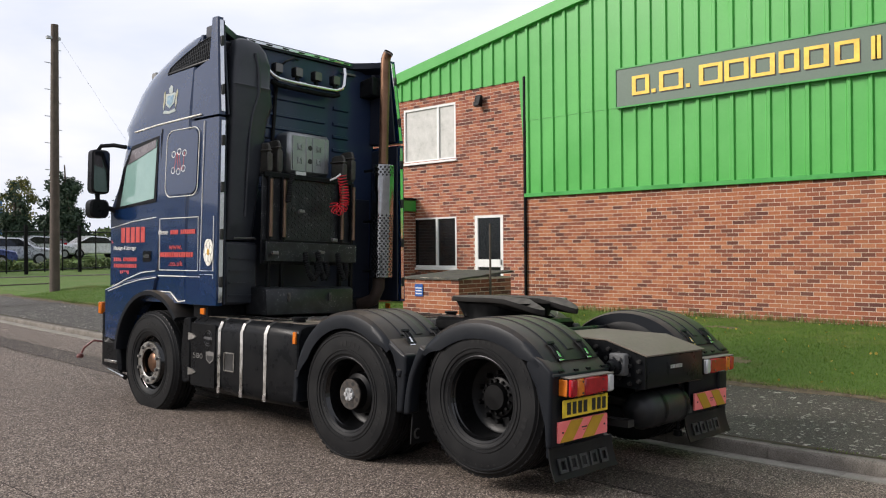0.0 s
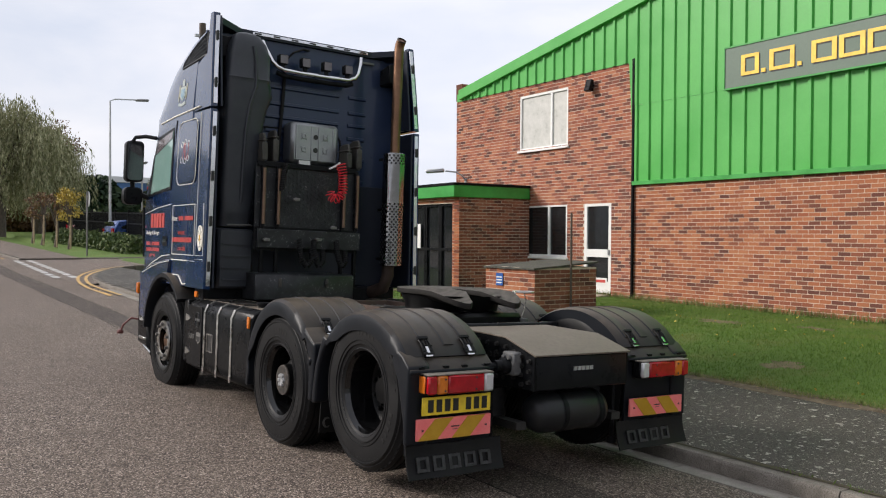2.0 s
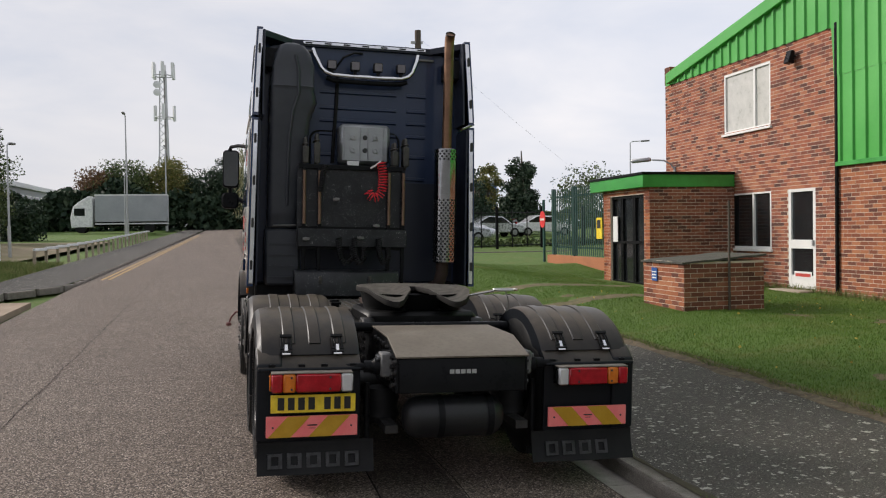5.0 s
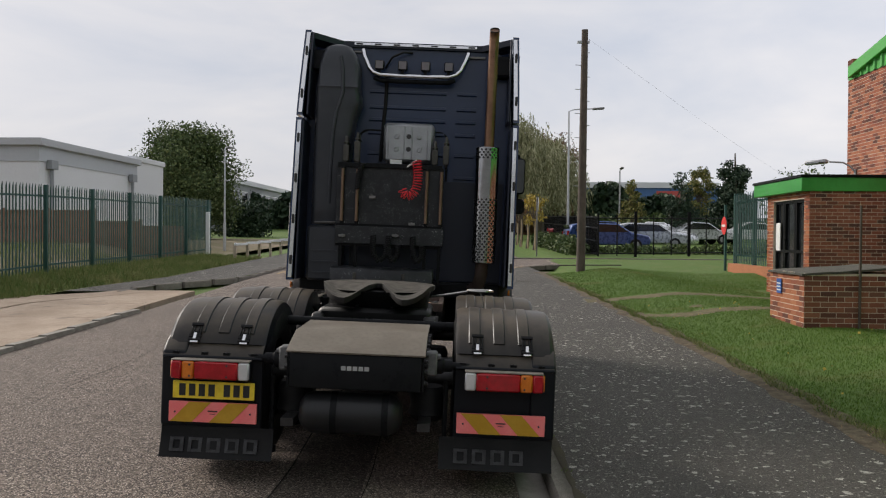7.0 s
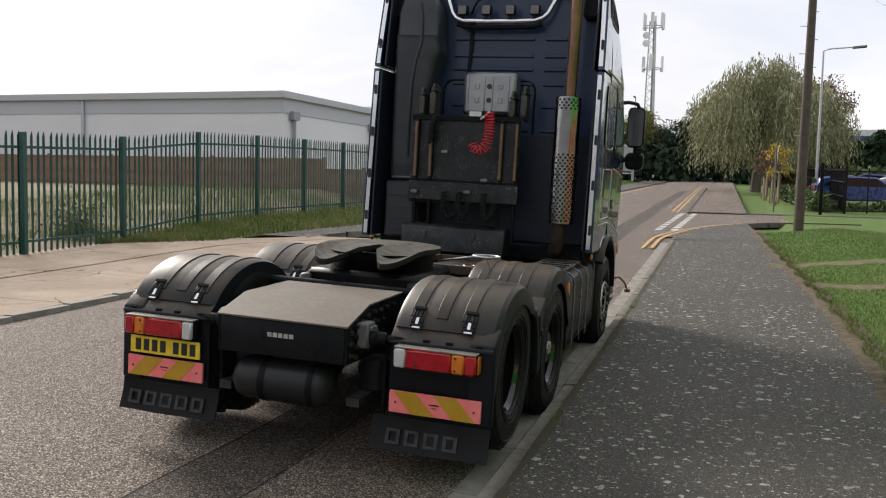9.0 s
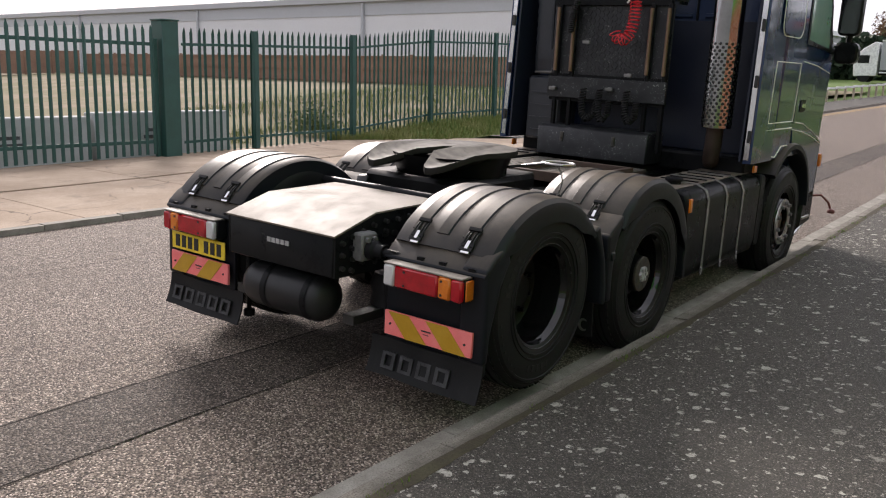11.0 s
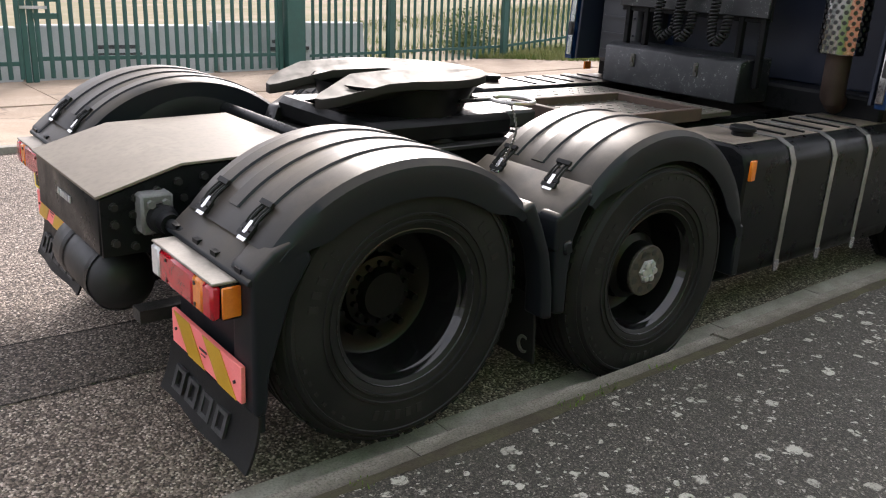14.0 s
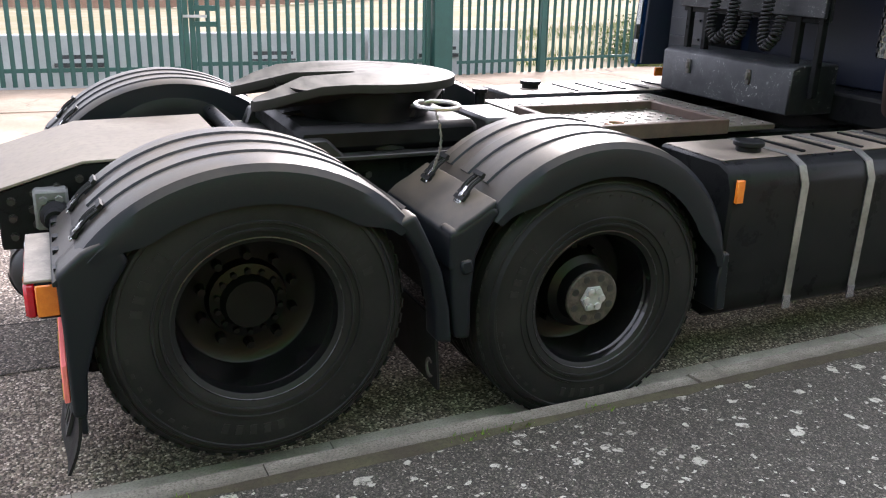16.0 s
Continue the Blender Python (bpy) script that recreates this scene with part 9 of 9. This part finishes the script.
# ---------------------------------------------------------------- railings, car park and signs
def dark_fence():
    f = thing("mesh_fence", "dark steel mesh fence behind the hedge", "fence")
    a, b = Vector((-37.0, 11.6)), Vector((-60.0, 10.9))
    n = 9
    for i in range(n + 1):
        p = a.lerp(b, i / n)
        part("post", _box(p.x - 0.04, p.x + 0.04, p.y - 0.04, p.y + 0.04, rise(p.x), rise(p.x) + 1.95), M_BLACK, f)
    bm = B()
    for i in range(230):
        p = a.lerp(b, i / 230)
        box(bm, p.x - 0.014, p.x + 0.014, p.y - 0.012, p.y + 0.012, rise(p.x) + 0.05, rise(p.x) + 1.85)
    tagged(part("bar_infill", bm, M_BLACK, f), kind="stuff")
    for h in (0.1, 0.7, 1.3, 1.8):
        bm = B()
        rod(bm, (a.x, a.y, rise(a.x) + h), (b.x, b.y, rise(b.x) + h), 0.03, seg=6)
        part("rail", bm, M_BLACK, f)
    s = thing("road_sign", "round road sign on a grey post, seen from behind", "road sign", Matrix.Translation((-38.85, 8.95, rise(-38.85))))
    bm = B()
    rod(bm, (0, 0, -0.1), (0, 0, 2.72), 0.038, seg=10)
    part("post", bm, M_DULL, s)
    bm = B()
    rod(bm, (0.0, 0.05, 2.38), (0.0, 0.065, 2.38), 0.34, seg=28)
    part("disc", bm, M_GALV, s)


dark_fence()
# unseen wall, added to block low sky from reflections
solid("wall_behind", _box(36, 36.4, -70, 70, -0.5, 9.0), M_SHEDG, "plain unseen wall added to darken reflections", "wall", kind="structure")


def black_railings():
    f = thing("railings", "black steel railings and gate of the car park", "railings")
    pts = [(-35.6, 10.6), (-36.6, 13.2), (-37.6, 15.8), (-38.6, 18.4), (-39.6, 21.0), (-40.6, 23.6)]
    for (xa, ya), (xb, yb) in zip(pts, pts[1:]):
        z = rise(xa)
        bm = B()
        box(bm, xa - 0.06, xa + 0.06, ya - 0.06, ya + 0.06, z, z + 2.05)
        part("post", bm, M_BLACK, f)
        for h in (0.18, 1.75):
            bm = B()
            rod(bm, (xa, ya, z + h), (xb, yb, rise(xb) + h), 0.025, seg=6)
            part("rail", bm, M_BLACK, f)
        for k in range(1, 3):
            bm = B()
            x, y = xa + (xb - xa) * k / 3, ya + (yb - ya) * k / 3
            rod(bm, (x, y, z + 0.1), (x, y, z + 1.9), 0.028, seg=6)
            part("bar", bm, M_BLACK, f)
    g = thing("palisade_fence", "dark green palisade fence on a low brick plinth", "fence", group="steel palisade fencing")
    pale = pale_mesh(2.30)
    for i in range(46):
        x = -19.1 - i * 0.165
        piece("pale", pale, g, Matrix.Translation((x, 14.62, 0.78)))
    for x in (-21.9, -24.7, -26.7):
        part("post", _box(x - 0.06, x + 0.06, 14.66, 14.78, 0.6, 3.1), M_FENCE, g, bevel=0.006)
    for z in (1.05, 2.75):
        part("rail", _box(-26.7, -19.05, 14.64, 14.66, z, z + 0.06), M_FENCE, g)
    part("plinth", _box(-26.8, -19.03, 14.50, 14.75, 0.2, 0.80), M_BRICK, g, "low brick plinth")
    part("sign_plate", _box(-22.50, -22.10, 14.56, 14.59, 1.38, 2.02), M_YELLOW, g, "yellow warning plate")
    part("sign_bar", _box(-22.42, -22.18, 14.545, 14.558, 1.70, 1.95), M_INK, g)
    s = thing("road_sign", "red no-entry sign on a green steel post", "road sign", Matrix.Translation((-27.2, 14.45, 0)))
    part("post", _box(-0.08, 0.02, 0.05, 0.12, 0.45, 2.75), M_FENCE, s)
    bm = B()
    rod(bm, (-0.05, 0.045, 2.05), (-0.05, 0.03, 2.05), 0.30, seg=24)
    part("disc", bm, plain("red_sign_face", (0.62, 0.03, 0.03), 0.4), s)
    part("disc_bar", _box(-0.25, 0.15, 0.02, 0.029, 2.01, 2.09), M_WHITE, s)


black_railings()


def car(x, y, ang, c, label, estate=True):
    t = thing("car", label, "car", Matrix.Translation((x, y, rise(x) + 0.03)) @ Matrix.Rotation(radians(ang), 4, "Z"), group="parked cars")
    bm = B()
    low = [(-2.15, 0.30), (2.1, 0.28), (2.18, 0.55), (2.05, 0.80), (1.15, 0.95), (0.45, 1.40), (-1.3 if estate else -0.7, 1.46), (-1.95 if estate else -1.4, 1.36 if estate else 1.0), (-2.18, 0.95), (-2.2, 0.5)]
    prism(bm, low, -0.86, 0.86)
    part("body", bm, c, t, bevel=0.07)
    for s in (1, -1):
        bm = B()
        prism(bm, [(1.0, 0.97), (0.42, 1.34), (-1.2 if estate else -0.6, 1.39), (-1.85 if estate else -1.3, 1.05), (-1.7 if estate else -1.2, 0.97)], s * 0.862, s * 0.868)
        part("side_window", bm, M_GLASS_DARK, t)
        for wx in (1.35, -1.35):
            bm = B()
            rod(bm, (wx, s * 0.70, 0.31), (wx, s * 0.885, 0.31), 0.31, seg=18)
            w = part("wheel", bm, M_RUBBER, t)
            bm = B()
            rod(bm, (wx, s * 0.885, 0.31), (wx, s * 0.893, 0.31), 0.19, seg=14)
            part("rim", bm, M_ALU, w)
        part("tail_lamp", _box(-2.205, -2.12, s * 0.60, s * 0.84, 0.78, 1.0), M_RED, t)
    bm = B()
    obox(bm, Matrix.Translation((-2.09, 0, 1.16)) @ Matrix.Rotation(radians(-18 if estate else -45), 4, "Y"), 0.02, 1.4, 0.34)
    part("rear_window", bm, M_GLASS_DARK, t)


M_CARBLUE = plain("blue_car_paint", (0.03, 0.07, 0.22), 0.3, 0.3, coat=0.8)
M_CARWHITE = plain("white_car_paint", (0.72, 0.73, 0.75), 0.3, 0, coat=0.8)
M_CARSILVER = plain("silver_car_paint", (0.40, 0.42, 0.44), 0.3, 0.5, coat=0.8)
M_CARRED = plain("dark_red_car_paint", (0.25, 0.02, 0.03), 0.3, 0.2, coat=0.8)
car(-43.5, 12.9, 95, M_CARBLUE, "parked blue estate car behind the railings")
car(-46.0, 16.0, 60, M_CARSILVER, "parked silver car behind the railings")
car(-55.0, 17.9, 80, M_CARWHITE, "parked white hatchback in the car park", False)
car(-55.4, 20.6, 100, M_CARSILVER, "parked silver hatchback in the car park", False)
car(-56.0, 24.5, 90, M_CARWHITE, "parked white car in the car park", False)
car(-55.0, 13.0, 75, M_CARRED, "parked dark red car in the car park", False)
car(-60.0, 15.5, 75, M_CARBLUE, "parked dark blue car in the car park", False)


def far_lorry():
    t = thing("lorry", "white rigid curtain-sided lorry at the road end", "lorry", Matrix.Translation((-86.5, -7.9, rise(-86) + 0.1)) @ Matrix.Rotation(radians(-88), 4, "Z"))
    m_curtain = plain("grey_lorry_curtain", (0.34, 0.36, 0.39), 0.6, 0, (0.42, 0.44, 0.47), 0.6, 12, 0.3, 0.1)
    part("body", _box(-4.3, 2.3, -1.24, 1.24, 1.05, 3.55), m_curtain, t, "grey curtain side", 0.03)
    part("top_rail", _box(-4.32, 2.32, -1.26, 1.26, 3.55, 3.68), M_SHEDW, t)
    part("side_rail", _box(-4.3, 2.3, -1.25, 1.25, 0.80, 0.92), M_SHEDW, t)
    part("chassis", _box(-4.2, 4.2, -0.5, 0.5, 0.6, 1.04), M_BLACK, t)
    for k, (a, b) in enumerate(((-0.9, 0.4), (-1.1, 1.1))):
        part("letter_bar", _box(a, b, -1.262, -1.246, 2.7 - 0.8 * k, 2.95 - 0.8 * k), M_INK, t)
    bm = B()
    prism(bm, [(2.5, 0.55), (4.45, 0.5), (4.5, 1.5), (4.25, 2.5), (3.7, 3.0), (2.9, 3.5), (2.5, 3.5)], -1.22, 1.22)
    part("cab", bm, M_CARWHITE, t, "white cab", 0.06)
    for s in (1, -1):
        part("side_window", _box(3.2, 4.15, s * 1.222, s * 1.23, 1.65, 2.35), M_GLASS_DARK, t)
        for wx in (3.6, -2.6):
            bm = B()
            rod(bm, (wx, s * 0.9, 0.5), (wx, s * 1.2, 0.5), 0.5, seg=18)
            part("wheel", bm, M_RUBBER, t)


far_lorry()


def roadside_rail():
    f = thing("guard_rail", "low weathered rail on posts beside the far footway", "guard rail")
    def py(x):
        return far_y(x) - 2.6 - 0.4 * smooth(-40, -30, x)
    xs = [-31 - 1.6 * i for i in range(22)]
    for a, b in zip(xs, xs[1:]):
        z = rise(a)
        part("post", _box(a - 0.05, a + 0.05, py(a) - 0.05, py(a) + 0.05, z - 0.1, z + 0.60), M_CONC, f)
        bm = B()
        mid, d = Vector(((a + b) / 2, (py(a) + py(b)) / 2, (rise(a) + rise(b)) / 2 + 0.62)), Vector((b - a, py(b) - py(a), rise(b) - rise(a)))
        obox(bm, Matrix.Translation(mid) @ Matrix.Rotation(math.atan2(d.y, d.x), 4, "Z"), d.length, 0.09, 0.10)
        part("rail", bm, M_SHEDW, f, bevel=0.01)
    p = thing("post", "tall pale concrete marker post beside the rail", "post", Matrix.Translation((-33.0, -5.0, rise(-33))))
    part("shaft", _box(-0.07, 0.07, -0.07, 0.07, -0.1, 1.9), M_SHEDW, p, bevel=0.01)


roadside_rail()


# ---------------------------------------------------------------- grass
def blades(name, xy, z, height, width, mat, label, seed, lean=0.5, category="grass"):
    rng = np.random.default_rng(seed)
    n = len(xy)
    a = rng.uniform(0, math.tau, n)
    h = height * rng.uniform(0.45, 1.3, n)
    w = width * rng.uniform(0.7, 1.3, n)
    dx, dy = np.cos(a), np.sin(a)
    l = lean * rng.uniform(0.2, 1.2, n) * h
    b = rng.uniform(0, math.tau, n)
    base = np.column_stack([xy, z])
    side = np.column_stack([-dy * w / 2, dx * w / 2, np.zeros(n)])
    tip = base + np.column_stack([np.cos(b) * l, np.sin(b) * l, h])
    v = np.stack([base - side, base + side, tip], 1).reshape(-1, 3)
    me = bpy.data.meshes.new(name)
    me.from_pydata(v.tolist(), [], np.arange(3 * n).reshape(-1, 3).tolist())
    me.materials.append(mat)
    return tagged(new(name, me), label, category, kind="stuff")


PATCHES = ((-8.05, 12.85, 0.50, 0.26), (-5.03, 10.35, 0.30, 0.20), (-9.3, 12.2, 0.25, 0.18), (-6.6, 13.4, 0.40, 0.16), (-13.6, 10.2, 0.22, 0.18))


def bare(x, y):
    """Worn strips that cross the lawn from the footway."""
    for x0, y0, y1, w in ((-15.75, 8.3, 12.6, 0.40), (-12.85, 8.7, 11.6, 0.40)):
        c = x0 + 0.10 * math.sin(y * 2.1 + x0) + 0.06 * math.sin(y * 5.3)
        if y0 < y < y1 and abs(x - c) < w * (0.65 + 0.5 * noise.noise((x * 3, y * 2.2, 5.0))):
            return True
    for cx, cy, ax, ay in PATCHES:
        if noise.noise((x * 41, y * 41, 1.0)) < 0.22 and ((x - cx) / ax) ** 2 + ((y - cy) / ay) ** 2 < 0.8 + 0.7 * noise.noise((x * 3, y * 3, 9.0)):
            return True
    return False


def soil_strips():
    for k, (x0, y0, y1) in enumerate(((-15.75, 8.45, 12.6), (-12.85, 8.85, 11.6))):
        bm = B()
        rows_ = []
        for i in range(31):
            y = y0 + (y1 - y0) * i / 30
            c = x0 + 0.10 * math.sin(y * 2.1 + x0) + 0.06 * math.sin(y * 5.3)
            w = 0.46 * (0.75 + 0.5 * noise.noise((k * 3.0, y * 2.7, 2.0)))
            rows_.append([bm.verts.new((c + w * u, y, lawn_z(c + w * u, y) + 0.006 - 0.008 * abs(u))) for u in (-1, -0.5, 0, 0.5, 1)])
        for a, b in zip(rows_, rows_[1:]):
            for j in range(4):
                bm.faces.new((a[j], a[j + 1], b[j + 1], b[j]))
        solid("worn_path", bm, M_TRACK, "worn bare soil strip across the lawn", "path", kind="structure")
    for k, (cx, cy, ax, ay) in enumerate(PATCHES):
        bm = B()
        mid = bm.verts.new((cx, cy, lawn_z(cx, cy) + 0.006))
        ring = []
        for i in range(28):
            a = math.tau * i / 28
            q = 0.85 + 0.9 * noise.noise((math.cos(a) * 2.6, math.sin(a) * 2.6, k * 3.0))
            x, y = cx + ax * q * math.cos(a), cy + ay * q * math.sin(a)
            ring.append(bm.verts.new((x, y, lawn_z(x, y) + 0.003)))
        for i in range(28):
            bm.faces.new((mid, ring[i], ring[(i + 1) % 28]))
        solid("bare_patch", bm, M_TRACK, "bare trodden patch in the lawn", "soil patch", kind="structure")
    # litter and soil along the back of the footway
    bm = B()
    rows_ = []
    for i in range(160):
        x = -24.5 + 27.0 * i / 159
        w = 0.15 * (0.9 + 0.9 * noise.noise((x * 1.7, 0, 7.0)))
        y = back_y(x) - 0.05
        rows_.append([bm.verts.new((x, y - w, pave_z(x, y - w) + 0.002)), bm.verts.new((x, y, pave_z(x, y) + 0.016)), bm.verts.new((x, y + w + 0.05, max(pave_z(x, y), lawn_z(x, y + w + 0.05)) + 0.008))])
    for a, b in zip(rows_, rows_[1:]):
        for j in range(2):
            bm.faces.new((a[j], a[j + 1], b[j + 1], b[j]))
    bm2 = B()
    rows2 = []
    for i in range(260):
        x = -20.5 + 24.0 * i / 259
        w = max(0.004, 0.045 + 0.05 * noise.noise((x * 1.3, 3.0, 1.0)) + 0.03 * noise.noise((x * 6.0, 1.0, 2.0)))
        y = kerb_y(x) + 0.122
        rows2.append([bm2.verts.new((x, y - 0.35 * w, pave_z(x, y) + 0.003)), bm2.verts.new((x, y, pave_z(x, y) + 0.008)), bm2.verts.new((x, y + w, pave_z(x, y + w) + 0.0015))])
    for a, b in zip(rows2, rows2[1:]):
        for j in range(2):
            bm2.faces.new((a[j], a[j + 1], b[j + 1], b[j]))
    solid("moss_edge", bm2, plain("moss_and_grit", (0.060, 0.050, 0.036), 0.95, 0, (0.088, 0.082, 0.050), 7, 80, 0.5, 0.6, 0.006, spec=0.2), "dark moss and grit behind the kerb", "moss", kind="structure")
    solid("soil_edge", bm, M_SOIL, "brown soil and leaf litter along the lawn edge", "soil", kind="structure")


soil_strips()


def leaf_litter():
    """Fallen leaves caught along the lawn edge and in the gutter line."""
    rng = np.random.default_rng(77)
    bm = B()
    for k in range(1300):
        x, off = rng.uniform(-20, 1.5), rng.normal() * 0.09
        y = back_y(x) - 0.07 + off
        z = (pave_z(x, y) if y < back_y(x) - 0.16 else max(pave_z(x, y), lawn_z(x, y)) + 0.016) + 0.003
        a, l = rng.uniform(0, math.tau), rng.uniform(0.008, 0.019)
        c, d = math.cos(a) * l, math.sin(a) * l
        tip = rng.uniform(0.001, 0.008)
        bm.faces.new([bm.verts.new(v) for v in ((x - c, y - d, z), (x + d * 0.55, y - c * 0.55, z + tip * 0.4), (x + c, y + d, z + tip), (x - d * 0.55, y + c * 0.55, z + tip * 0.4))])
    solid("fallen_leaves", bm, M_LITTER, "dry brown leaves fallen along the lawn edge", "leaves", kind="stuff")


leaf_litter()


def lawn_blades():
    rng = np.random.default_rng(12)
    pts = []
    while len(pts) < 230000:
        x = 1.0 - 24.8 * rng.random() ** 1.15
        y = back_y(x) - 0.04 + (WY - back_y(x)) * rng.random() ** 1.25
        if y > WY - 0.05:
            continue
        if -11.7 < x < -10.2 and 10.85 < y < 12.3:
            continue
        if -18.6 < x < -15.6 and y > 12.7 or bare(x, y):
            continue
        pts.append((x, y))
    xy = np.array(pts)
    z = np.array([lawn_z(x, y) for x, y in pts]) - 0.005
    blades("grass", xy, z, 0.034, 0.0075, M_GRASS, "short green lawn grass", 13)
    # ragged edge over the footway
    n = 9000
    x = rng.uniform(-21, 3, n)
    off = np.abs(rng.normal(size=n)) * 0.07
    y = np.array([back_y(q) for q in x]) - 0.05 + off + 0.04 * np.sin(x * 5)
    blades("grass", np.column_stack([x, y]), np.array([lawn_z(a, max(b, back_y(a))) for a, b in zip(x, y)]) - 0.01, 0.07, 0.012, M_VERGE, "ragged yellowing grass at the footway edge", 14, 0.9)
    n = 2600
    x = np.concatenate([rng.uniform(-12, -4, n // 2), rng.uniform(-20, -12, n - n // 2)])
    y = np.full(n, WY - 0.06) - np.abs(rng.normal(size=n)) * 0.06
    blades("grass", np.column_stack([x, y]), np.array([lawn_z(a, b) for a, b in zip(x, y)]), 0.14, 0.015, M_VERGE, "long grass along the foot of the wall", 15)
    n = 160
    x, y = rng.uniform(-14, -1.5, n), rng.uniform(9.4, 14.5, n)
    c = np.column_stack([x, y, [lawn_z(a, b) + 0.05 for a, b in zip(x, y)]])
    quads("dandelion", c, rng.normal(size=(n, 3)), 0.035, M_YLEAF, None, "tiny yellow dandelion heads in the lawn", "stuff", 1.0, 16)["category"] = "flowers"


lawn_blades()


def verge():
    """Rough bank in front of the far fence."""
    rng = np.random.default_rng(21)
    def vz(x, y):
        return rise(x) + 0.04 + (0.19 * smooth(-13.6, -17.0, x) - 0.010 * max(0.0, -20.0 - x)) * smooth(-3.0, -4.6, y)
    sheet("verge", steps(-34, -13.2, 40), lambda x: [-5.2 + (far_y(x) - 2.25 - 0.9 * smooth(-22, -17, x) + 5.2) * i / 8 * smooth(-13.1, -15.5, x) for i in range(9)], lambda x, y: vz(x, y) - 0.02, M_VERGE, "rough grassy bank below the fence", "grass")
    n = 26000
    x = -13.4 - rng.random(n) * 19
    wdt = np.array([(far_y(q) - 2.25 - 0.9 * smooth(-22, -17, q) + 5.0) * smooth(-13.1, -15.5, q) for q in x])
    y = -5.0 + rng.random(n) ** 1.3 * wdt
    blades("grass", np.column_stack([x, y]), np.array([vz(a, b) for a, b in zip(x, y)]) - 0.03, 0.17, 0.020, M_VERGE, "long tussocky green and straw-coloured grass", 22, 0.8)
    n = 16000
    x = -10.5 - 18.0 * rng.random(n) ** 0.8
    y = -5.4 - 10.0 * rng.random(n) ** 1.6
    keep = np.array([noise.noise((a * 0.5, b * 0.5, 4.0)) > -0.12 - 0.03 * (-12 - a) for a, b in zip(x, y)])
    x, y = x[keep], y[keep]
    blades("grass", np.column_stack([x, y]), np.array([yard_z(a, b) for a, b in zip(x, y)]) - 0.02, 0.30, 0.016, M_VERGE, "rough green and straw grass in the yard", 25, 0.6)
    n = 2600
    x = -14.2 + rng.normal(size=n) * 0.30
    y = -6.3 + rng.normal(size=n) * 0.25
    quads("shrub", np.column_stack([x, y, 0.1 + np.abs(rng.normal(size=n)) * 0.32 + 0.2]), rng.normal(size=(n, 3)), 0.035, M_LEAF, None, "scrubby green weeds behind the fence", "stuff", 1.6, 23)["category"] = "shrub"
    # moss and weeds in the kerb joint
    n = 3600
    x = rng.uniform(-15, 3, n)
    y = np.array([kerb_y(q) for q in x]) + 0.135 + rng.normal(size=n) * 0.018
    keep = np.sin(x * 2.3) + np.sin(x * 5.1 + 1) + np.sin(x * 11.7) > 0.9
    x, y = x[keep], y[keep]
    blades("weeds", np.column_stack([x, y]), np.array([pave_z(a, b) for a, b in zip(x, y)]) - 0.004, 0.022, 0.010, M_GRASS, "moss and small weeds along the kerb", 24, 0.8, "weeds")


verge()
